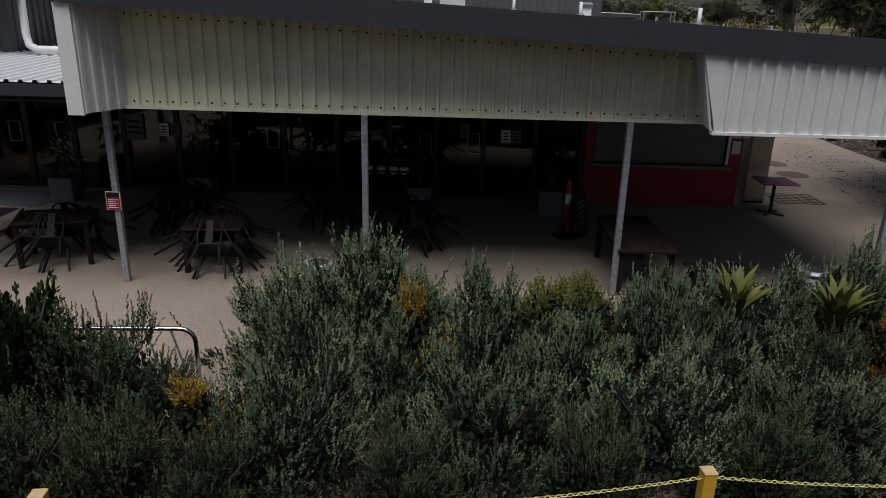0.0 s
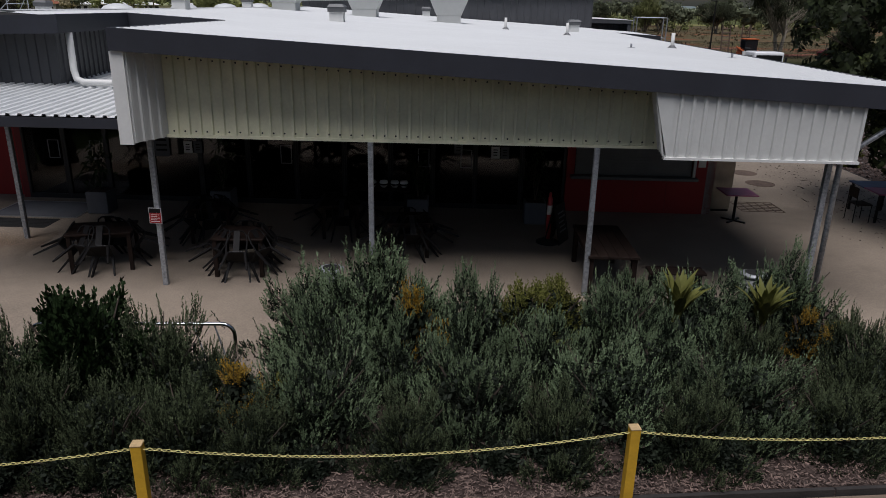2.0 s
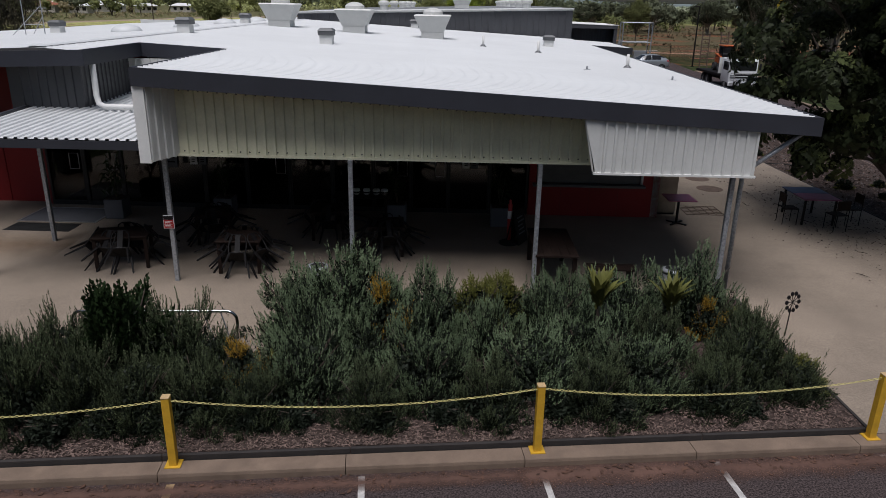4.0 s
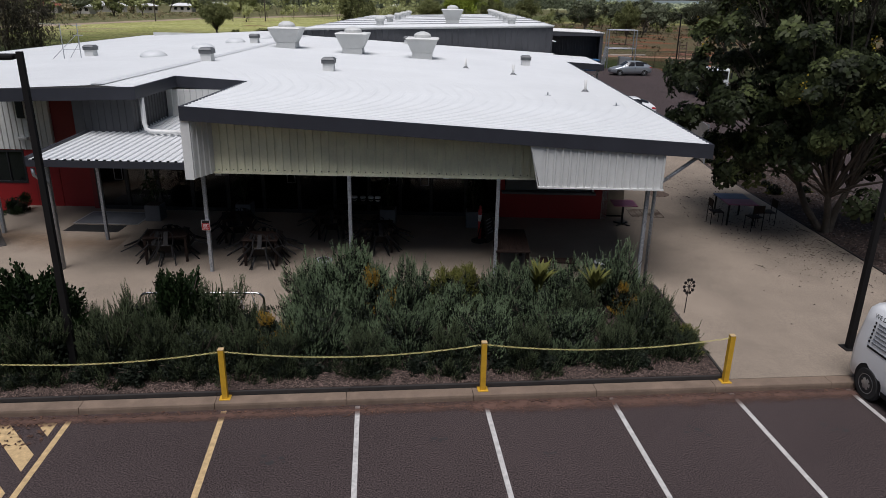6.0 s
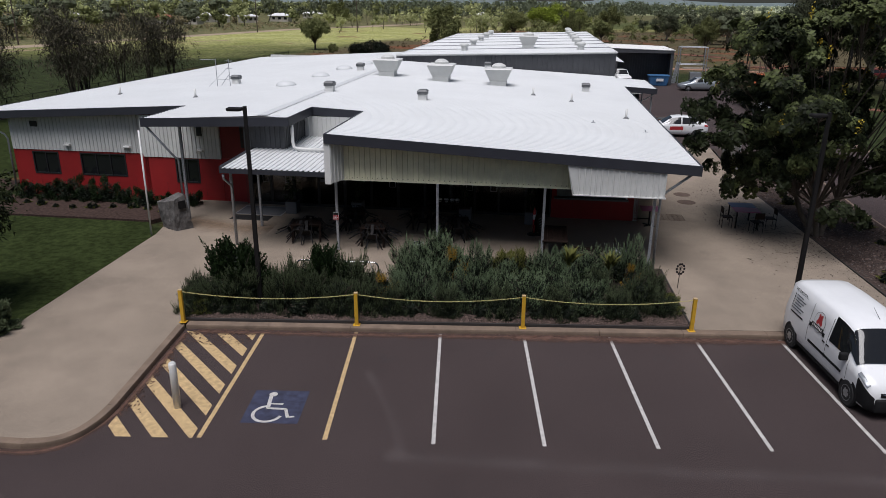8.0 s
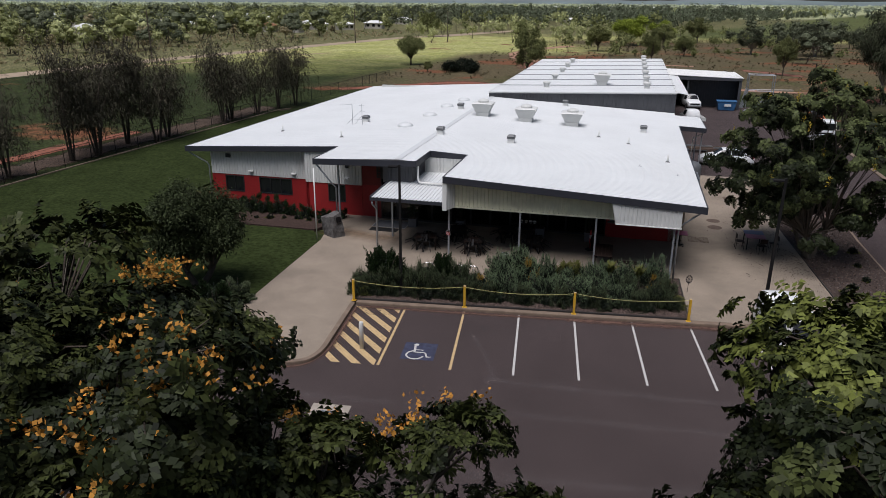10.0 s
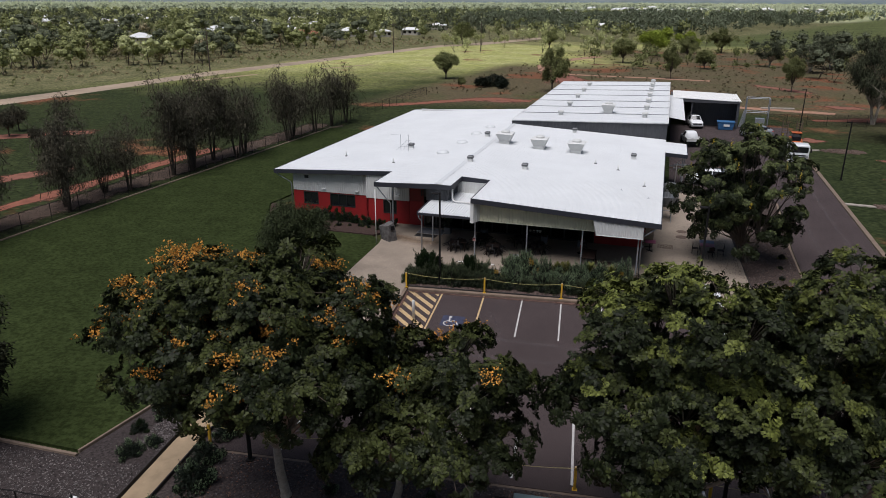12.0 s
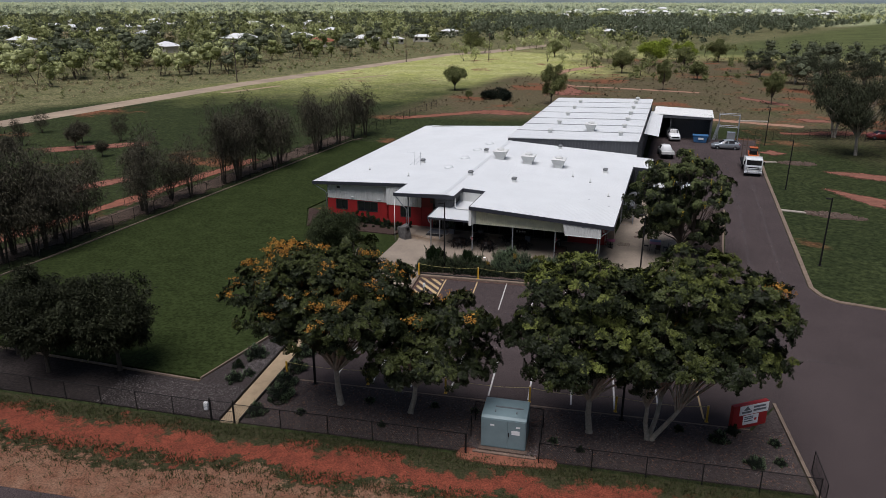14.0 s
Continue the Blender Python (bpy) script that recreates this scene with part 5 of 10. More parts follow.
# hall ventilators
turb = thing("roof_ventilator", "round grey turbine roof ventilator", "roof ventilator", roof_pose(3.6, 34.0, hall_z(3.6)), "hall ventilators")
bm = bmesh.new(); add_lathe(bm, [(0.25, -0.05), (0.25, 0.3)], 12); part("neck", bm, M["clad_grey"], turb)
bm = bmesh.new(); add_lathe(bm, [(0.28, 0.3), (0.36, 0.38), (0.36, 0.5), (0.24, 0.58), (0.06, 0.6)], 14); part("turbine", bm, M["clad_grey"], turb, "", True)
for v in (40.0, 46.0, 52.0, 58.0, 64.0, 68.5):
    copy_thing(turb, roof_pose(3.6, v, hall_z(3.6)))
for v in (34.5, 42.0, 50.0, 57.0, 64.0):
    copy_thing(turb, roof_pose(-5.5, v, hall_z(-5.5)))
copy_thing(cooler, roof_pose(-0.5, 37.0, hall_z(-0.5)))

# ---- plants ----
def leaf_material(key, color, rough=0.6, island=0.35, spec=0.1):
    return mat(key, color, rough, vary=0.25, scale=1.5, fine=25, island=island, spec=spec)
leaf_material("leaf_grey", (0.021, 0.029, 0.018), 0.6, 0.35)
leaf_material("leaf_grey_young_lit", (0.17, 0.225, 0.128), 0.6, 0.35)
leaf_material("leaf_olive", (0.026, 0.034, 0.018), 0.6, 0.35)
leaf_material("leaf_olive_pale", (0.09, 0.112, 0.06), 0.6, 0.4)
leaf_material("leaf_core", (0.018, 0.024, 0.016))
leaf_material("leaf_dark", (0.02, 0.036, 0.013))
leaf_material("leaf_fence", (0.024, 0.027, 0.014), 0.65, 0.5)
leaf_material("leaf_lawn_tree", (0.036, 0.046, 0.02), 0.6, 0.5)
leaf_material("leaf_mid", (0.12, 0.125, 0.032))
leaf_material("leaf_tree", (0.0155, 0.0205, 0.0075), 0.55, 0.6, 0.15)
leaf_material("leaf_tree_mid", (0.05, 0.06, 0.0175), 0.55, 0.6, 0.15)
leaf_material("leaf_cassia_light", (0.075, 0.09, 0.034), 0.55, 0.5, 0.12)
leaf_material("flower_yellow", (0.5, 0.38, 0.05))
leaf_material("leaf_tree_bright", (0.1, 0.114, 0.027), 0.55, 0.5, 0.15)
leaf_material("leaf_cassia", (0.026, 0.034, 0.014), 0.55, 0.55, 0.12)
leaf_material("leaf_lime", (0.2, 0.205, 0.06), 0.5, 0.75)
leaf_material("leaf_gold", (0.36, 0.22, 0.035))
leaf_material("flower", (0.47, 0.22, 0.045))
leaf_material("leaf_sheoak", (0.068, 0.062, 0.043), 0.7, 0.5)
leaf_material("leaf_gum", (0.1, 0.112, 0.07), 0.8, 0.45)
# far leaf tones: distant sunlight and haze raised into their albedo
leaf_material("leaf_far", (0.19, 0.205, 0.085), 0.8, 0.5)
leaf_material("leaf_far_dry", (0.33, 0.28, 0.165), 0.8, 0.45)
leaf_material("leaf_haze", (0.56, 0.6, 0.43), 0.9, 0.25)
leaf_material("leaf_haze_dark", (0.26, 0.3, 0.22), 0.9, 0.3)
leaf_material("leaf_scrub", (0.17, 0.14, 0.085), 0.9, 0.5)
leaf_material("leaf_gum_near", (0.046, 0.052, 0.029), 0.7, 0.45)
leaf_material("leaf_lime_far", (0.26, 0.32, 0.05), 0.7, 0.4)
leaf_material("leaf_pale", (0.4, 0.42, 0.2), 0.8, 0.4)
leaf_material("leaf_belt", (0.135, 0.155, 0.1), 0.8, 0.35)
mat("bark_pale", (0.375, 0.325, 0.269), 0.9, vary=0.35, scale=5, fine=40, bump=0.6)
mat("bark_brown", (0.11, 0.09, 0.072), 0.9, vary=0.35, scale=5, fine=40, bump=0.6)
mat("bark_dark", (0.085, 0.065, 0.05), 0.9, vary=0.35, scale=5, fine=40, bump=0.6)

def quad_mesh(name, quads, material_, parent=None, label=""):
    """One mesh of loose leaf quads, from an array (n, 4, 3)."""
    q = np.asarray(quads, dtype=np.float32).reshape(-1, 4, 3)
    n = len(q)
    me = bpy.data.meshes.new(name)
    me.vertices.add(n * 4)
    me.vertices.foreach_set("co", q.ravel())
    me.loops.add(n * 4)
    me.loops.foreach_set("vertex_index", np.arange(n * 4, dtype=np.int32))
    me.polygons.add(n)
    me.polygons.foreach_set("loop_start", np.arange(0, n * 4, 4, dtype=np.int32))
    me.update(calc_edges=True)
    me.materials.append(material_)
    ob = new(name, me)
    if parent is not None:
        ob.parent = parent
    return tagged(ob, label) if label else ob

def unit(a):
    return a / np.maximum(np.linalg.norm(a, axis=-1, keepdims=True), 1e-6)

def kites(rs, base, way, length, width, droop=0.0):
    """Leaf quads from bases along ways."""
    n = len(base)
    way = unit(way)
    side = unit(np.cross(way, rs.normal(size=(n, 3)) * 0.7 + np.array([0, 0, 1.0])))
    L = np.broadcast_to(np.asarray(length, float), (n,))[:, None]
    W = np.broadcast_to(np.asarray(width, float), (n,))[:, None]
    tip = base + way * L - np.array([0, 0, 1.0]) * droop * L
    mid = base + way * L * 0.45
    return np.stack([base, mid + side * W / 2, tip, mid - side * W / 2], axis=1)

def shoot_shrub(seed, radius, height, shoots, leaf, per=20, reach=0.34, squash=1.0, upright=0.9, slim=0.42, point=0.4, stray=0.03):
    """A rounded shrub: upright spires of leafy shoots packed over a dark core."""
    rs = np.random.RandomState(seed)
    spires = max(7, shoots // (36 + int(24 * point)))
    pd = unit(rs.normal(size=(spires * 3, 3)) * np.array([1, 1, 0.75]))
    pd[:, 2] = np.abs(pd[:, 2]) - 0.1
    order = [0]
    while len(order) < spires:
        near = np.min(np.linalg.norm(pd[:, None] - pd[order][None], axis=2), axis=1)
        order.append(int(np.argmax(near + rs.uniform(0, 0.08, len(pd)))))
    pd = pd[order]
    pl = 0.78 + 0.12 * np.sin(pd[:, 0] * 5 + seed) * np.cos(pd[:, 1] * 4.3 + seed * 2) + rs.uniform(-0.22, 0.2, spires)
    size = rs.uniform(0.7, 1.3, spires) * radius * 0.27
    which = rs.randint(spires, size=shoots)
    a = rs.uniform(0, 6.28, shoots)
    rho = np.sqrt(rs.uniform(0, 1, shoots))
    axis = unit(pd * np.array([0.55, 0.55, 0.4]) + np.array([0, 0, upright]))[which]
    e1 = unit(np.cross(axis, np.array([0.31, 0.9, 0.1])))
    e2 = np.cross(axis, e1)
    off = e1 * (np.cos(a) * rho)[:, None] + e2 * (np.sin(a) * rho)[:, None]
    top = pd * np.array([radius, radius * squash, height * 0.95]) * pl[:, None]
    w = size[which][:, None]
    tip = top[which] + off * w + axis * w * (0.4 + 0.5 * point - (1.2 + 0.9 * point) * rho * (rho * (1 - point) + point))[:, None] + axis * rs.exponential(stray, shoots)[:, None]
    tip[:, 2] = np.maximum(tip[:, 2], 0.07)
    way = unit(axis + off * 0.42 + rs.normal(size=(shoots, 3)) * 0.1)
    quads = []
    s1 = unit(np.cross(way, np.array([0.3, 0.2, 1.0])))
    s2 = np.cross(way, s1)
    for k in range(per):
        f = k / per
        p = tip - way * reach * (1 - f)
        a = rs.uniform(0, 6.28, shoots)
        out = s1 * np.cos(a)[:, None] + s2 * np.sin(a)[:, None]
        quads.append(kites(rs, p, out * (0.8 - 0.4 * f) + way * 0.8, leaf * (1.2 - 0.5 * f) * rs.uniform(0.8, 1.2, shoots), leaf * slim))
    # filler leaves in a near-black tone: the shade between shoots as colour
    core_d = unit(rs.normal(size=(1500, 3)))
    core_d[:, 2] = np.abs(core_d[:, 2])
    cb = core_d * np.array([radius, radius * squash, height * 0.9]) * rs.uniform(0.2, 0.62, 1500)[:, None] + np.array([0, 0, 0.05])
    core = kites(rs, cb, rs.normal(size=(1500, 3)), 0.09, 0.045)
    # young tips favour high, outer shoots, so top light sits in the colour
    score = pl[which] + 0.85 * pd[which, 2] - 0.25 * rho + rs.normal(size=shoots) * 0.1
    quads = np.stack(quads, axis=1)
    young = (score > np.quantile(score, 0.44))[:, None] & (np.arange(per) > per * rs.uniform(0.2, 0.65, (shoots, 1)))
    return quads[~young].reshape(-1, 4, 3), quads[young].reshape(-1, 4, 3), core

def shrub_kind(name, label, category, seed, radius, height, shoots, leaf, leaf_mat, group, young_lit_mat=None, **k):
    t = thing(name, label, category, None, group)
    q, q2, core = shoot_shrub(seed, radius, height, shoots, leaf, **k)
    if young_lit_mat is None:
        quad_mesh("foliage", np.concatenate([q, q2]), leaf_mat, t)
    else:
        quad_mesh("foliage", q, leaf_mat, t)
        quad_mesh("young_growth", q2, young_lit_mat, t, "paler young tips, upper shoots' light painted in")
    quad_mesh("core", core, M["leaf_core"], t, "inner filler leaves, coloured dark for the shaded inside")
    rng_ = random.Random(seed)
    for i in range(4):
        a = rng_.uniform(0, 6.28)
        bm = bmesh.new()
        add_tube(bm, [(0, 0, -0.08), (0.12 * math.cos(a), 0.12 * math.sin(a), 0.25), (0.6 * radius * math.cos(a), 0.6 * radius * math.sin(a), 0.6 * height)], [0.025, 0.02, 0.006], 5)
        part("stem", bm, M["bark_dark"], t)
    return t

def spot(x, y, z, s=1.0, rz=0.0, sz=None):
    return Matrix.Translation((x, y, z)) @ Matrix.Rotation(radians(rz), 4, "Z") @ Matrix.Diagonal((s, s, sz or s, 1))

def scatter(ob, spots):
    """The first spot is taken by the thing itself, the others by copies."""
    ob.matrix_basis = spots[0]
    for m in spots[1:]:
        c = copy_thing(ob, Matrix.Identity(4))
        c.matrix_basis = m

BED = 0.17
rosemary = [shrub_kind("coastal_rosemary", "dense grey-green coastal rosemary shrub in the mulch bed", "shrub", 10 + k, 0.97, 1.36, 1600, 0.034, M["leaf_grey"], "rosemary shrubs", M["leaf_grey_young_lit"], per=25, reach=0.26, upright=0.9, slim=0.5, point=0.7, stray=0.06) for k in range(4)]
rosemary += [shrub_kind("coastal_rosemary", "dark olive-green rosemary shrub with few pale tips", "shrub", 16 + k, 0.97, 1.3, 1600, 0.034, M["leaf_olive"], "rosemary shrubs", M["leaf_olive_pale"], per=25, reach=0.26, upright=0.9, slim=0.5, point=0.7, stray=0.06) for k in range(2)]
places = [[], [], [], [], [], []]
rng = random.Random(12)
front = [(-9.8, 1.75, 0.95), (-9.65, 1.05, 0.75), (-9.2, 1.3, 0.95), (-8.5, 1.45, 1.05), (-7.75, 2.1, 1.05), (-7.2, 1.35, 1.0), (-6.95, 2.45, 1.05), (-6.3, 1.4, 1.0), (-5.5, 1.3, 0.98), (-5.25, 2.5, 1.1), (-4.7, 2.3, 0.95), (-4.65, 1.25, 0.9), (-3.25, 1.7, 1.2), (-3.9, 1.2, 0.8), (-1.4, 1.7, 1.18), (-2.3, 1.15, 0.85),
         (0.25, 1.65, 1.18), (-0.6, 1.1, 0.82), (1.95, 1.6, 1.08), (1.1, 1.1, 0.82), (3.6, 1.75, 1.06), (2.8, 1.1, 0.82), (4.25, 1.25, 0.7)]
back = [(-2.75, 3.95, 1.42), (-3.3, 3.05, 1.15), (-2.3, 2.75, 0.95), (-1.2, 3.4, 1.16), (-0.35, 2.85, 0.85), (0.9, 3.6, 1.06), (1.25, 2.65, 0.85), (2.3, 3.95, 1.1), (2.65, 2.75, 0.82), (3.75, 4.05, 1.28), (4.2, 2.8, 0.85), (-1.95, 4.5, 0.85), (1.5, 4.5, 0.8), (-3.35, 3.85, 1.36)]
for i, (x, y, s) in enumerate(front + back):
    places[4 + i % 2 if x < -4.4 or y < 1.3 or (x > 2.5 and y < 3) else i % 4].append(spot(x + rng.uniform(-0.06, 0.06), y + rng.uniform(-0.06, 0.06), BED, s * rng.uniform(0.82, 0.95), rng.uniform(0, 360), s * rng.uniform(0.9, 1.14) * (1.1 if x < -4.4 else 1.0)))
for t, p in zip(rosemary, places):
    scatter(t, p)
low_front = shrub_kind("coastal_rosemary", "low grey-green rosemary shoots spilling towards the kerb", "shrub", 31, 0.5, 0.55, 320, 0.032, M["leaf_grey"], "rosemary shrubs", per=30, reach=0.24, slim=0.5, stray=0.05)
scatter(low_front, [spot(x, 0.92 + 0.1 * math.sin(x * 3), BED, rng.uniform(0.6, 0.95), rng.uniform(0, 360)) for x in (-9.3, -8.8, -8.3, -7.6, -6.6, -5.9, -5.35, -3.9, -3.3, -2.2, -1.2, -0.5, 0.5, 1.4, 2.7, 3.3)])
dark_shrub = shrub_kind("dark_shrub", "dark glossy upright shrub in the mulch bed", "shrub", 41, 0.7, 1.25, 1500, 0.06, M["leaf_dark"], "dark shrubs", per=14, reach=0.24, upright=0.45, slim=0.6)
scatter(dark_shrub, [spot(-8.8, 2.1, BED, 1.6, 0, 2.05), spot(-6.1, 2.35, BED, 1.25, 80, 1.85), spot(-9.55, 1.2, BED, 0.7, 30, 0.6)])
box_shrub = shrub_kind("box_shrub", "small-leaved yellow-green shrub between the rosemary", "shrub", 43, 0.6, 0.95, 1100, 0.036, M["leaf_mid"], "low green shrubs", per=10, reach=0.14, upright=0.3, point=0.0)
scatter(box_shrub, [spot(-0.4, 3.95, BED, 1.3, 0, 1.35), spot(0.2, 4.25, BED, 1.25, 50, 1.3), spot(-3.75, 2.2, BED, 0.7, 20), spot(4.4, 3.4, BED, 0.7, 70), spot(4.55, 1.7, BED, 0.85, 140, 0.7), spot(-9.5, 0.8, BED, 0.6)])
gold_extra = shrub_kind("golden_shrub", "golden-yellow leaved plant in the bed beside the path", "shrub", 49, 0.5, 0.9, 220, 0.06, M["leaf_gold"], "golden shrubs", per=9, reach=0.25, upright=0.6)
gold_extra.matrix_basis = spot(-16.3, -6.15, 0.05, 0.9)
gold = shrub_kind("golden_shrub", "golden-yellow leaved shrub among the rosemary", "shrub", 47, 0.4, 0.8, 800, 0.03, M["leaf_gold"], "golden shrubs", per=8, reach=0.16, upright=0.6, point=0.0)
scatter(gold, [spot(-2.05, 3.2, BED + 0.05, 1.25, 0, 1.95), spot(-4.2, 1.95, BED + 0.05, 1.15, 0, 1.3), spot(3.75, 3.3, BED + 0.05, 0.9, 0, 1.2)])

# cordylines: rosettes of broad strap leaves
def rosette(name, label, x, y, z, n, length, width, mk, seed, trunk=0.3):
    rs = random.Random(seed)
    t = thing(name, label, "plant", spot(x, y, z), "strap-leaved plants")
    bm = bmesh.new()
    add_tube(bm, [(0, 0, -0.1), (0.02, 0, trunk + 0.1)], 0.035, 7)
    part("stem", bm, M["bark_dark"], t)
    for k in range(n):
        a = rs.uniform(0, 6.28)
        lift = rs.uniform(0.95, 1.5) if k > 4 else 1.55
        L, W = length * rs.uniform(0.75, 1.1), width * rs.uniform(0.8, 1.15)
        bm = bmesh.new()
        prev = None
        side = Vector((-math.sin(a), math.cos(a), 0))
        for j in range(6):
            f = j / 5
            ang = lift - f * f * 0.22
            p = Vector((math.cos(a) * L * f * math.cos(ang), math.sin(a) * L * f * math.cos(ang), trunk + L * f * math.sin(max(ang, -0.3)) + k * 0.004))
            w = W * (0.45 + 1.5 * f) * (1 - f) * 1.5 + 0.004
            row = [bm.verts.new(p - side * w / 2), bm.verts.new(p + Vector((0, 0, -w * 0.2))), bm.verts.new(p + side * w / 2)]
            if prev:
                for q in (0, 1):
                    bm.faces.new((prev[q], prev[q + 1], row[q + 1], row[q]))
            prev = row
        part("leaf", bm, M[mk], t)
    return t
rosette("cordyline", "yellow-green broad-leaved cordyline rising from the bed", 1.7, 3.3, BED, 34, 0.66, 0.15, "leaf_lime", 3, 0.62)
rosette("cordyline", "yellow-green broad-leaved cordyline rising from the bed", 3.02, 3.3, BED, 30, 0.6, 0.14, "leaf_lime", 5, 0.55)
rosette("cordyline", "dark red-green cordyline low in the bed", 1.75, 3.0, BED, 16, 0.5, 0.1, "leaf_core", 8, 0.3)

# trees
def limb_tree(bm, rs, root, trunk_top, r0, tips, sides=8, lean=(0, 0)):
    root, trunk_top = Vector(root), Vector(trunk_top)
    mid = (root + trunk_top) / 2 + Vector((lean[0], lean[1], 0))
    add_tube(bm, [root - Vector((0, 0, 0.1)), root + Vector((0, 0, 0.12)), mid, trunk_top], [r0 * 1.35, r0, r0 * 0.85, r0 * 0.6], sides)
    for i, tip in enumerate(tips):
        tip = Vector(tip)
        f = rs.uniform(0.35, 1.0)
        s = mid.lerp(trunk_top, f)
        c = s.lerp(tip, 0.5) + Vector((rs.uniform(-0.25, 0.25), rs.uniform(-0.25, 0.25), rs.uniform(0.0, 0.4)))
        w = r0 * rs.uniform(0.22, 0.42)
        add_tube(bm, [s, s.lerp(c, 0.5) + Vector((0, 0, 0.1)), c, tip], [w, w * 0.8, w * 0.55, w * 0.2], 6, cap=False)

def tuft_quads(seed, fronds, pairs, length, leaflet, width, lift, droop):
    """A branch end: feather leaves that arch out and droop, each with rows of narrow leaflets."""
    rs = np.random.RandomState(seed)
    out = []
    for k in range(fronds):
        a = 2 * math.pi * k / fronds + rs.uniform(-0.35, 0.35)
        rise = rs.uniform(*lift)
        L = length * rs.uniform(0.7, 1.2)
        h = np.array([math.cos(a), math.sin(a), 0.0])
        s = np.array([-math.sin(a), math.cos(a), 0.0])
        roll = rs.uniform(-0.35, 0.35)
        for j in range(pairs):
            f = (j + 0.5) / pairs
            p = h * L * f * (1 - 0.15 * f) + np.array([0, 0, L * (rise * f - droop * f * f)])
            g = leaflet * (0.75 + 0.9 * f * (1 - f) - 0.35 * f) * rs.uniform(0.85, 1.15)
            for sg in (-1, 1):
                tip = p + (s * sg * 0.78 + h * 0.6) * g + np.array([0, 0, (roll * sg - 0.3 + rs.uniform(-0.55, 0.45)) * g])
                m = p + (s * sg * 0.45 + h * 0.27) * g
                wv = (h * 0.85 - s * sg * 0.5) * width * 0.5
                out.append([p, m + wv, tip, m - wv])
    return np.array(out)

FEATHERS = [tuft_quads(s, 9, 5, 0.35, 0.16, 0.095, (0.2, 1.05), 0.55) for s in range(5)]
HANGING = [tuft_quads(s + 40, 8, 4, 0.4, 0.24, 0.125, (-0.1, 0.8), 1.0) for s in range(5)]
def place_tufts(rs, centres, normals, scale, templates):
    out = []
    for c, n in zip(centres, normals):
        n = n / (np.linalg.norm(n) + 1e-6)
        h = np.cross(n, rs.normal(size=3))
        h /= np.linalg.norm(h) + 1e-6
        b = np.cross(n, h)
        R = np.stack([h, b, n], axis=1)
        out.append((templates[rs.randint(len(templates))] * scale * rs.uniform(0.7, 1.25)) @ R.T + c)
    return np.concatenate(out)

def crown_points(rs, n, centre, radii, lumps=9, fill=0.45, full=False, knob=(0.42, 1.05)):
    """Points in a lumpy crown: lobes spread over an ellipsoid, thinly filled inside."""
    c, r = np.array(centre), np.array(radii)
    d = unit(rs.normal(size=(lumps, 3)))
    d[:, 2] = d[:, 2] * 0.8 + 0.1
    lobe = d * r * rs.uniform(0.45, 0.72, (lumps, 1))
    size = np.full((lumps, 1), 1.0)
    if full:
        size = rs.uniform(knob[0], knob[1], (lumps, 1))
        lobe = d * r * (1.02 - 0.42 * size) * rs.uniform(0.55, 1.08, (lumps, 1))
    which = rs.randint(lumps, size=n)
    q = unit(rs.normal(size=(n, 3)))
    q[:, 2] = q[:, 2] * 0.9 + 0.05 if full else np.abs(q[:, 2]) * 1.1 - 0.35
    p = lobe[which] + q * r * size[which] * rs.uniform(0.36, 0.5, (n, 1)) * np.where(rs.uniform(size=(n, 1)) < fill, rs.uniform(0.3, 1, (n, 1)), 1.0)
    normal = unit(p / r + np.array([0, 0, 0.55])) + rs.normal(size=(n, 3)) * 0.25
    return p + c, normal, lobe + c

def bough_dirs(rs, n, low):
    """Directions spread evenly but unevenly jittered over a dome that reaches down to low."""
    pool = unit(rs.normal(size=(n * 8, 3)))
    pool = pool[pool[:, 2] > low]
    order = [0]
    while len(order) < n:
        near = np.min(np.linalg.norm(pool[:, None] - pool[order][None], axis=2), axis=1)
        order.append(int(np.argmax(near + rs.uniform(0, 0.12, len(pool)))))
    return pool[order]

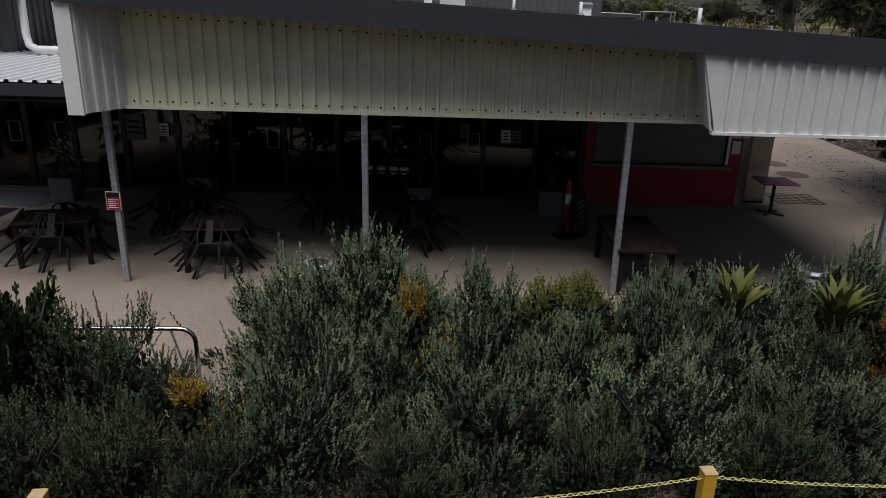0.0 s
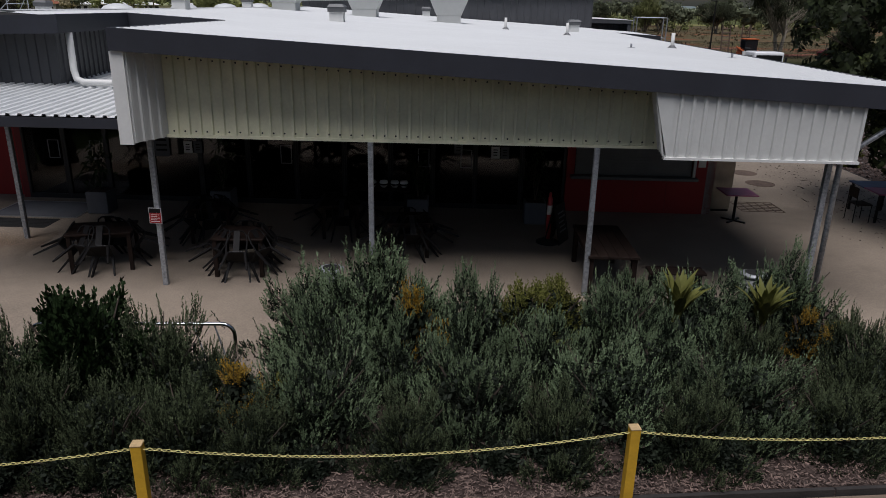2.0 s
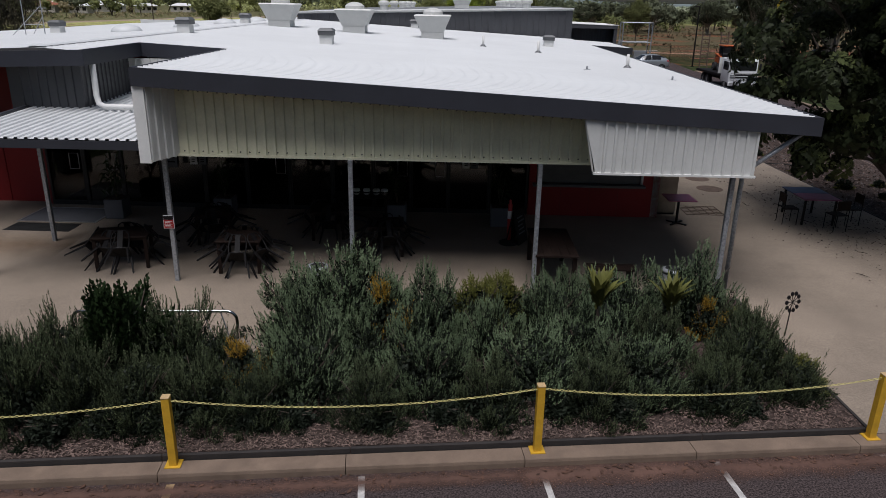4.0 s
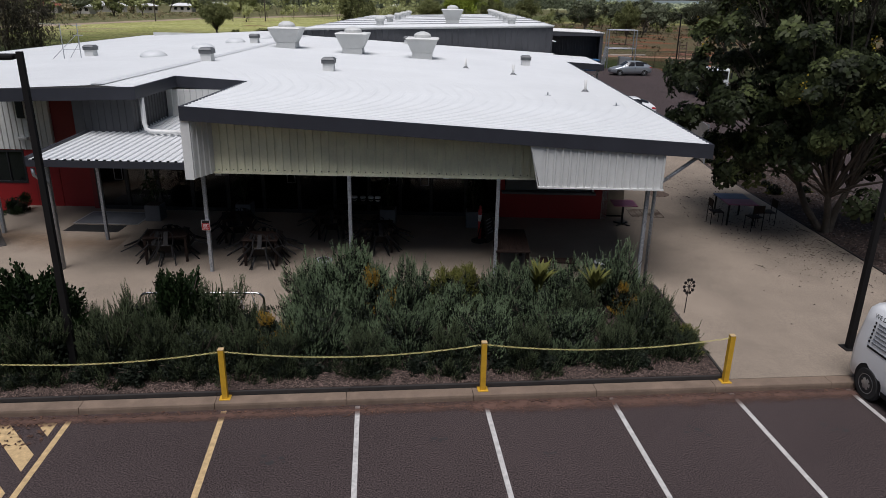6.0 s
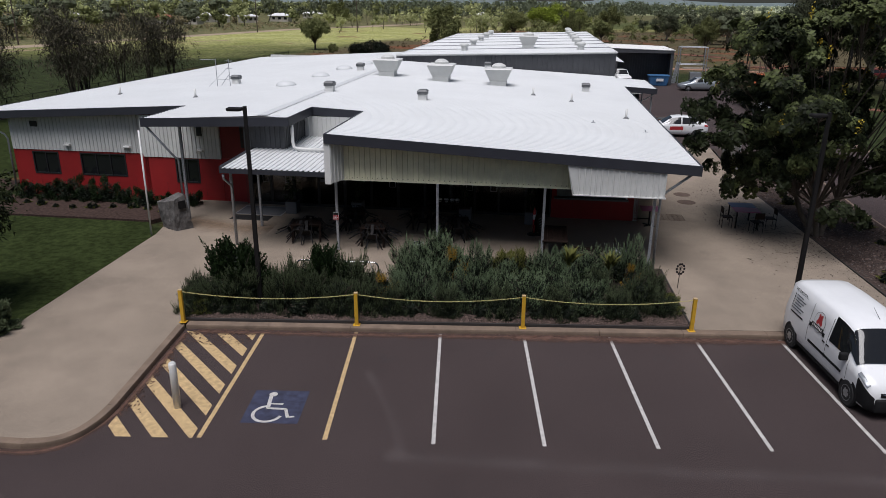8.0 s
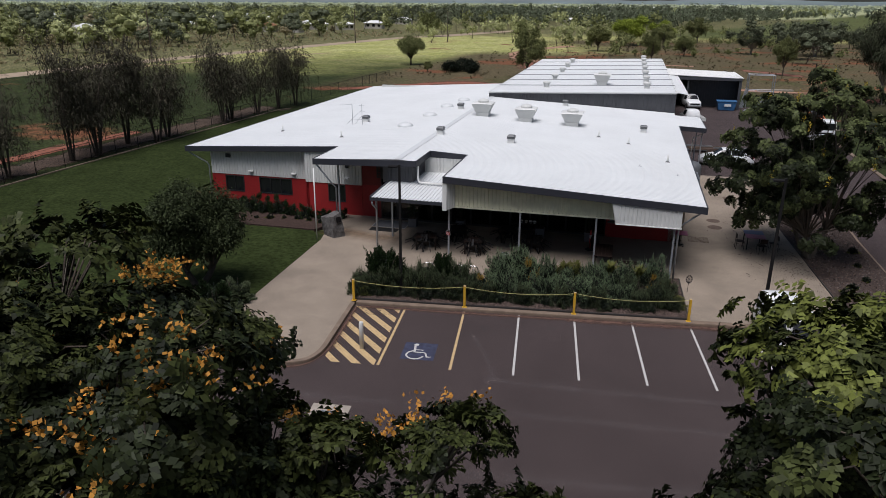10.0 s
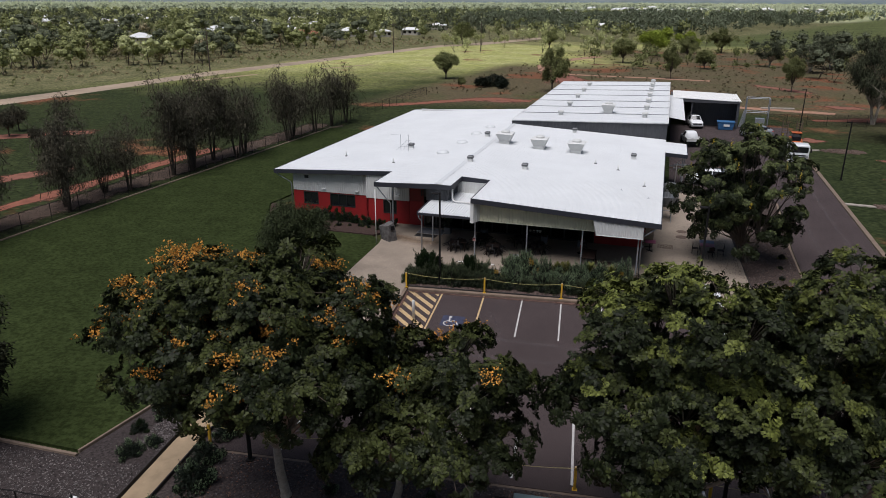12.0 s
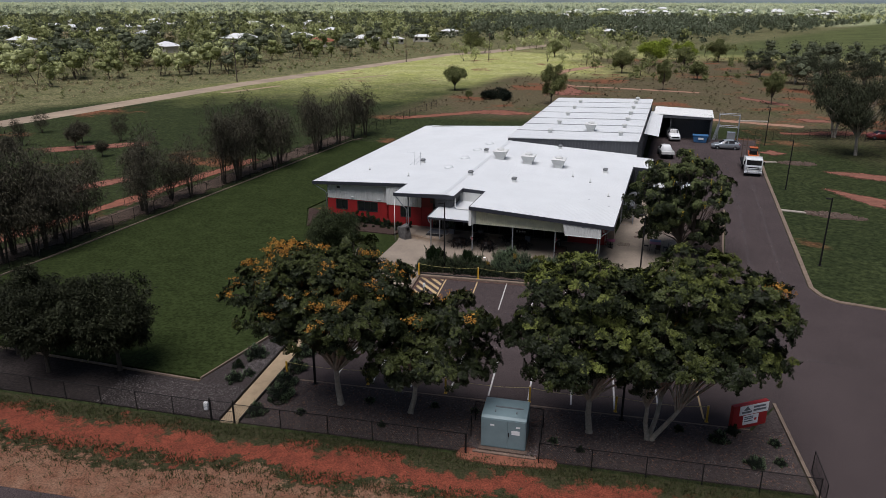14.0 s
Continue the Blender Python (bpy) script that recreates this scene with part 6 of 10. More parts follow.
def feather_tree(name, label, x, y, seed, centre, radii, boughs, per, leaves, bark="bark_pale", trunk_r=0.2, fork=2.2, scale=1.0, flowers=0, flower_side=None, templates=None, multi=1, low=-0.4, bough=(0.2, 0.36), spike=False, lift=0.55):
    """A tree of boughs: each bough is a shallow dome of leaf tufts at the end of its own branch."""
    rs = np.random.RandomState(seed)
    pr = random.Random(seed)
    templates = templates or FEATHERS
    t = thing(name, label, "tree", spot(x, y, 0.0), "")
    c, r = np.array(centre), np.array(radii)
    d = bough_dirs(rs, boughs, low)
    size = rs.uniform(bough[0], bough[1], boughs)
    reach = np.where(rs.uniform(size=boughs) < 0.22, rs.uniform(0.3, 0.6, boughs), rs.uniform(0.72, 1.02, boughs)) - size * 0.45
    hubs = c + d * r * reach[:, None]
    mean = float(np.mean(r))
    stems = []
    for k in range(multi):
        a = 2.1 * k + seed
        off = Vector((0.3 * math.cos(a), 0.3 * math.sin(a), 0)) if multi > 1 else Vector((0, 0, 0))
        top = Vector((centre[0] * 0.3, centre[1] * 0.3, fork)) + off * 3
        w = trunk_r / (1 if multi == 1 else 1.3)
        foot = off * 0.5
        mid = (foot + top) / 2 + Vector((pr.uniform(-0.1, 0.1), pr.uniform(-0.1, 0.1), 0))
        bm = bmesh.new()
        add_tube(bm, [foot - Vector((0, 0, 0.1)), foot + Vector((0, 0, 0.14)), mid, top], [w * 1.5, w, w * 0.88, w * 0.72], 9)
        part("trunk", bm, M[bark], t, "", True)
        stems.append((mid, top, w))
    groups = [[] for _ in leaves]
    twigs = bmesh.new()
    for k in range(boughs):
        hub = Vector(hubs[k])
        mid, top, w = min(stems, key=lambda q: (q[1] - hub).length + pr.uniform(0, 0.8))
        start = mid.lerp(top, pr.uniform(0.75, 1.0))
        knee = start.lerp(hub, 0.45) + Vector((pr.uniform(-0.3, 0.3), pr.uniform(-0.3, 0.3), pr.uniform(0.0, 0.5)))
        bw = w * pr.uniform(0.3, 0.5)
        bm = bmesh.new()
        add_tube(bm, [start, start.lerp(knee, 0.5) + Vector((0, 0, 0.12)), knee, knee.lerp(hub, 0.6) + Vector((0, 0, 0.06)), hub], [bw, bw * 0.8, bw * 0.62, bw * 0.4, bw * 0.22], 6, cap=False)
        n = max(5, int(per * (size[k] / np.mean(bough)) ** 2))
        q = unit(rs.normal(size=(n, 3)))
        q[:, 2] = np.abs(q[:, 2]) - 0.3
        out = d[k] * 0.6
        p = hubs[k] + (q + out * 0.35) * mean * size[k] * np.array([1.0, 1.0, 0.62]) * rs.uniform(0.65, 1.05, (n, 1))
        nor = unit(q * 0.8 + out + np.array([0, 0, lift])) + rs.normal(size=(n, 3)) * 0.34
        for j in range(0, n, 3):
            tip = Vector(p[j])
            add_tube(twigs, [hub.lerp(knee, 0.25), hub.lerp(tip, 0.5) + Vector((0, 0, 0.05)), tip], [bw * 0.3, bw * 0.2, 0.008], 4, cap=False)
        part("branch", bm, M[bark], t, "", True)
        # light from above as leaf colour: higher boughs and tufts lean to paler leaves
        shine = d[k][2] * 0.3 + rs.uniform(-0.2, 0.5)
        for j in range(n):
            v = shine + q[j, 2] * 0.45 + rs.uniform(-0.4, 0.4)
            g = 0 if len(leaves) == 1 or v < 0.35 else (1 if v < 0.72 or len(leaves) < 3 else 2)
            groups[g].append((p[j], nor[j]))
    tagged(part("twig_mass", twigs, M["bark_dark"], t, "", True), "thin twigs at the branch ends", kind="stuff")
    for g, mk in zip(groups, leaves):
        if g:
            quad_mesh("crown", place_tufts(rs, np.array([a for a, b in g]), np.array([b for a, b in g]), scale, templates), M[mk], t, "lighter feather leaves, light from above put into the colour" if mk == "leaf_tree_bright" else "")
    if flowers:
        pick = [k for k in range(boughs) if d[k][2] > -0.1 and (flower_side is None or flower_side(hubs[k]))]
        blossom = []
        for _ in range(flowers):
            k = pick[rs.randint(len(pick))]
            q = unit(rs.normal(size=3) * np.array([1, 1, 0.4]) + d[k] * 0.9 + np.array([0, -0.25, 0.45]))
            hub = hubs[k] + q * mean * size[k] * np.array([1.0, 1.0, 0.62]) * 0.95 + np.array([0, 0, 0.18])
            if spike:
                base = hub + rs.normal(size=(26, 3)) * np.array([0.035, 0.035, 0.14]) - np.array([0, 0, 0.15])
            else:
                sub = hub + rs.normal(size=(7, 3)) * np.array([0.26, 0.26, 0.1])
                base = np.repeat(sub, 15, axis=0) + rs.normal(size=(105, 3)) * np.array([0.085, 0.085, 0.05])
            blossom.append(kites(rs, base, rs.normal(size=(len(base), 3)) + np.array([0, 0, 0.8]), 0.075, 0.06))
        tagged(quad_mesh("blossom", np.concatenate(blossom), M["flower_yellow" if spike else "flower"], t), "hanging yellow flower spikes" if spike else "orange-yellow flower clusters", kind="stuff")
    return t

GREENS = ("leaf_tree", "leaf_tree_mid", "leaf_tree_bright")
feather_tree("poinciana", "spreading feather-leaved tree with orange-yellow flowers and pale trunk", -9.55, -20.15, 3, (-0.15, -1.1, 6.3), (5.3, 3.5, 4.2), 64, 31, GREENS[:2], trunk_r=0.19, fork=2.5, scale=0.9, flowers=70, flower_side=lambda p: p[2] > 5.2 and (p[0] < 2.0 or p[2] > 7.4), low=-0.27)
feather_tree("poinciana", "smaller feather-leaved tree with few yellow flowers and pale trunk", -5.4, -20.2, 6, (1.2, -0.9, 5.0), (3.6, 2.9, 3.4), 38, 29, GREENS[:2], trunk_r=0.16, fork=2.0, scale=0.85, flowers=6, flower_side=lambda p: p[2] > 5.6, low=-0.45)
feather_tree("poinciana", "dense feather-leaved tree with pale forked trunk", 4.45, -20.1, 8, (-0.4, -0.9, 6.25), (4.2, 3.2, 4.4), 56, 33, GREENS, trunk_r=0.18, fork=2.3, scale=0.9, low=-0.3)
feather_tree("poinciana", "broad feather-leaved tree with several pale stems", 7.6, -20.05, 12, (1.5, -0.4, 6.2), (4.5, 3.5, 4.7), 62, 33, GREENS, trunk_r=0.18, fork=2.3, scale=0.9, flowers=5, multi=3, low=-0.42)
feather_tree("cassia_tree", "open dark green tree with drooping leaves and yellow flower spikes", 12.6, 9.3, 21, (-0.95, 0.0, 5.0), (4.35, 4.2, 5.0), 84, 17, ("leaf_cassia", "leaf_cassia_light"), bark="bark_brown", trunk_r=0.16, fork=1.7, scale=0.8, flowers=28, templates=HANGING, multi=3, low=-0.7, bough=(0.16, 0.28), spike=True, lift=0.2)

# tree on the lawn and shrubs by the entry path
def tuft_tree(name, label, seed, centre, radii, tufts, leaf, bark, trunk_r, fork, per=26, length=0.3, width=0.05, droop=0.2, lumps=9, multi=1, category="tree", spread=0.35, full=True, knob=(0.42, 1.05)):
    rs = np.random.RandomState(seed)
    t = thing(name, label, category)
    pts, nor, lobes = crown_points(rs, tufts, centre, radii, lumps, 0.4, full, knob)
    bm = bmesh.new()
    pr = random.Random(seed)
    tips = [p for p in lobes] + [pts[i] for i in range(0, tufts, max(1, tufts // 12))]
    for k in range(multi):
        a = 2.1 * k + seed
        off = Vector((0.3 * math.cos(a), 0.3 * math.sin(a), 0)) if multi > 1 else Vector((0, 0, 0))
        limb_tree(bm, pr, off * 0.5, Vector((0, 0, fork)) + off * 2.5, trunk_r, tips[k::multi], 7)
    part("trunk", bm, M[bark], t, "", True)
    base = np.repeat(pts, per, axis=0) + rs.normal(size=(tufts * per, 3)) * spread * 0.45
    way = np.repeat(nor, per, axis=0) * 0.6 + rs.normal(size=(tufts * per, 3)) * 0.8
    quad_mesh("crown", kites(rs, base, way, length * rs.uniform(0.6, 1.3, tufts * per), width, droop), M[leaf], t)
    return t

lawn_tree = tuft_tree("lawn_tree", "round dark green tree standing on the lawn", 51, (0, 0, 2.85), (2.3, 2.25, 2.0), 950, "leaf_lawn_tree", "bark_dark", 0.16, 0.9, per=60, length=0.15, width=0.055, droop=0.4, lumps=46, multi=2, knob=(0.5, 0.85))
lawn_tree.matrix_basis = spot(-17.45, 0.55, 0.08, 1.1)
for x, y, s, sz, k in ((-15.55, -3.9, 1.35, 1.35, 61), (-15.5, -1.9, 1.3, 1.4, 62), (-15.05, -0.6, 1.0, 0.95, 63), (-15.1, -4.85, 0.75, 0.7, 64), (-16.4, -4.7, 0.95, 0.9, 65), (-14.95, -2.9, 0.4, 0.3, 66)):
    b_ = shrub_kind("garden_shrub", "dense olive-green shrub in the bed beside the path" if k % 2 else "dark green rounded shrub in the bed beside the path", "shrub", k, 0.95, 1.55, 900, 0.085, M["leaf_olive_pale" if k in (61, 63, 64, 65) else "leaf_dark"], "path-side shrubs", per=12, reach=0.3, upright=0.35)
    b_.matrix_basis = spot(x, y, 0.14, s, k * 40, sz)
# shrubs along the red wall
wall_shrub = shrub_kind("wall_shrub", "loose dark green shrub against the red wall", "shrub", 71, 0.8, 1.3, 520, 0.07, M["leaf_dark"], "shrubs along the red wall", per=8, reach=0.25, upright=0.5)
sp = []
for u, v, s in ((-23.0, 5.9, 0.9), (-21.8, 5.8, 1.0), (-20.9, 5.9, 1.15), (-20.0, 5.8, 0.95), (-19.0, 5.85, 1.1), (-18.0, 5.7, 0.85), (-16.8, 5.4, 0.95), (-15.7, 5.4, 0.75), (-23.9, 5.2, 0.7), (-14.6, 5.5, 0.8)):
    p = B @ Vector((u, v, 0.12))
    sp.append(spot(p.x, p.y, 0.12, s, u * 50, s * 1.0))
scatter(wall_shrub, sp)
low_tuft = shrub_kind("low_tuft", "small grey-green tuft in the mulch", "plant", 73, 0.28, 0.3, 70, 0.06, M["leaf_mid"], "low tufts", per=7, reach=0.16, upright=0.6)
sp = []
rng = random.Random(8)
for u, v in [(-24.0 + k * 0.85, 4.55 + 0.25 * math.sin(k)) for k in range(11)]:
    p = B @ Vector((u, v, 0.12))
    sp.append(spot(p.x, p.y, 0.13, rng.uniform(0.6, 1.1), u * 50))
for x, y in ((13.3, 16.4), (13.8, 15.2), (13.5, 14.0), (14.4, 16.6), (14.9, 14.2), (14.0, 12.7), (13.4, 19.5), (13.9, 21.5), (14.6, 18.3), (13.2, 5.0), (13.5, 3.2), (14.2, 6.1), (12.6, 4.1), (14.6, 8.2), (15.2, 10.4), (13.1, 1.2)):
    sp.append(spot(x, y, 0.15, rng.uniform(0.8, 1.5), x * 90))
scatter(low_tuft, sp)
bed_shrub = shrub_kind("gravel_shrub", "rounded grey-green shrub in the gravel bed", "shrub", 75, 0.75, 1.05, 420, 0.06, M["leaf_grey"], "gravel bed shrubs", M["leaf_grey_young_lit"], per=14, reach=0.24)
scatter(bed_shrub, [spot(x, y, 0.02, s * 1.15, x * 70) for x, y, s in ((-16.9, -15.9, 1.15), (-16.8, -19.0, 0.85), (-16.2, -18.2, 0.6), (-13.6, -18.7, 1.1), (-13.3, -20.2, 1.25), (-13.9, -22.0, 0.9), (-13.6, -16.9, 0.95), (-13.9, -14.9, 1.0), (11.2, -19.4, 0.8), (12.6, -21.3, 0.75), (13.9, -21.0, 0.5), (14.0, -19.3, 0.5), (-4.2, -19.3, 0.4), (-8.0, -19.6, 0.45), (2.6, -21.4, 0.4), (-1.9, -19.4, 0.4), (-11.4, -21.6, 0.45))])
bronze_shrub = shrub_kind("gravel_shrub", "low dark bronze-leaved shrub in the gravel bed", "shrub", 76, 0.6, 0.8, 260, 0.07, M["leaf_dark"], "gravel bed shrubs", per=12, reach=0.24)
scatter(bronze_shrub, [spot(x, y, 0.02, s, x * 50) for x, y, s in ((-16.3, -13.6, 1.2), (-17.4, -17.4, 0.9), (4.0, -21.9, 0.5), (-6.6, -21.8, 0.5), (9.2, -18.9, 0.6), (12.0, -18.6, 0.8))])

# two trees by the front fence, the windbreak row, gums and scattered trees
fence_tree = tuft_tree("fence_tree", "dense dark round-crowned tree near the front fence", 81, (0, 0, 3.4), (3.3, 3.2, 3.4), 700, "leaf_fence", "bark_dark", 0.15, 1.4, per=60, length=0.2, width=0.075, droop=0.4, lumps=18, knob=(0.34, 0.9))
scatter(fence_tree, [spot(-24.4, -19.3, 0, 1.08), spot(-28.6, -20.4, 0, 1.0, 120), spot(-32.2, -18.8, 0, 0.95, 200)])
def wispy_tree(name, label, seed, stems, height, spread, leaf, tufts=26, per=16):
    """Several thin upright stems hung with fine drooping foliage from low down."""
    rs = np.random.RandomState(seed)
    t = thing(name, label, "tree")
    pts = []
    for k in range(stems):
        a, r = rs.uniform(0, 6.28), spread * math.sqrt(rs.uniform(0.05, 1.0))
        h = height * rs.uniform(0.62, 1.05) * (1.1 - 0.35 * r / spread)
        foot = np.array([0.1 * r * math.cos(a), 0.1 * r * math.sin(a), -0.1])
        top = np.array([r * math.cos(a), r * math.sin(a), h])
        mid = foot * 0.5 + top * 0.5 + np.array([-0.12 * r * math.cos(a), -0.12 * r * math.sin(a), 0.1 * h])
        bm = bmesh.new()
        add_tube(bm, [foot, foot * 0.6 + mid * 0.4, mid, mid * 0.4 + top * 0.6, top], [0.09, 0.065, 0.045, 0.025, 0.008], 6, cap=False)
        part("stem", bm, M["bark_dark"], t)
        for j in range(tufts):
            f = 0.3 + 0.7 * rs.uniform() ** 0.9
            p = (foot * (1 - f) ** 2 + 2 * mid * f * (1 - f) + top * f * f)
            w = spread * 0.42 * math.sin(math.pi * (0.12 + 0.78 * f)) + 0.1
            pts.append(p + rs.normal(size=3) * np.array([w, w, 0.45]))
    pts = np.array(pts)
    n = len(pts) * per
    base = np.repeat(pts, per, axis=0) + rs.normal(size=(n, 3)) * np.array([0.27, 0.27, 0.22])
    base[:, 2] = np.maximum(base[:, 2], 0.7)
    way = rs.normal(size=(n, 3)) * 0.7 + np.array([0, 0, 0.2])
    quad_mesh("crown", kites(rs, base, way, 0.4 * rs.uniform(0.6, 1.3, n), 0.07, 0.45), M[leaf], t)
    return t

oaks = [wispy_tree("sheoak", "wispy grey-green she-oak in the windbreak row", 90 + k, 6, 8.6, 2.3, "leaf_sheoak", 48, 17) for k in range(3)]
row = [(-42.7, 11.4, 0.92), (-44.0, 12.6, 0.8), (-43.6, 17.6, 0.86), (-41.9, 19.0, 0.7), (-41.2, 25.6, 1.0), (-40.4, 28.0, 1.05), (-41.8, 30.3, 0.95), (-40.9, 33.5, 1.1), (-38.4, 34.6, 1.0), (-38.9, 37.4, 0.9), (-36.8, 45.9, 0.95), (-37.4, 49.0, 1.0), (-35.7, 52.9, 0.8), (-35.2, 58.3, 0.95), (-34.0, 61.5, 0.9), (-45.3, -0.4, 1.1), (-47.2, -2.3, 1.05), (-46.6, 2.2, 0.95), (-48.2, -7.0, 1.0), (-47.0, -11.5, 0.95), (-49.5, -14.0, 1.0), (-71.2, 47.6, 0.5), (-84.1, 41.0, 0.45), (-44.6, 1.6, 1.0), (-46.2, -4.4, 1.1), (-45.2, 4.8, 0.9), (-45.0, -2.2, 1.0), (-89.3, 51.6, 0.45)]
for k in range(3):
    scatter(oaks[k], [spot(x, y, -0.05, s, x * 60, s * (1.04 + 0.06 * (int(-x * 7) % 5))) for x, y, s in row[k::3]])
paddock_tree = tuft_tree("paddock_tree", "small dark rounded tree on red earth in the paddock", 111, (0, 0, 2.3), (1.7, 1.7, 1.5), 170, "leaf_sheoak", "bark_dark", 0.1, 1.0, per=22, length=0.35, width=0.07, droop=0.3, lumps=9, spread=0.5)
scatter(paddock_tree, [spot(-77.3, 31.1, -0.05, 1.1), spot(-74.6, 41.2, -0.05, 1.0, 50), spot(-76.3, 45.0, -0.05, 1.05, 90), spot(-66.5, 36.5, -0.05, 0.7, 140)])
gums = [tuft_tree("gum_tree", "tall open gum tree with white trunk on the far grass", 96 + k, (0, 0, 7.6), (5.8, 5.8, 5.4), 520, "leaf_gum_near", "bark_pale", 0.24, 3.2, per=34, length=0.4, width=0.09, droop=0.7, lumps=34, multi=2, spread=0.7, knob=(0.22, 0.6)) for k in range(2)]
scatter(gums[0], [spot(42.8, 61.0, -0.05, 1.05), spot(52, 66, -0.05, 0.9, 60), spot(58, 160, -0.05, 0.95, 150, 0.6), spot(75, 158, -0.05, 1.0, 30, 0.62)])
scatter(gums[1], [spot(44.0, 76.0, -0.05, 1.0), spot(58, 84, -0.05, 1.0, 80), spot(66, 70, -0.05, 0.95, 200), spot(67, 172, -0.05, 1.05, 10, 0.62), spot(52, 176, -0.05, 0.8, 110, 0.52)])
bushy = [tuft_tree("bush_tree", "solitary rounded green tree in the paddock", 101 + k, (0, 0, 4.0), (3.4, 3.4, 2.9), 330, "leaf_far", "bark_dark", 0.2, 1.6, per=40, length=0.36, width=0.13, droop=0.3, lumps=18, spread=0.6, knob=(0.3, 0.75)) for k in range(2)]
scatter(bushy[0], [spot(-5.2, 105.4, -0.05, 0.95, 0, 1.25), spot(-24.5, 110, -0.05, 0.3), spot(-47.4, 252, -0.05, 1.3, 10), spot(48.5, 230, -0.05, 1.2, 90), spot(21.2, 137.2, -0.05, 0.55, 50, 1.1), spot(33.6, 204, -0.05, 1.0, 20)])
scatter(bushy[1], [spot(-30.7, 125.8, -0.05, 0.95, 0, 0.95), spot(42.6, 116, -0.05, 0.6, 80, 1.1), spot(-12, 240, -0.05, 1.0, 10), spot(33, 165, -0.05, 0.8, 50), spot(12.3, 180, -0.05, 1.1, 70)])
bright_tree = tuft_tree("bush_tree", "broad bright yellow-green tree at the paddock's end", 107, (0, 0, 4.6), (4.6, 4.4, 3.6), 460, "leaf_lime_far", "bark_dark", 0.25, 1.6, per=40, length=0.4, width=0.15, droop=0.2, lumps=12, spread=0.7)
scatter(bright_tree, [spot(24.5, 212, -0.05, 1.4, 0, 1.15), spot(36.0, 226, -0.05, 0.95, 60)])

# far scrub and woods: thousands of clumps, joined; the houses stand in clearings
HOUSES = ((-389, 379, 15), (-272, 257, 14), (-235, 206, 14), (-386, 419, 18), (-360, 402, 16), (-446, 518, 16), (-326, 423, 16), (-397, 567, 18), (-178, 233, 15), (-176, 297, 21), (-551, 842, 14), (-386, 657, 15), (-126, 281, 14), (-111, 278, 10), (-113, 312, 15), (-97, 310, 9),
          (-88, 333, 11), (-263, 667, 14), (-87, 404, 12), (-106, 658, 10), (11, 429, 12), (36, 489, 14), (96, 631, 14), (214, 882, 22), (233, 856, 14), (292, 905, 18), (14, 1364, 26), (52, 1165, 20), (140, 1594, 26), (141, 1193, 18), (193, 1074, 18), (159, 793, 13), (183, 799, 14))
_far = random.Random(23)
HOUSES += tuple((r * math.sin(a), r * math.cos(a), w) for a, r, w in [(radians(_far.uniform(-3, 17)), _far.uniform(800, 1500), _far.uniform(16, 26)) for _ in range(26)] + [(radians(_far.uniform(-42, -22)), _far.uniform(330, 620), _far.uniform(13, 19)) for _ in range(12)])
def clearing(x, y):
    """True on a house's plot and on its open approach from the south."""
    for hx, hy, w in HOUSES:
        d = math.hypot(hx, hy + 53)
        ex, ey = -(hx - 3) / d, -(hy + 53) / d
        along = (x - hx) * ex + (y - hy) * ey
        across = abs((x - hx) * ey - (y - hy) * ex)
        if -w * 0.6 < along < 8 + d * 0.09 and across < w * 0.45:
            return True
    return False

def ball_quads():
    """A unit ball of 24 quads."""
    out = []
    g = np.array([-1.0, 0.0, 1.0])
    for axis in range(3):
        for sg in (-1.0, 1.0):
            for i in range(2):
                for j in range(2):
                    q = []
                    for u, v in ((g[i], g[j]), (g[i + 1], g[j]), (g[i + 1], g[j + 1]), (g[i], g[j + 1])):
                        p = [u, v, 0.0]
                        p.insert(axis, sg)
                        q.append(p[:3])
                    out.append(q)
    return unit(np.array(out))
BALL = ball_quads()
BLOCK = np.array([[(-1, -1, 1), (1, -1, 1), (1, 1, 1), (-1, 1, 1)]] + [[(-x - y, -y + x, -1), (-x + y, -y - x, -1), (-x + y, -y - x, 1), (-x - y, -y + x, 1)] for x, y in ((1, 0), (0, 1), (-1, 0), (0, -1))]) / 1.73
TRUNKS = []

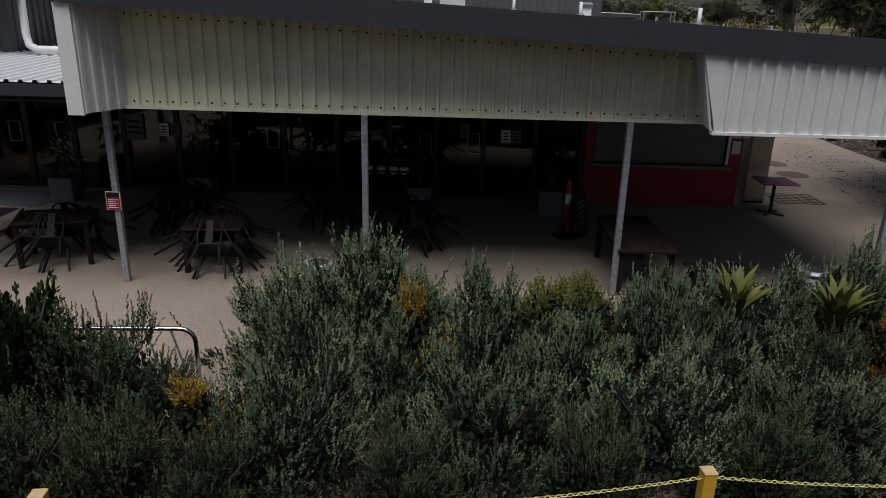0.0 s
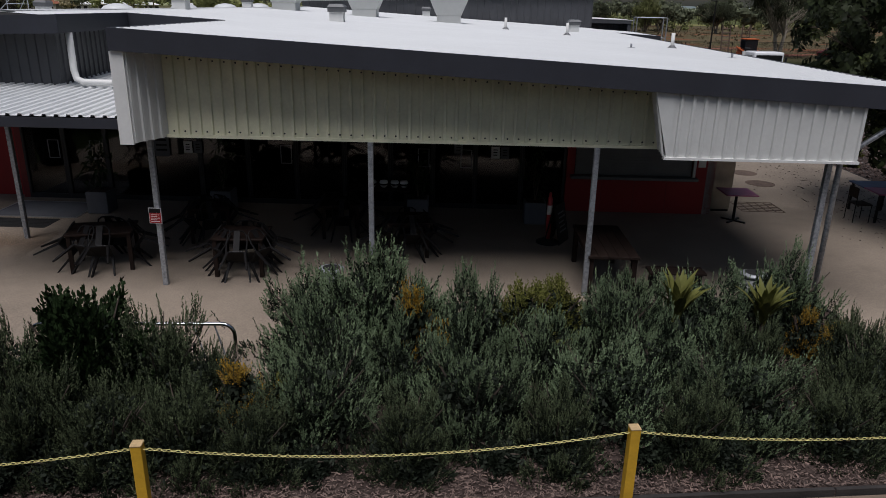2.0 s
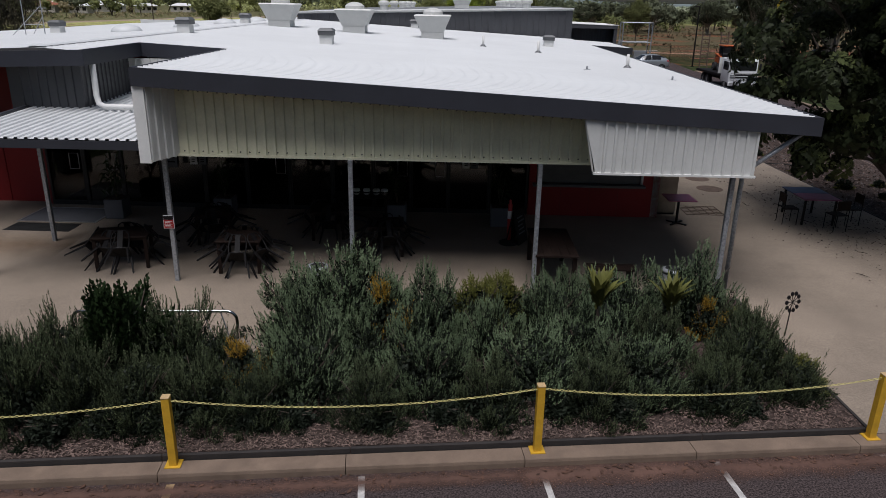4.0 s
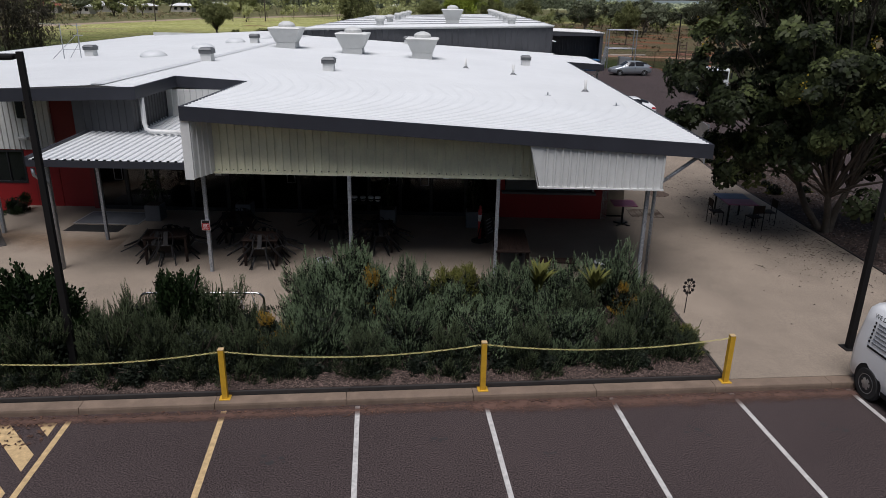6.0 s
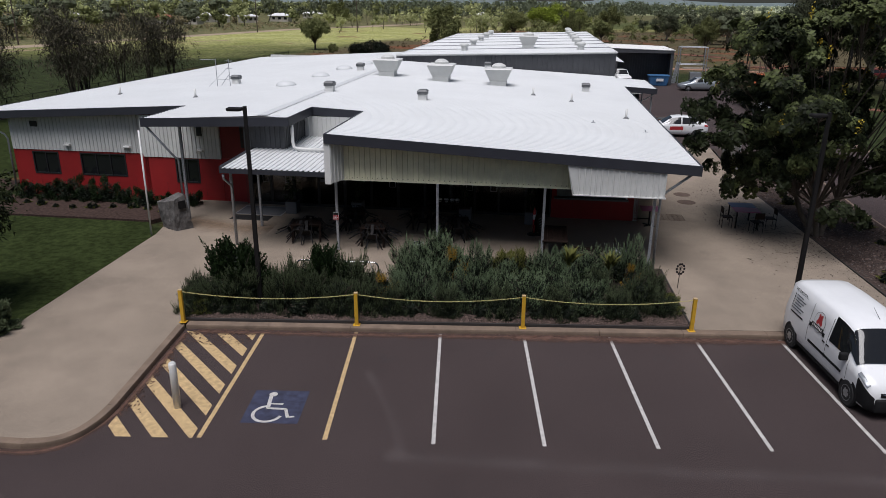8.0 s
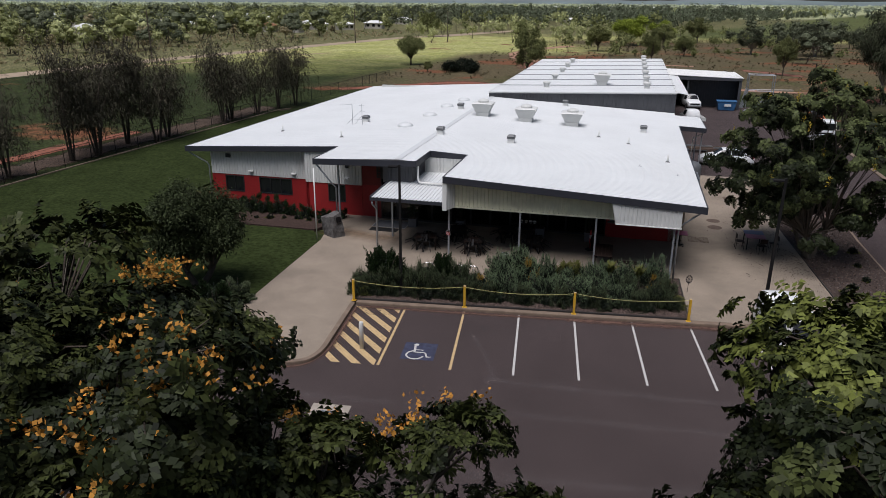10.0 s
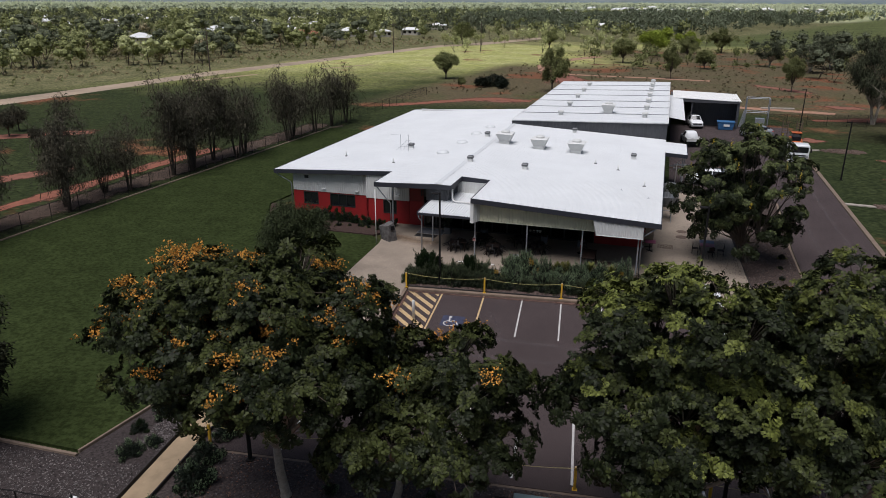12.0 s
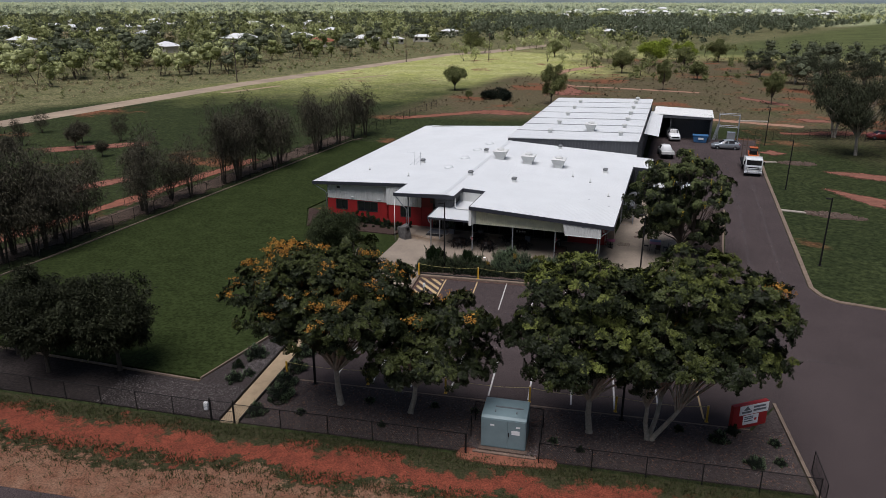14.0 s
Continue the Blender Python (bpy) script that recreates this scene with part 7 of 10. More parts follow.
def woods(name, label, seed, count, r0, r1, size, lobes, per, leaf_len, leaf_mat, keep, tall=0.75, trunks=False):
    """Many distant trees: crowns of leafy lobes, joined into one object."""
    rs = np.random.RandomState(seed)
    az = rs.uniform(radians(-58), radians(46), count)
    r = np.sqrt(rs.uniform(r0 * r0, r1 * r1, count))
    x, y = r * np.sin(az), r * np.cos(az)
    ok = np.array([keep(a, b) and not clearing(a, b) for a, b in zip(x, y)])
    x, y = x[ok], y[ok]
    n = len(x)
    s = size * rs.uniform(0.55, 1.35, n)
    foot = np.stack([x, y, s * tall * rs.uniform(0.85, 1.35, n)], axis=1)
    lo = unit(rs.normal(size=(n, lobes, 3))) * rs.uniform(0.25, 0.5, (n, lobes, 1)) * np.array([1.0, 1.0, 0.8])
    rad = rs.uniform(0.24, 0.44, (n, lobes))
    wide = np.array([1.0, 1.0, 0.85])
    centre = foot[:, None] + lo * s[:, None, None]
    turn = rs.uniform(0, 6.28, (n, lobes))
    cs, sn = np.cos(turn)[..., None, None], np.sin(turn)[..., None, None]
    shell = BALL if per > 240 else BLOCK
    bx, by, bz = shell[..., 0], shell[..., 1], shell[..., 2]
    ball = np.stack([cs * bx - sn * by, sn * bx + cs * by, np.broadcast_to(bz, (n, lobes, len(shell), 4))], axis=-1)
    core = centre[:, :, None, None] + ball * (rad * s[:, None] * 0.5)[..., None, None, None] * wide
    quads = [core.reshape(-1, 4, 3)]
    which = rs.randint(lobes, size=(n, per))
    c = np.take_along_axis(centre, which[..., None], axis=1)
    rr = np.take_along_axis(rad, which, axis=1) * s[:, None]
    d = unit(rs.normal(size=(n, per, 3)) + np.array([0, 0, 0.25]))
    p = (c + d * (rr * rs.uniform(0.5, 1.3, (n, per)))[..., None] * wide).reshape(-1, 3)
    nor = unit(d.reshape(-1, 3) + rs.normal(size=(n * per, 3)) * 1.0)
    e1 = unit(np.cross(nor, rs.normal(size=(n * per, 3))))
    e2 = np.cross(nor, e1)
    h = (leaf_len * rs.uniform(0.35, 0.75, n * per))[:, None]
    quads.append(np.stack([p - e1 * h, p - e2 * h * 0.7, p + e1 * h, p + e2 * h * 0.7], axis=1))
    q = np.concatenate(quads)
    q[..., 2] = np.maximum(q[..., 2], 0.02)
    if trunks:
        for k in range(n):
            w = 0.022 * s[k]
            for a in rs.uniform(0, 3.14, 3):
                ux, uy = math.cos(a) * w, math.sin(a) * w
                tx, ty = rs.normal(size=2) * 0.3 * s[k]
                TRUNKS.append([(x[k] - ux, y[k] - uy, -0.1), (x[k] + ux, y[k] + uy, -0.1), (x[k] + tx + ux * 0.5, y[k] + ty + uy * 0.5, foot[k, 2]), (x[k] + tx - ux * 0.5, y[k] + ty - uy * 0.5, foot[k, 2])])
    return tagged(quad_mesh(name, q, M[leaf_mat]), label, "woods", kind="stuff")

def track_side(x, y):
    return x - (-114 + (y - 55) * 0.33 if y < 245 else -48)
def beyond(x, y):
    return track_side(x, y) < -14 and y < 300
def patch(x, y, sc, k):
    return noise.noise(Vector((x * sc, y * sc, k)))
def near_edge(x, y):
    """Thin near the dirt road, thicker further off."""
    return track_side(x, y) < -30 - 20 * patch(x, y, 0.03, 2.0)
def belt(x, y):
    """The dark belt that crosses the plain and thins out to the east."""
    front = 400 - (x + 60) * 0.9 if x < 40 else 310 + (x - 40) * 1.75
    return -75 < x < 330 and front + 40 * patch(x, y, 0.02, 7.0) < y < 640
def open_field(x, y):
    return x > 55 and 0.62 * y + 30 < 260 + x and y > 270 and y < 330 + (x - 40) * 1.75
def plain(x, y):
    return y > 292 and not open_field(x, y) and not belt(x, y) and track_side(x, y) < 400
B_ = lambda x, y: beyond(x, y) and near_edge(x, y)
woods("scrub", "open scrub of grey-green trees beyond the dirt road", 5, 1000, 80, 460, 5.4, 9, 330, 0.44, "leaf_far", lambda x, y: B_(x, y) and patch(x, y, 0.02, 1.0) > -0.25, 0.8, True)
woods("scrub", "bright green trees in the scrub beyond the dirt road", 55, 380, 90, 460, 5.8, 9, 340, 0.44, "leaf_pale", lambda x, y: B_(x, y) and patch(x, y, 0.015, 4.0) > -0.1, 0.75, True)
woods("scrub", "dark trees in the scrub beyond the dirt road", 56, 560, 90, 480, 6.0, 9, 340, 0.44, "leaf_gum", lambda x, y: B_(x, y) and y > 110, 0.8, True)
woods("scrub", "pale dry trees in the scrub beyond the dirt road", 60, 260, 90, 460, 3.6, 9, 260, 0.42, "leaf_far_dry", lambda x, y: B_(x, y), 0.85, True)
woods("scrub", "pale dry bushes in the grass beyond the dirt road", 57, 5600, 60, 400, 1.25, 3, 40, 0.24, "leaf_far_dry", beyond, 0.3)
woods("scrub", "low green bushes in the dry grass", 58, 2600, 60, 400, 1.1, 3, 40, 0.24, "leaf_far", beyond, 0.3)
woods("scrub", "low brown scrub behind the workshop", 61, 5200, 90, 260, 0.5, 3, 22, 0.17, "leaf_scrub", lambda x, y: y > 98 and x > -34 + (y - 98) * 0.25 and x < 90 and patch(x, y, 0.05, 3.0) > -0.3, 0.3)
woods("scrub", "open pale saplings at the paddock's far end", 59, 460, 170, 330, 3.0, 7, 220, 0.36, "leaf_pale", lambda x, y: -62 < x < 60 and 205 < y < 300 and patch(x, y, 0.03, 9.0) > -0.2 and abs(track_side(x, y)) > 5, 0.95, True)
woods("scrub", "mixed green saplings and bushes at the paddock's far end", 62, 300, 140, 300, 2.6, 7, 200, 0.36, "leaf_far", lambda x, y: 4 < x < 75 and y > 168 and patch(x, y, 0.03, 2.0) > -0.2, 0.8, True)
woods("woods", "belt of dark trees across the plain", 6, 4300, 290, 700, 6.2, 5, 58, 1.0, "leaf_belt", belt, 0.8)
woods("woods", "mixed green trees between the houses", 7, 2300, 300, 800, 5.2, 5, 62, 1.0, "leaf_far", lambda x, y: plain(x, y) and patch(x, y, 0.01, 8.0) > -0.4, 0.8)
woods("woods", "lighter green trees scattered over the plain", 8, 2300, 300, 900, 5.0, 5, 75, 0.85, "leaf_pale", lambda x, y: plain(x, y) and patch(x, y, 0.008, 8.0) > -0.25, 0.8)
woods("woods", "darker trees scattered over the plain", 14, 1500, 300, 800, 5.6, 5, 60, 1.0, "leaf_gum", lambda x, y: plain(x, y) and (x < -60 or patch(x, y, 0.008, 3.0) > 0.0), 0.85)
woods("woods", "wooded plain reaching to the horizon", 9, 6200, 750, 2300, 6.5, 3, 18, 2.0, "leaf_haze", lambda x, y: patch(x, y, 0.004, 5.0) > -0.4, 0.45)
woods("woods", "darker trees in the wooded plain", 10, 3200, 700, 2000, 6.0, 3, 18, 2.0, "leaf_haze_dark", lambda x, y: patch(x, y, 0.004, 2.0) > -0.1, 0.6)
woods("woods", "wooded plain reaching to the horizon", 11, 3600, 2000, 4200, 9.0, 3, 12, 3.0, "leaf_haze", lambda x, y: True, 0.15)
woods("scrub", "dark scrub and trees beside the paddock", 15, 520, 110, 330, 4.6, 9, 340, 0.45, "leaf_gum", lambda x, y: x > 44 + 0.05 * y and y > 130 and not open_field(x, y) and patch(x, y, 0.02, 6.0) > -0.2, 0.85, True)
woods("scrub", "green bushes and saplings beyond the yard", 16, 260, 130, 240, 2.0, 6, 120, 0.34, "leaf_far", lambda x, y: x > 12 and y > 150, 0.7, True)
tagged(quad_mesh("tree_trunks", TRUNKS, M["bark_dark"]), "thin grey-brown trunks under the distant scrub crowns", "woods", kind="stuff")
# low range on the horizon
bm = bmesh.new()
prev = None
for k in range(121):
    a = radians(-62 + k)
    h = 24 + 7 * noise.noise(Vector((k * 0.11, 0.3, 0))) + 5 * noise.noise(Vector((k * 0.5, 1.3, 0)))
    for c, w, g in ((11.6, 1.2, 46), (13.2, 1.6, 22), (15.4, 2.2, 16)):
        h += g * math.exp(-((-62 + k - c) / w) ** 2)
    rowv = [bm.verts.new((r_ * math.sin(a), r_ * math.cos(a), z_)) for r_, z_ in ((4250, -1), (4400, h * 0.75), (4520, h))]
    if prev:
        for j in (0, 1):
            bm.faces.new((prev[j], rowv[j], rowv[j + 1], prev[j + 1]))
    prev = rowv
# distance haze is mixed into the range's blue-grey
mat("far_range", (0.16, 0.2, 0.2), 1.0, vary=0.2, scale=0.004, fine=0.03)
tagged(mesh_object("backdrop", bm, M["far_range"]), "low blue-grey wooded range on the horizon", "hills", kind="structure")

# ---- things outside: posts, chains, lamps ----
mat("chain_yellow", (0.6, 0.52, 0.2), 0.5, vary=0.2, scale=20, fine=90)
mat("tyre", (0.018, 0.018, 0.019), 0.85, vary=0.2, scale=9, fine=60)
mat("rim_grey", (0.42, 0.43, 0.44), 0.35, 0.7, vary=0.15, scale=9, fine=60)
mat("car_white", (0.78, 0.79, 0.8), 0.25, vary=0.03, scale=2, fine=30)
mat("car_silver", (0.36, 0.39, 0.42), 0.3, 0.5, vary=0.05, scale=2, fine=30)
mat("plastic_black", (0.014, 0.014, 0.015), 0.75, spec=0.2, vary=0.2, scale=6, fine=50)
mat("lamp_clear", (0.32, 0.34, 0.36), 0.12, 0.3, vary=0.1, scale=9, fine=60)
mat("chrome", (0.6, 0.6, 0.6), 0.15, 1.0, vary=0.05, scale=9, fine=60)
mat("rock", (0.14, 0.13, 0.125), 0.85, vary=0.6, scale=4, fine=22, bump=1.0, bump_scale=9, stain=0.7, stain_scale=1.6, grain=0.4)
mat("wood_dark", (0.02, 0.012, 0.0095), 0.7, spec=0.15, vary=0.35, scale=5, fine=50, bump=0.3)
mat("metal_dark", (0.01, 0.009, 0.0095), 0.6, 0.0, spec=0.2, vary=0.3, scale=9, fine=60)
mat("planter_grey", (0.13, 0.135, 0.15), 0.7, vary=0.12, scale=3, fine=40)
mat("mat_black", (0.012, 0.012, 0.012), 0.95, vary=0.3, scale=5, fine=60)
mat("signal_red", (0.42, 0.03, 0.035), 0.5, vary=0.15, scale=5, fine=40)
mat("paper_white", (0.72, 0.72, 0.72), 0.7, vary=0.06, scale=5, fine=40)
mat("table_magenta", (0.3, 0.06, 0.14), 0.45, vary=0.2, scale=5, fine=40)
mat("table_blue", (0.05, 0.07, 0.17), 0.45, vary=0.2, scale=5, fine=40)
mat("box_blue_green", (0.17, 0.235, 0.25), 0.5, vary=0.1, scale=2, fine=30, stain=0.15)
mat("sheet_grey", (0.3, 0.29, 0.28), 0.6, 0.2, vary=0.2, scale=2, fine=30, stain=0.3)
mat("orange", (0.55, 0.12, 0.03), 0.5, vary=0.2, scale=4, fine=40)
mat("skip_blue", (0.05, 0.16, 0.34), 0.55, vary=0.25, scale=4, fine=40)
mat("stainless", (0.3, 0.26, 0.21), 0.4, 0.6, vary=0.2, scale=3, fine=40)
mat("rust", (0.12, 0.08, 0.06), 0.85, vary=0.35, scale=9, fine=50)
mat("stick", (0.06, 0.045, 0.035), 0.9, vary=0.4, scale=9, fine=50)

def bollard(x, y, z, h=1.0, w=0.1):
    t = thing("bollard", "square yellow steel bollard with base plate behind the kerb", "bollard", pose(x, y, z, 0, 0, 0), "yellow bollards")
    box_part("post", (-w / 2, -w / 2, 0, w / 2, w / 2, h), M["yellow_paint"], t, "", 0.006)
    bm = bmesh.new()
    bevelled_box(bm, -w / 2 - 0.004, -w / 2 - 0.004, h - 0.004, w / 2 + 0.004, w / 2 + 0.004, h + 0.016, r=0.006, segments=1)
    part("cap", bm, M["line_yellow"], t, "sun-faded pale cap")
    box_part("base_plate", (-0.1, -0.09, -0.002, 0.1, 0.09, 0.014), M["yellow_paint"], t)
    return t

def chain(a, b, sag, label="yellow plastic link chain slung between bollards"):
    """A chain of oval links hanging between two points."""
    a, b = Vector(a), Vector(b)
    n = int((b - a).length / 0.042)
    V, F = [], []
    ring = [(0.026 * math.cos(t), 0.014 * math.sin(t)) for t in [2 * math.pi * k / 8 for k in range(8)]]
    for i in range(n):
        f = (i + 0.5) / n
        p = a.lerp(b, f) - Vector((0, 0, sag * 4 * f * (1 - f)))
        d = ((b - a) / n - Vector((0, 0, sag * 4 * (1 - 2 * f) / n))).normalized()
        s = d.cross(Vector((0, 0, 1))).normalized()
        u = s.cross(d)
        if i % 2:
            s, u = u, s
        base = len(V)
        for k in range(8):
            x, y = ring[k]
            out = Vector((x, y, 0)).normalized()
            for w in ((0.0045, 0), (-0.0022, 0.004), (-0.0022, -0.004)):
                V.append(p + d * (x + out.x * w[0]) + s * (y + out.y * w[0]) + u * w[1])
        for k in range(8):
            m_ = (k + 1) % 8
            for j in range(3):
                j2 = (j + 1) % 3
                F.append((base + k * 3 + j, base + m_ * 3 + j, base + m_ * 3 + j2, base + k * 3 + j2))
    me = bpy.data.meshes.new("chain")
    me.from_pydata(V, [], F)
    me.materials.append(M["chain_yellow"])
    return tagged(new("chain", me), label, "chain", "bollard chains")

BX = (-9.84, -4.8, -0.02, 4.79)
for x in BX:
    bollard(x, 0.2, 0.122)
for a, b in zip(BX, BX[1:]):
    chain((a + 0.05, 0.2, 1.07), (b - 0.05, 0.2, 1.07), 0.17)
BX2 = (-13.9, -8.7, -3.9, 1.05, 5.9, 10.8)
for x in BX2:
    bollard(x, -17.72, 0.0)
for a, b in zip(BX2, BX2[1:]):
    chain((a + 0.05, -17.72, 0.95), (b - 0.05, -17.72, 0.95), 0.15)

t = thing("bollard", "round white bollard standing in the hatched zone", "bollard", pose(-8.37, -4.12, 0))
bm = bmesh.new(); add_lathe(bm, [(0.085, 0), (0.085, 1.12), (0.075, 1.15)], 18); part("post", bm, M["white_flash"], t, "", True)
bm = bmesh.new(); add_lathe(bm, [(0.07, 1.15), (0.06, 1.165)], 18); part("cap", bm, M["clad_grey"], t)

def street_lamp(x, y, h, z):
    t = thing("street_lamp", "tall black square lamp post with a flat head", "street lamp", pose(x, y, z), "car park lamps")
    bm = bmesh.new()
    vs = [bm.verts.new((sx * w, sy * w, z)) for w, z in ((0.062, 0.0), (0.045, h)) for sx, sy in ((-1, -1), (1, -1), (1, 1), (-1, 1))]
    for f in ((3, 2, 1, 0), (4, 5, 6, 7), (0, 1, 5, 4), (1, 2, 6, 5), (2, 3, 7, 6), (3, 0, 4, 7)):
        bm.faces.new([vs[i] for i in f])
    part("post", bm, M["pole_black"], t)
    box_part("base_plate", (-0.15, -0.15, -0.03, 0.15, 0.15, 0.02), M["pole_black"], t)
    head = box_part("lamp_head", (-0.5, -0.13, h - 0.13, -0.07, 0.13, h - 0.04), M["pole_black"], t, "flat black lamp head", 0.03)
    box_part("arm", (-0.1, -0.04, h - 0.12, 0.02, 0.04, h - 0.04), M["pole_black"], t)
    bm = bmesh.new()
    add_box(bm, -0.45, -0.1, h - 0.136, -0.15, 0.1, h - 0.129)
    part("lens", bm, M["lamp_clear"], head, "clear glass lens")
    return t
for x, y, h, r in ((-7.9, 1.41, 6.0, 0.17), (8.15, 1.37, 6.05, 0.14), (24.0, 9.8, 6.15, -0.02), (27.55, 37.4, 6.05, -0.02), (31.0, 66.0, 6.05, -0.02), (6.2, -18.5, 5.0, 0.05), (-11.8, -18.4, 5.0, 0.05)):
    street_lamp(x, y, h, r)

# ---- terrace furniture ----
TZ = 0.205
def chair_mesh(t):
    """A pressed metal bistro chair, origin at the front feet."""
    bm = bmesh.new()
    bevelled_box(bm, -0.18, 0.0, 0.43, 0.18, 0.36, 0.455, r=0.01, segments=1)
    part("seat", bm, M["metal_dark"], t)
    for x, y, xx, yy in ((-0.16, 0.02, -0.23, -0.04), (0.16, 0.02, 0.23, -0.04), (-0.16, 0.34, -0.24, 0.48), (0.16, 0.34, 0.24, 0.48)):
        bm = bmesh.new()
        add_tube(bm, [(x, y, 0.44), (xx, yy, 0.0)], [0.034, 0.018], 4)
        part("leg", bm, M["metal_dark"], t)
    bm = bmesh.new()
    pts = [(-0.175, 0.35, 0.44), (-0.185, 0.38, 0.62), (-0.16, 0.41, 0.78), (-0.09, 0.43, 0.845), (0.09, 0.43, 0.845), (0.16, 0.41, 0.78), (0.185, 0.38, 0.62), (0.175, 0.35, 0.44)]
    add_tube(bm, pts, 0.015, 6)
    part("back_frame", bm, M["metal_dark"], t)
    bm = bmesh.new()
    add_box(bm, -0.055, 0.0, 0.0, 0.055, 0.008, 0.4, Matrix.Translation((0, 0.35, 0.445)) @ Matrix.Rotation(radians(-12), 4, "X"))
    part("backrest", bm, M["metal_dark"], t)
    bm = bmesh.new()
    add_tube(bm, [(-0.13, 0.362, 0.452), (0.13, 0.362, 0.452)], 0.006, 5)
    part("seat_rim", bm, M["frame_black"], t)

chair_one = thing("bistro_chair", "dark metal bistro chair tipped against a table", "chair", None, "chairs tipped against the tables")
chair_mesh(chair_one)
used = []
def cafe_table(x, y, rz, w=0.8, d=0.8, chairs=(0, 90, 180, 270)):
    t = thing("cafe_table", "dark timber-topped cafe table on the terrace", "table", pose(x, y, TZ, 0, 0, rz), "cafe tables")
    bm = bmesh.new(); bevelled_box(bm, -w / 2, -d / 2, 0.71, w / 2, d / 2, 0.75, r=0.008, segments=1); part("tabletop", bm, M["wood_dark"], t)
    bm = bmesh.new(); add_box(bm, -w / 2 + 0.06, -d / 2 + 0.06, 0.64, w / 2 - 0.06, d / 2 - 0.06, 0.71); part("apron", bm, M["wood_dark"], t)
    for sx in (-1, 1):
        for sy in (-1, 1):
            box_part("leg", (sx * (w / 2 - 0.06) - 0.035, sy * (d / 2 - 0.06) - 0.035, 0.0, sx * (w / 2 - 0.06) + 0.035, sy * (d / 2 - 0.06) + 0.035, 0.71), M["wood_dark"], t)
    for k, a in enumerate(chairs):
        r = radians(a + rz)
        reach = (w / 2 if round(a / 90) % 2 == 0 else d / 2) + 0.27
        slip = 0.1 * math.sin(a + x)
        px, py = x + math.cos(r) * reach - math.sin(r) * slip, y + math.sin(r) * reach + math.cos(r) * slip
        face = math.degrees(r) + 180
        m = Matrix.Translation((px, py, TZ)) @ Matrix.Rotation(radians(face + 90), 4, "Z") @ Matrix.Rotation(radians(50), 4, "X")
        if not used:
            used.append(1)
            chair_one.matrix_basis = m
        else:
            copy_thing(chair_one, m)
cafe_table(-7.75, 7.55, 8, 1.15, 0.8, (5, 62, 95, 180, 240, 268))
cafe_table(-5.1, 7.2, -4, 0.95, 0.85, (8, 60, 110, 172, 228, 275, 325))
cafe_table(-6.15, 9.2, 12, 0.85, 0.8, (0, 50, 95, 190, 230, 280))
cafe_table(-1.95, 8.1, 0, 0.85, 0.8, (8, 90, 180, 225, 275, 320))
cafe_table(-3.4, 9.4, 5, 0.85, 0.8, (0, 100, 178, 262))

def planter(x, y):
    t = thing("planter", "square grey planter with a thin dark-leaved plant", "planter", pose(x, y, TZ, 0, 0, -6.4), "grey planters")
    bm = bmesh.new()
    bevelled_box(bm, -0.25, -0.25, 0.0, 0.25, 0.25, 0.52, r=0.012, segments=1)
    part("tub", bm, M["planter_grey"], t)
    box_part("soil", (-0.215, -0.215, 0.515, 0.215, 0.215, 0.528), M["mulch"], t)
    rs = np.random.RandomState(int(abs(x * 10)))
    bm = bmesh.new()
    for k in range(4):
        add_tube(bm, [(0, 0, 0.5), (rs.uniform(-0.1, 0.1), rs.uniform(-0.1, 0.1), 0.95), (rs.uniform(-0.2, 0.2), rs.uniform(-0.2, 0.2), 1.35)], [0.012, 0.009, 0.004], 5)
    part("stem", bm, M["bark_dark"], t)
    b0 = rs.normal(size=(110, 3)) * np.array([0.16, 0.16, 0.3]) + np.array([0, 0, 1.15])
    quad_mesh("foliage", kites(rs, b0, rs.normal(size=(110, 3)), 0.2, 0.06, 0.4), M["leaf_dark"], t)
for x, y in ((-9.15, 11.3), (-6.3, 11.35), (-1.62, 10.55), (1.12, 10.2)):
    planter(x, y)

t = thing("timber_table", "low dark-stained timber table beside a column", "table", pose(1.65, 6.55, TZ, 0, 0, -6.4))
for k in range(5):
    bm = bmesh.new(); bevelled_box(bm, -0.45 + k * 0.18 + 0.002, -0.95, 0.7, -0.45 + (k + 1) * 0.18 - 0.002, 0.95, 0.75, r=0.006, segments=1); part("plank", bm, M["wood_dark"], t)
for sx in (-0.38, 0.38):
    for sy in (-0.85, 0.85):
        box_part("leg", (sx - 0.045, sy - 0.045, 0, sx + 0.045, sy + 0.045, 0.7), M["wood_dark"], t)
for sx in (-0.38, 0.38):
    box_part("rail", (sx - 0.02, -0.85, 0.58, sx + 0.02, 0.85, 0.68), M["wood_dark"], t)
t = thing("bench", "low brown slatted bench behind the shrubs", "bench", pose(2.75, 5.75, TZ, 0, 0, -6.4))
for k in range(3):
    box_part("slat", (-0.5, -0.18 + k * 0.125, 0.4, 0.5, -0.07 + k * 0.125, 0.44), M["wood_dark"], t, "", 0.006)
for sx in (-0.4, 0.4):
    box_part("leg", (sx - 0.03, -0.16, 0, sx + 0.03, 0.16, 0.4), M["metal_dark"], t)

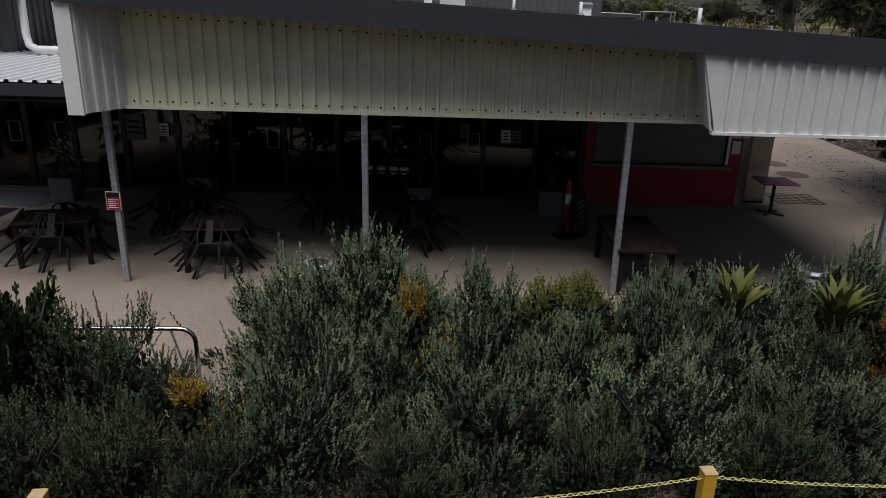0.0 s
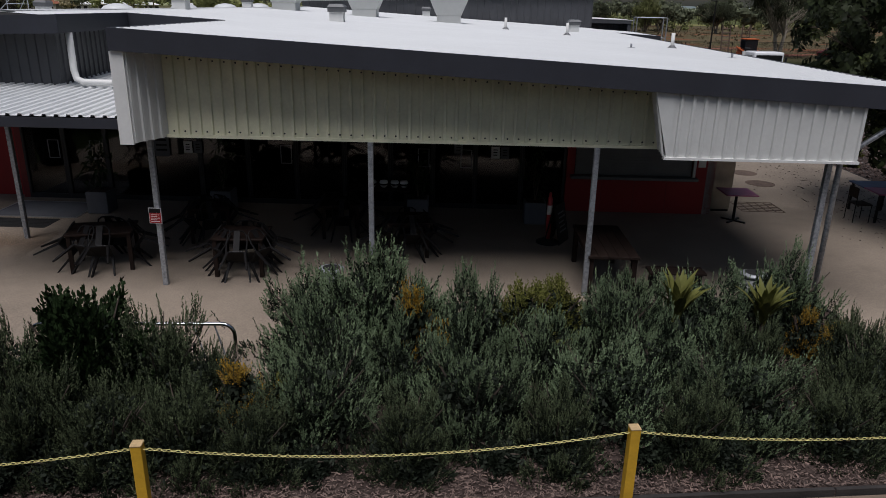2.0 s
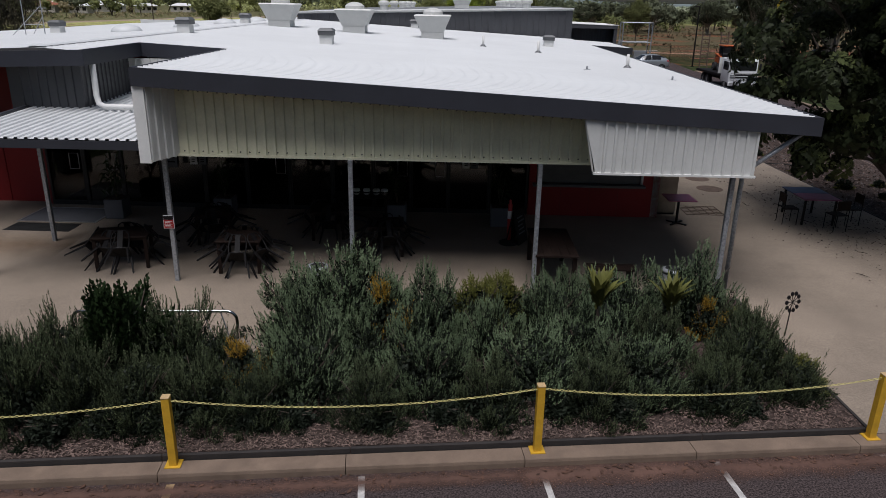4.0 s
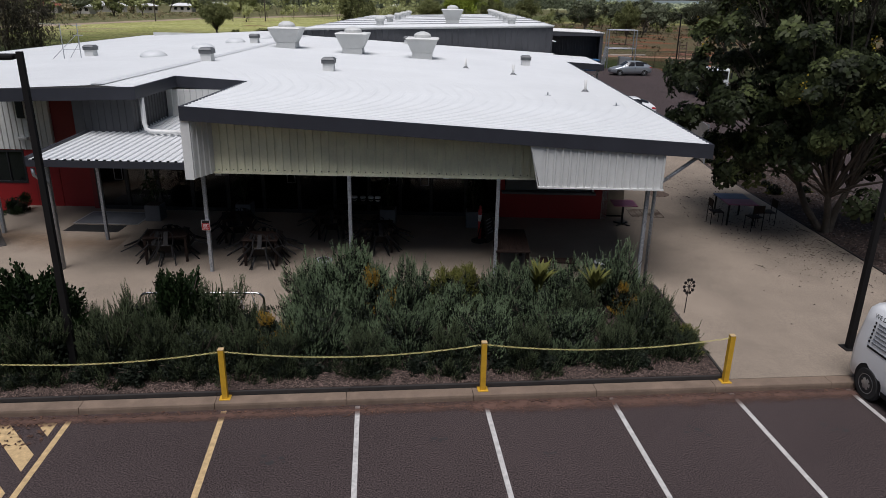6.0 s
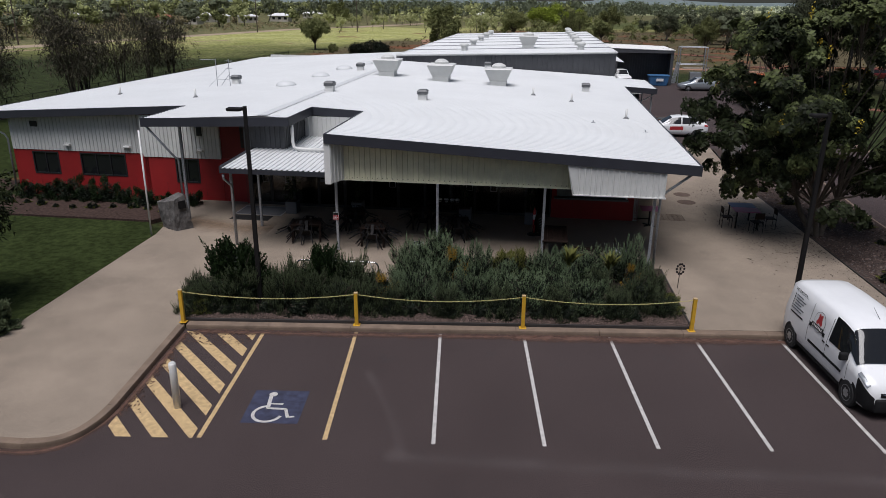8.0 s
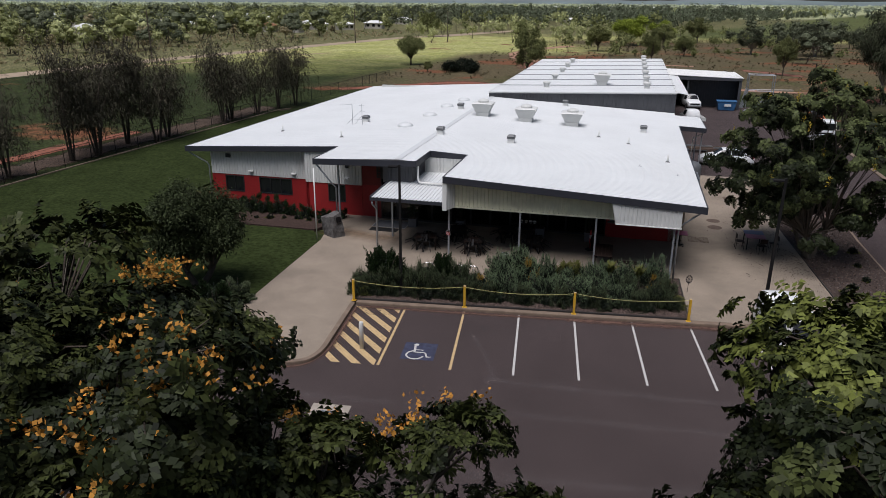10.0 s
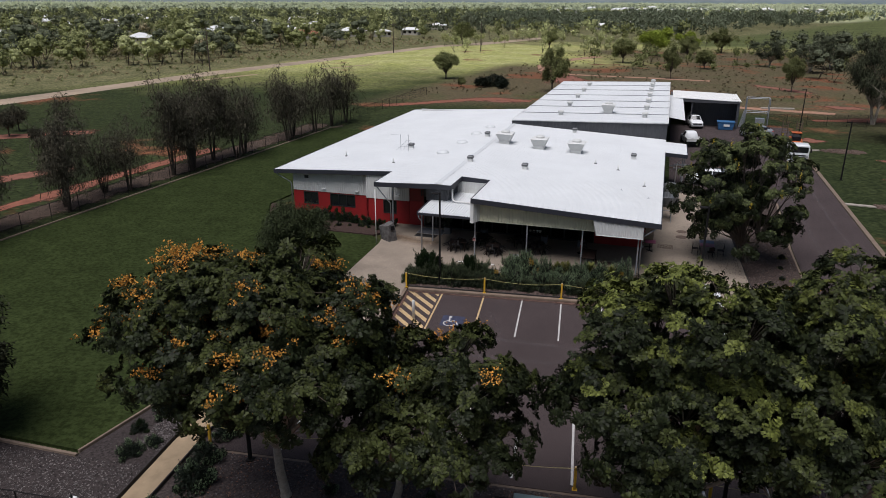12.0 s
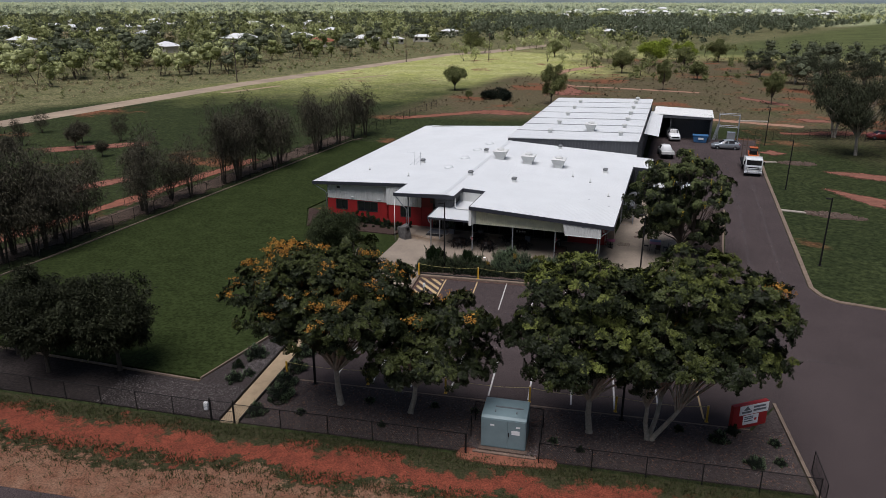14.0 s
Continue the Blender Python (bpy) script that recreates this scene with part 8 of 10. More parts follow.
t = thing("safety_post", "red and white plastic safety post on a black base", "safety post", pose(1.1, 8.65, TZ))
bm = bmesh.new(); add_lathe(bm, [(0.25, 0), (0.25, 0.03), (0.16, 0.07), (0.07, 0.09)], 18); part("base", bm, M["mat_black"], t)
bm = bmesh.new(); add_lathe(bm, [(0.055, 0.09), (0.055, 1.0), (0.03, 1.02), (0.03, 1.1), (0.015, 1.12)], 14); part("post", bm, M["signal_red"], t, "", True)
bm = bmesh.new(); add_lathe(bm, [(0.058, 0.64), (0.058, 0.84)], 14); part("band", bm, M["paper_white"], t, "white reflective band", True)
t = thing("sandwich_board", "small black sandwich board with pale writing", "sign", pose(1.32, 8.75, TZ, 0, 0, 55))
for s in (-1, 1):
    bm = bmesh.new(); add_box(bm, -0.28, -0.012, 0.0, 0.28, 0.012, 0.85, Matrix.Translation((0, s * 0.17, 0)) @ Matrix.Rotation(radians(s * 11), 4, "X")); p_ = part("board", bm, M["metal_dark"], t)
    if s < 0:
        for k in range(5):
            bm = bmesh.new(); add_box(bm, -0.18 + 0.03 * (k % 2), -0.018, 0.25 + k * 0.1, 0.2 - 0.05 * (k % 3), -0.0135, 0.285 + k * 0.1, Matrix.Translation((0, -0.17, 0)) @ Matrix.Rotation(radians(-11), 4, "X")); part("writing_bar", bm, M["planter_grey"], p_)
t = thing("display_table", "low table with white and dark bowls before the glass", "table", pose(-2.55, 10.6, TZ, 0, 0, -6.4))
box_part("tabletop", (-0.75, -0.3, 0.72, 0.75, 0.3, 0.75), M["wood_dark"], t)
for sx in (-0.65, 0.65):
    box_part("leg", (sx - 0.03, -0.25, 0, sx + 0.03, 0.25, 0.72), M["wood_dark"], t)
for k, dx in enumerate((-0.15, 0.12, 0.38, 0.6)):
    p = pose(-2.55, 10.6, TZ, 0, 0, -6.4) @ Vector((dx, 0, 0.755))
    b_ = thing("ceramic_bowl", "white patterned ceramic bowl on the table", "bowl", pose(p.x, p.y, p.z), "bowls")
    bm = bmesh.new(); add_lathe(bm, [(0.05, 0), (0.09, 0.05), (0.1, 0.12), (0.085, 0.16)], 14); part("bowl", bm, M["paper_white"], b_, "", True)
    bm = bmesh.new(); add_lathe(bm, [(0.1005, 0.06), (0.1025, 0.1)], 14); part("band", bm, M["metal_dark"], b_)

t = thing("pedestal_table", "square magenta-topped pedestal table by the red wall", "table", pose(6.05, 10.15, TZ, 0, 0, -6.4))
bm = bmesh.new(); bevelled_box(bm, -0.38, -0.38, 0.71, 0.38, 0.38, 0.74, r=0.008, segments=1); part("tabletop", bm, M["table_magenta"], t)
bm = bmesh.new(); add_tube(bm, [(0, 0, 0.02), (0, 0, 0.71)], 0.035, 10); part("pedestal", bm, M["metal_dark"], t)
for a in range(4):
    bm = bmesh.new(); add_box(bm, 0, -0.025, 0, 0.3, 0.025, 0.035, Matrix.Rotation(radians(45 + 90 * a), 4, "Z")); part("foot", bm, M["metal_dark"], t)
t = thing("cabinet", "tall brushed brown metal cabinet at the wall's end", "cabinet", pose(5.98, 11.35, TZ, 0, 0, -6.4))
bm = bmesh.new(); bevelled_box(bm, -0.22, -0.35, 0.06, 0.4, 0.35, 2.1, r=0.012, segments=1); part("body", bm, M["stainless"], t)
bm = bmesh.new(); bevelled_box(bm, -0.2, -0.365, 0.12, 0.38, -0.35, 2.04, r=0.005, segments=1); part("door", bm, M["stainless"], t)
box_part("plinth", (-0.2, -0.33, 0, 0.38, 0.33, 0.06), M["metal_dark"], t)
t = thing("litter_bin", "round grey perforated steel litter bin beside the column", "bin", pose(3.72, 4.9, 0.05))
bm = bmesh.new(); add_lathe(bm, [(0.2, 0.02), (0.2, 0.8)], 20); part("body", bm, M["shutter"], t, "", True)
bm = bmesh.new(); add_lathe(bm, [(0.215, 0.8), (0.215, 0.84), (0.15, 0.865)], 20); part("rim", bm, M["steel_galv"], t, "pale steel rim", True)
# solid black disc paints the dark inside of the bin
bm = bmesh.new(); add_lathe(bm, [(0.15, 0.866), (0.14, 0.872)], 20); part("opening", bm, M["mat_black"], t)
for k in range(3):
    bm = bmesh.new(); add_lathe(bm, [(0.204, 0.2 + k * 0.22), (0.204, 0.22 + k * 0.22)], 20); part("hoop", bm, M["clad_grey"], t)
t = thing("litter_bin", "round grey steel litter bin half hidden by shrubs", "bin", pose(-3.35, 5.65, 0.18))
bm = bmesh.new(); add_lathe(bm, [(0.2, 0.02), (0.2, 0.58)], 20); part("body", bm, M["shutter"], t, "", True)
bm = bmesh.new(); add_lathe(bm, [(0.215, 0.58), (0.215, 0.62), (0.15, 0.63)], 20); part("rim", bm, M["steel_galv"], t, "pale steel rim", True)
# solid black disc again for the bin's dark inside
bm = bmesh.new(); add_lathe(bm, [(0.15, 0.631), (0.14, 0.636)], 20); part("opening", bm, M["mat_black"], t)

# notice on the first column, notices on the glass, mats
t = thing("notice_sign", "red and white notice on the steel column", "sign", B @ pose(-6.5, 0.54, 1.32))
box_part("board", (-0.108, -0.008, 0.04, 0.108, 0.004, 0.32), M["paper_white"], t)
box_part("panel", (-0.1, -0.012, 0.048, 0.1, -0.009, 0.23), M["red_wall"], t)
box_part("panel", (-0.1, -0.012, 0.232, 0.1, -0.009, 0.312), M["metal_dark"], t)
for k in range(5):
    box_part("writing_bar", (-0.075, -0.015, 0.075 + k * 0.03, 0.075 - 0.04 * (k % 2), -0.0125, 0.083 + k * 0.03), M["paper_white"], t)
for u, z0, w, h, mk in ((-8.08, 1.45, 0.21, 0.29, "paper_white"), (-7.83, 1.45, 0.21, 0.29, "planter_grey"), (-1.38, 1.6, 0.21, 0.29, "planter_grey"), (-0.47, 1.5, 0.21, 0.29, "paper_white"), (-0.24, 1.5, 0.21, 0.29, "planter_grey"), (-8.82, 1.35, 0.38, 0.56, "planter_grey"), (-2.6, 2.2, 0.5, 0.16, "planter_grey")):
    t = thing("notice", "paper notice fixed on the dark glass", "notice", B @ pose(u, FV - 0.012, z0))
    box_part("sheet", (0, -0.004, 0, w, 0.002, h), M[mk], t)
    for k in range(3):
        box_part("writing_bar", (0.05, -0.007, h * (0.25 + 0.22 * k), w - 0.06, -0.0045, h * (0.33 + 0.22 * k)), M["metal_dark"], t)
t = thing("door_mat", "flat black rubber mat before the entry doors", "mat", B @ pose(-12.1, 3.62, 0.185))
box_part("mat", (0, 0, -0.02, 1.7, 0.68, 0.026), M["mat_black"], t)
for k in range(6):
    box_part("rib", (0.03, 0.05 + k * 0.105, 0.026, 1.67, 0.08 + k * 0.105, 0.03), M["mat_black"], t)
t = thing("door_mat", "grey carpet mat with a pale border before the entry doors", "mat", B @ pose(-12.2, 4.4, 0.185))
box_part("mat", (0.05, 0.05, -0.02, 2.05, 1.3, 0.026), M["planter_grey"], t)
for d_ in ((0, 0, -0.02, 2.1, 0.05, 0.03), (0, 1.3, -0.02, 2.1, 1.35, 0.03), (0, 0.05, -0.02, 0.05, 1.3, 0.03), (2.05, 0.05, -0.02, 2.1, 1.3, 0.03)):
    box_part("border", d_, M["rim_grey"], t, "pale metal border strip")

# rack for bicycles behind the shrubs
t = thing("bike_rack", "galvanised tubular bicycle rack with slanting bars", "bicycle rack", pose(-5.85, 3.3, 0.1, 0, 0, -3))
def hoop(x0, x1):
    bm = bmesh.new()
    pts = [(x0, 0, 0)] + [(x0 + 0.16 - 0.16 * math.cos(a), 0, 0.66 + 0.16 * math.sin(a)) for a in [math.pi / 2 * k / 5 for k in range(6)]] + [(x1 - 0.16 + 0.16 * math.sin(a), 0, 0.66 + 0.16 * math.cos(a)) for a in [math.pi / 2 * k / 5 for k in range(6)]] + [(x1, 0, 0)]
    add_tube(bm, pts, 0.026, 10)
    part("hoop", bm, M["chrome"], t, "bright galvanised hoop", True)
hoop(-1.35, 1.35)
for k in range(9):
    x = -1.15 + k * 0.28
    bm = bmesh.new(); add_tube(bm, [(x, 0, 0.8), (x + 0.16, 0.02, 0.12)], 0.012, 6); part("bar", bm, M["steel_galv"], t)
bm = bmesh.new(); add_tube(bm, [(-1.35, 0, 0.12), (1.35, 0, 0.12)], 0.018, 8); part("rail", bm, M["steel_galv"], t)

# wind spinner at the end of the bed
t = thing("wind_spinner", "dark metal flower-shaped wind spinner on a stake", "ornament", pose(5.28, 3.3, 0.15, 0, 0, 10))
bm = bmesh.new(); add_tube(bm, [(0, 0, -0.05), (0.02, 0, 0.62)], 0.01, 6); part("stake", bm, M["metal_dark"], t)
for k in range(10):
    a = 2 * math.pi * k / 10
    bm = bmesh.new()
    add_lathe(bm, [(0.035, -0.004), (0.042, 0.0), (0.035, 0.004)], 8)
    bmesh.ops.transform(bm, matrix=Matrix.Translation((0.02 + 0.13 * math.cos(a), -0.02, 0.7 + 0.17 * math.sin(a))) @ Matrix.Rotation(radians(80), 4, "X"), verts=bm.verts)
    part("petal", bm, M["metal_dark"], t)
    bm = bmesh.new(); add_tube(bm, [(0.02, -0.02, 0.7), (0.02 + 0.11 * math.cos(a), -0.02, 0.7 + 0.14 * math.sin(a))], 0.007, 4); part("spoke", bm, M["metal_dark"], t)

# big rock at the entry path
t = thing("boulder", "squared grey granite boulder with a small dark plaque", "boulder", pose(-13.35, 8.75, 0.12))
bm = bmesh.new()
foot = [bm.verts.new(p) for p in ((-0.6, 0.15, 0.0), (0.18, -0.42, 0.0), (0.72, 0.05, 0.0), (0.05, 0.6, 0.0))]
crest = [bm.verts.new(p) for p in ((-0.74, 0.15, 1.1), (0.2, -0.3, 1.3), (0.44, 0.15, 1.5), (0.0, 0.6, 1.42))]
bm.faces.new(foot[::-1]); bm.faces.new(crest)
for k in range(4):
    bm.faces.new((foot[k], foot[(k + 1) % 4], crest[(k + 1) % 4], crest[k]))
bmesh.ops.subdivide_edges(bm, edges=bm.edges, cuts=6, use_grid_fill=True)
for v in bm.verts:
    v.co += noise.noise_vector(v.co * 1.7) * 0.07 + noise.noise_vector(v.co * 6) * 0.035
part("stone", bm, M["rock"], t)
bm = bmesh.new(); add_box(bm, -0.14, -0.05, -0.15, 0.14, 0.03, 0.15, Matrix.Translation((0.4, -0.13, 1.12)) @ Matrix.Rotation(radians(50), 4, "Z") @ Matrix.Rotation(radians(-10), 4, "X"))
part("plaque", bm, M["metal_dark"], t)

# table and chairs on the side path
t = thing("picnic_table", "square table with a top half blue and half magenta", "table", pose(10.05, 10.5, 0.195, 0, 0, -6.4))
for k, (y0, y1, mk) in enumerate(((0.004, 0.72, "table_blue"), (-0.72, -0.004, "table_magenta"))):
    bm = bmesh.new(); bevelled_box(bm, -0.5, y0, 0.72, 0.5, y1, 0.75, r=0.006, segments=1); part("tabletop", bm, M[mk], t, "magenta table leaf" if k else "dark blue table leaf")
for sx in (-0.42, 0.42):
    for sy in (-0.62, 0.62):
        box_part("leg", (sx - 0.025, sy - 0.025, 0, sx + 0.025, sy + 0.025, 0.72), M["metal_dark"], t)
def side_chair(x, y, rz):
    t = thing("side_chair", "brown tube-legged chair beside the coloured table", "chair", pose(x, y, 0.195, 0, 0, rz), "chairs at the coloured table")
    bm = bmesh.new(); bevelled_box(bm, -0.21, -0.2, 0.43, 0.21, 0.2, 0.46, r=0.012, segments=1); part("seat", bm, M["wood_dark"], t)
    bm = bmesh.new(); bevelled_box(bm, -0.2, 0.2, 0.6, 0.2, 0.225, 0.86, r=0.01, segments=1); part("backrest", bm, M["wood_dark"], t)
    for sx in (-0.19, 0.19):
        for sy in (-0.18, 0.21):
            bm = bmesh.new(); add_tube(bm, [(sx, sy, 0.0), (sx, sy, 0.44 if sy < 0 else 0.84)], 0.012, 6); part("leg", bm, M["metal_dark"], t)
side_chair(9.25, 10.15, 85)
side_chair(10.95, 10.0, -95)
side_chair(10.2, 9.45, 185)

# covers and grates in the paving
for x, y, r in ((8.95, 15.3, 0.4), (8.75, 13.9, 0.42), (11.1, 21.0, 0.35)):
    t = thing("manhole_cover", "round dark cast-iron cover in the paving", "manhole cover", pose(x, y, 0.19))
    bm = bmesh.new(); add_lathe(bm, [(r, -0.02), (r, 0.024), (r - 0.05, 0.03)], 24); part("cover", bm, M["rust"], t)
t = thing("floor_grate", "square steel mesh grate set in the paving", "grate", pose(7.3, 11.35, 0.205, 0, 0, -6.4))
for k in range(7):
    box_part("bar", (-0.55, -0.45 + k * 0.15, 0.0, 0.55, -0.43 + k * 0.15, 0.012), M["rust"], t)
for k in range(6):
    box_part("cross_bar", (-0.55 + k * 0.216, -0.45, 0.001, -0.53 + k * 0.216, 0.47, 0.014), M["rust"], t)
# litter under the tree
rs = np.random.RandomState(3)
V, F = [], []
for k in range(1500):
    x, y = 11.4 + rs.normal() * 1.3, 9.6 + rs.normal() * 3.6
    if x < 6.5 or x > 12.0 or y < 1.5:
        continue
    L, a = rs.uniform(0.012, 0.04) * (7.0 if k % 50 == 0 else 1), rs.uniform(0, 3.14)
    d, s = np.array([math.cos(a), math.sin(a)]) * L, np.array([-math.sin(a), math.cos(a)]) * rs.uniform(0.005, 0.012)
    z = pad_z(x, y) + 0.006
    b0 = len(V)
    for q in (-d - s, d - s * 0.5, d + s * 0.5, -d + s):
        V.append((x + q[0], y + q[1], z))
    V.append((x, y, z + 0.018))
    F += [(b0, b0 + 1, b0 + 4), (b0 + 1, b0 + 2, b0 + 4), (b0 + 2, b0 + 3, b0 + 4), (b0 + 3, b0, b0 + 4)]
me = bpy.data.meshes.new("leaf_litter"); me.from_pydata(V, [], F); me.materials.append(M["stick"])
tagged(new("leaf_litter", me), "dry pods, twigs and leaves fallen on the concrete", "leaf litter", kind="stuff")
mat("dry_leaf", (0.11, 0.055, 0.035), 0.9, vary=0.4, scale=9, fine=50, island=0.5)
V, F = [], []
for k in range(700):
    side = rs.uniform() < 0.62
    x, y = (rs.uniform(-9.6, 12.0), -abs(rs.normal()) * 0.16 - 0.02) if side else (-9.62 + abs(rs.normal()) * 0.18, rs.uniform(-4.6, -0.1))
    if rs.uniform() < 0.25:
        x, y = rs.uniform(-9.5, -7.6), rs.uniform(-1.0, -0.1)
    r, a = rs.uniform(0.012, 0.036), rs.uniform(0, 6.3)
    b0 = len(V)
    for j in range(4):
        V.append((x + r * math.cos(a + j * 1.57) * (1.6 if j % 2 else 0.7), y + r * math.sin(a + j * 1.57) * (1.6 if j % 2 else 0.7), 0.012 + rs.uniform(0, 0.012)))
    F.append((b0, b0 + 1, b0 + 2, b0 + 3))
me = bpy.data.meshes.new("leaf_litter"); me.from_pydata(V, [], F); me.materials.append(M["dry_leaf"])
tagged(new("leaf_litter", me), "dry red-brown leaves gathered along the kerb", "leaf litter", kind="stuff")
# bark chips on the shrub bed
V, F = [], []
for k in range(15000):
    x, y = rs.uniform(-9.7, 4.7), 0.36 + rs.exponential(0.45)
    if k % 5 == 0:
        x, y = rs.uniform(3.6, 5.0), rs.uniform(0.4, 4.8)
    if y > 4.9 or x > 4.75 + 0.08 * y:
        continue
    L, a, t_ = rs.uniform(0.008, 0.027), rs.uniform(0, 3.14), rs.uniform(-0.4, 0.4)
    d, s = np.array([math.cos(a), math.sin(a), t_]) * L, np.array([-math.sin(a), math.cos(a), rs.uniform(-0.5, 0.5)]) * L * 0.3
    c = np.array([x, y, 0.19 + rs.uniform(0, 0.02)])
    b0 = len(V)
    V += [tuple(c - d - s), tuple(c + d - s), tuple(c + d + s), tuple(c - d + s)]
    F.append((b0, b0 + 1, b0 + 2, b0 + 3))
me = bpy.data.meshes.new("bark_chips"); me.from_pydata(V, [], F)
mat("bark_chip", (0.14, 0.098, 0.082), 0.9, vary=0.3, scale=9, fine=60, island=0.6)
me.materials.append(M["bark_chip"])
tagged(new("bark_chips", me), "loose grey-brown bark chips on the shrub bed", "mulch", kind="stuff")

# ---- vehicles ----
def ring_at(st):
    """Half section of a body from the sill's middle up to the roof's middle."""
    s, ws, wb, wr, zs, zb, zr = st
    lerp = lambda a, b, f: a + (b - a) * f
    return [(0, zs), (ws * 0.9, zs), (ws, zs + 0.07), (lerp(ws, wb, 0.8), lerp(zs, zb, 0.45)), (wb, lerp(zs, zb, 0.8)), (wb * 0.985, zb), (lerp(wb, wr, 0.55), lerp(zb, zr, 0.5)), (lerp(wb, wr, 0.95), lerp(zb, zr, 0.88)), (wr * 0.8, lerp(zb, zr, 0.98)), (wr * 0.4, zr), (0, zr + 0.005)]

def body_mesh(stations):
    bm = bmesh.new()
    rings = []
    for st in stations:
        half = ring_at(st)
        full = [(w, z) for w, z in half] + [(-w, z) for w, z in half[-2:0:-1]]
        rings.append([bm.verts.new((w, st[0], z)) for w, z in full])
    n = len(rings[0])
    for a, b in zip(rings, rings[1:]):
        for k in range(n):
            bm.faces.new((a[k], b[k], b[(k + 1) % n], a[(k + 1) % n]))
    bm.faces.new(rings[0])
    bm.faces.new(rings[-1][::-1])
    bmesh.ops.recalc_face_normals(bm, faces=bm.faces)
    return bm

def skin(stations, s0, s1, j0, j1, side, lift=0.006, shrink=0.0):
    """A pane that follows the body between lengths s0..s1 and section places j0..j1 (fractions allowed)."""
    def at(s, j):
        for a, b in zip(stations, stations[1:]):
            if a[0] <= s <= b[0]:
                f = (s - a[0]) / (b[0] - a[0])
                st = tuple(p + (q - p) * f for p, q in zip(a, b))
                break
        half = ring_at(st)
        k = min(int(j), len(half) - 2)
        g = j - k
        return Vector((side * (half[k][0] + (half[k + 1][0] - half[k][0]) * g), s, half[k][1] + (half[k + 1][1] - half[k][1]) * g))
    bm = bmesh.new()
    ns, nj = 8, 6
    grid = [[at(s0 + (s1 - s0) * i / ns, j0 + (j1 - j0) * k / nj) for k in range(nj + 1)] for i in range(ns + 1)]
    vs = []
    for i in range(ns + 1):
        rowv = []
        for k in range(nj + 1):
            p = grid[i][k]
            da = grid[min(i + 1, ns)][k] - grid[max(i - 1, 0)][k]
            db = grid[i][min(k + 1, nj)] - grid[i][max(k - 1, 0)]
            nrm = da.cross(db)
            if nrm.length > 1e-9:
                nrm.normalize()
            c = Vector((0, p.y, 0.9))
            if nrm.dot(p - c) < 0:
                nrm = -nrm
            rowv.append(bm.verts.new(p + nrm * lift))
        vs.append(rowv)
    for i in range(ns):
        for k in range(nj):
            bm.faces.new((vs[i][k], vs[i + 1][k], vs[i + 1][k + 1], vs[i][k + 1]))
    return bm

def windscreen(stations, s0, s1, j0, lift=0.006):
    bm = skin(stations, s0, s1, j0, 9.99, 1, lift)
    t = skin(stations, s0, s1, j0, 9.99, -1, lift)
    merge(bm, t)
    bmesh.ops.remove_doubles(bm, verts=bm.verts, dist=0.012)
    bmesh.ops.recalc_face_normals(bm, faces=bm.faces)
    return bm

def wheel(parent, x, y, r=0.31, w=0.19):
    sgn = 1 if x > 0 else -1
    rot = Matrix.Translation((x, y, r)) @ Matrix.Rotation(radians(90 * sgn), 4, "Y")
    bm = bmesh.new(); add_lathe(bm, [(r * 0.62, -w / 2), (r * 0.94, -w / 2), (r, -w / 2 + 0.03), (r, w / 2 - 0.03), (r * 0.94, w / 2), (r * 0.62, w / 2)], 26); bmesh.ops.transform(bm, matrix=rot, verts=bm.verts)
    wh = part("wheel", bm, M["tyre"], parent, "", False)
    bm = bmesh.new(); add_lathe(bm, [(r * 0.63, w / 2 - 0.02), (r * 0.63, w / 2 + 0.004), (r * 0.52, w / 2 - 0.01), (r * 0.2, w / 2 + 0.012), (r * 0.05, w / 2 + 0.014)], 20); bmesh.ops.transform(bm, matrix=rot, verts=bm.verts)
    part("rim", bm, M["rim_grey"], wh, "grey wheel rim")
    bm = bmesh.new()
    for k in range(6):
        a = 2 * math.pi * k / 6
        c = Matrix.Translation((r * 0.38 * math.cos(a), r * 0.38 * math.sin(a), w / 2 + 0.004)) @ Matrix.Rotation(a, 4, "Z")
        add_box(bm, -0.035, -0.016, -0.01, 0.035, 0.016, 0.002, rot @ c)
    part("rim_slot", bm, M["tyre"], wh)
    return wh

def arch(parent, x, y, r):
    """Black disc on the flank that stands in for a wheel well's shade."""
    sgn = 1 if x > 0 else -1
    bm = bmesh.new(); add_lathe(bm, [(r, -0.05), (r, 0.008), (r - 0.02, 0.01)], 26)
    bmesh.ops.transform(bm, matrix=Matrix.Translation((x, y, r - 0.02)) @ Matrix.Rotation(radians(90 * sgn), 4, "Y"), verts=bm.verts)
    part("wheel_arch", bm, M["plastic_black"], parent)

def lettering(text, size, m, material_, parent):
    cu = bpy.data.curves.new("lettering", "FONT")
    cu.body, cu.size, cu.extrude = text, size, 0.001
    cu.materials.append(material_)
    ob = new("lettering", cu)
    ob.parent = parent
    ob.matrix_basis = m
    return ob

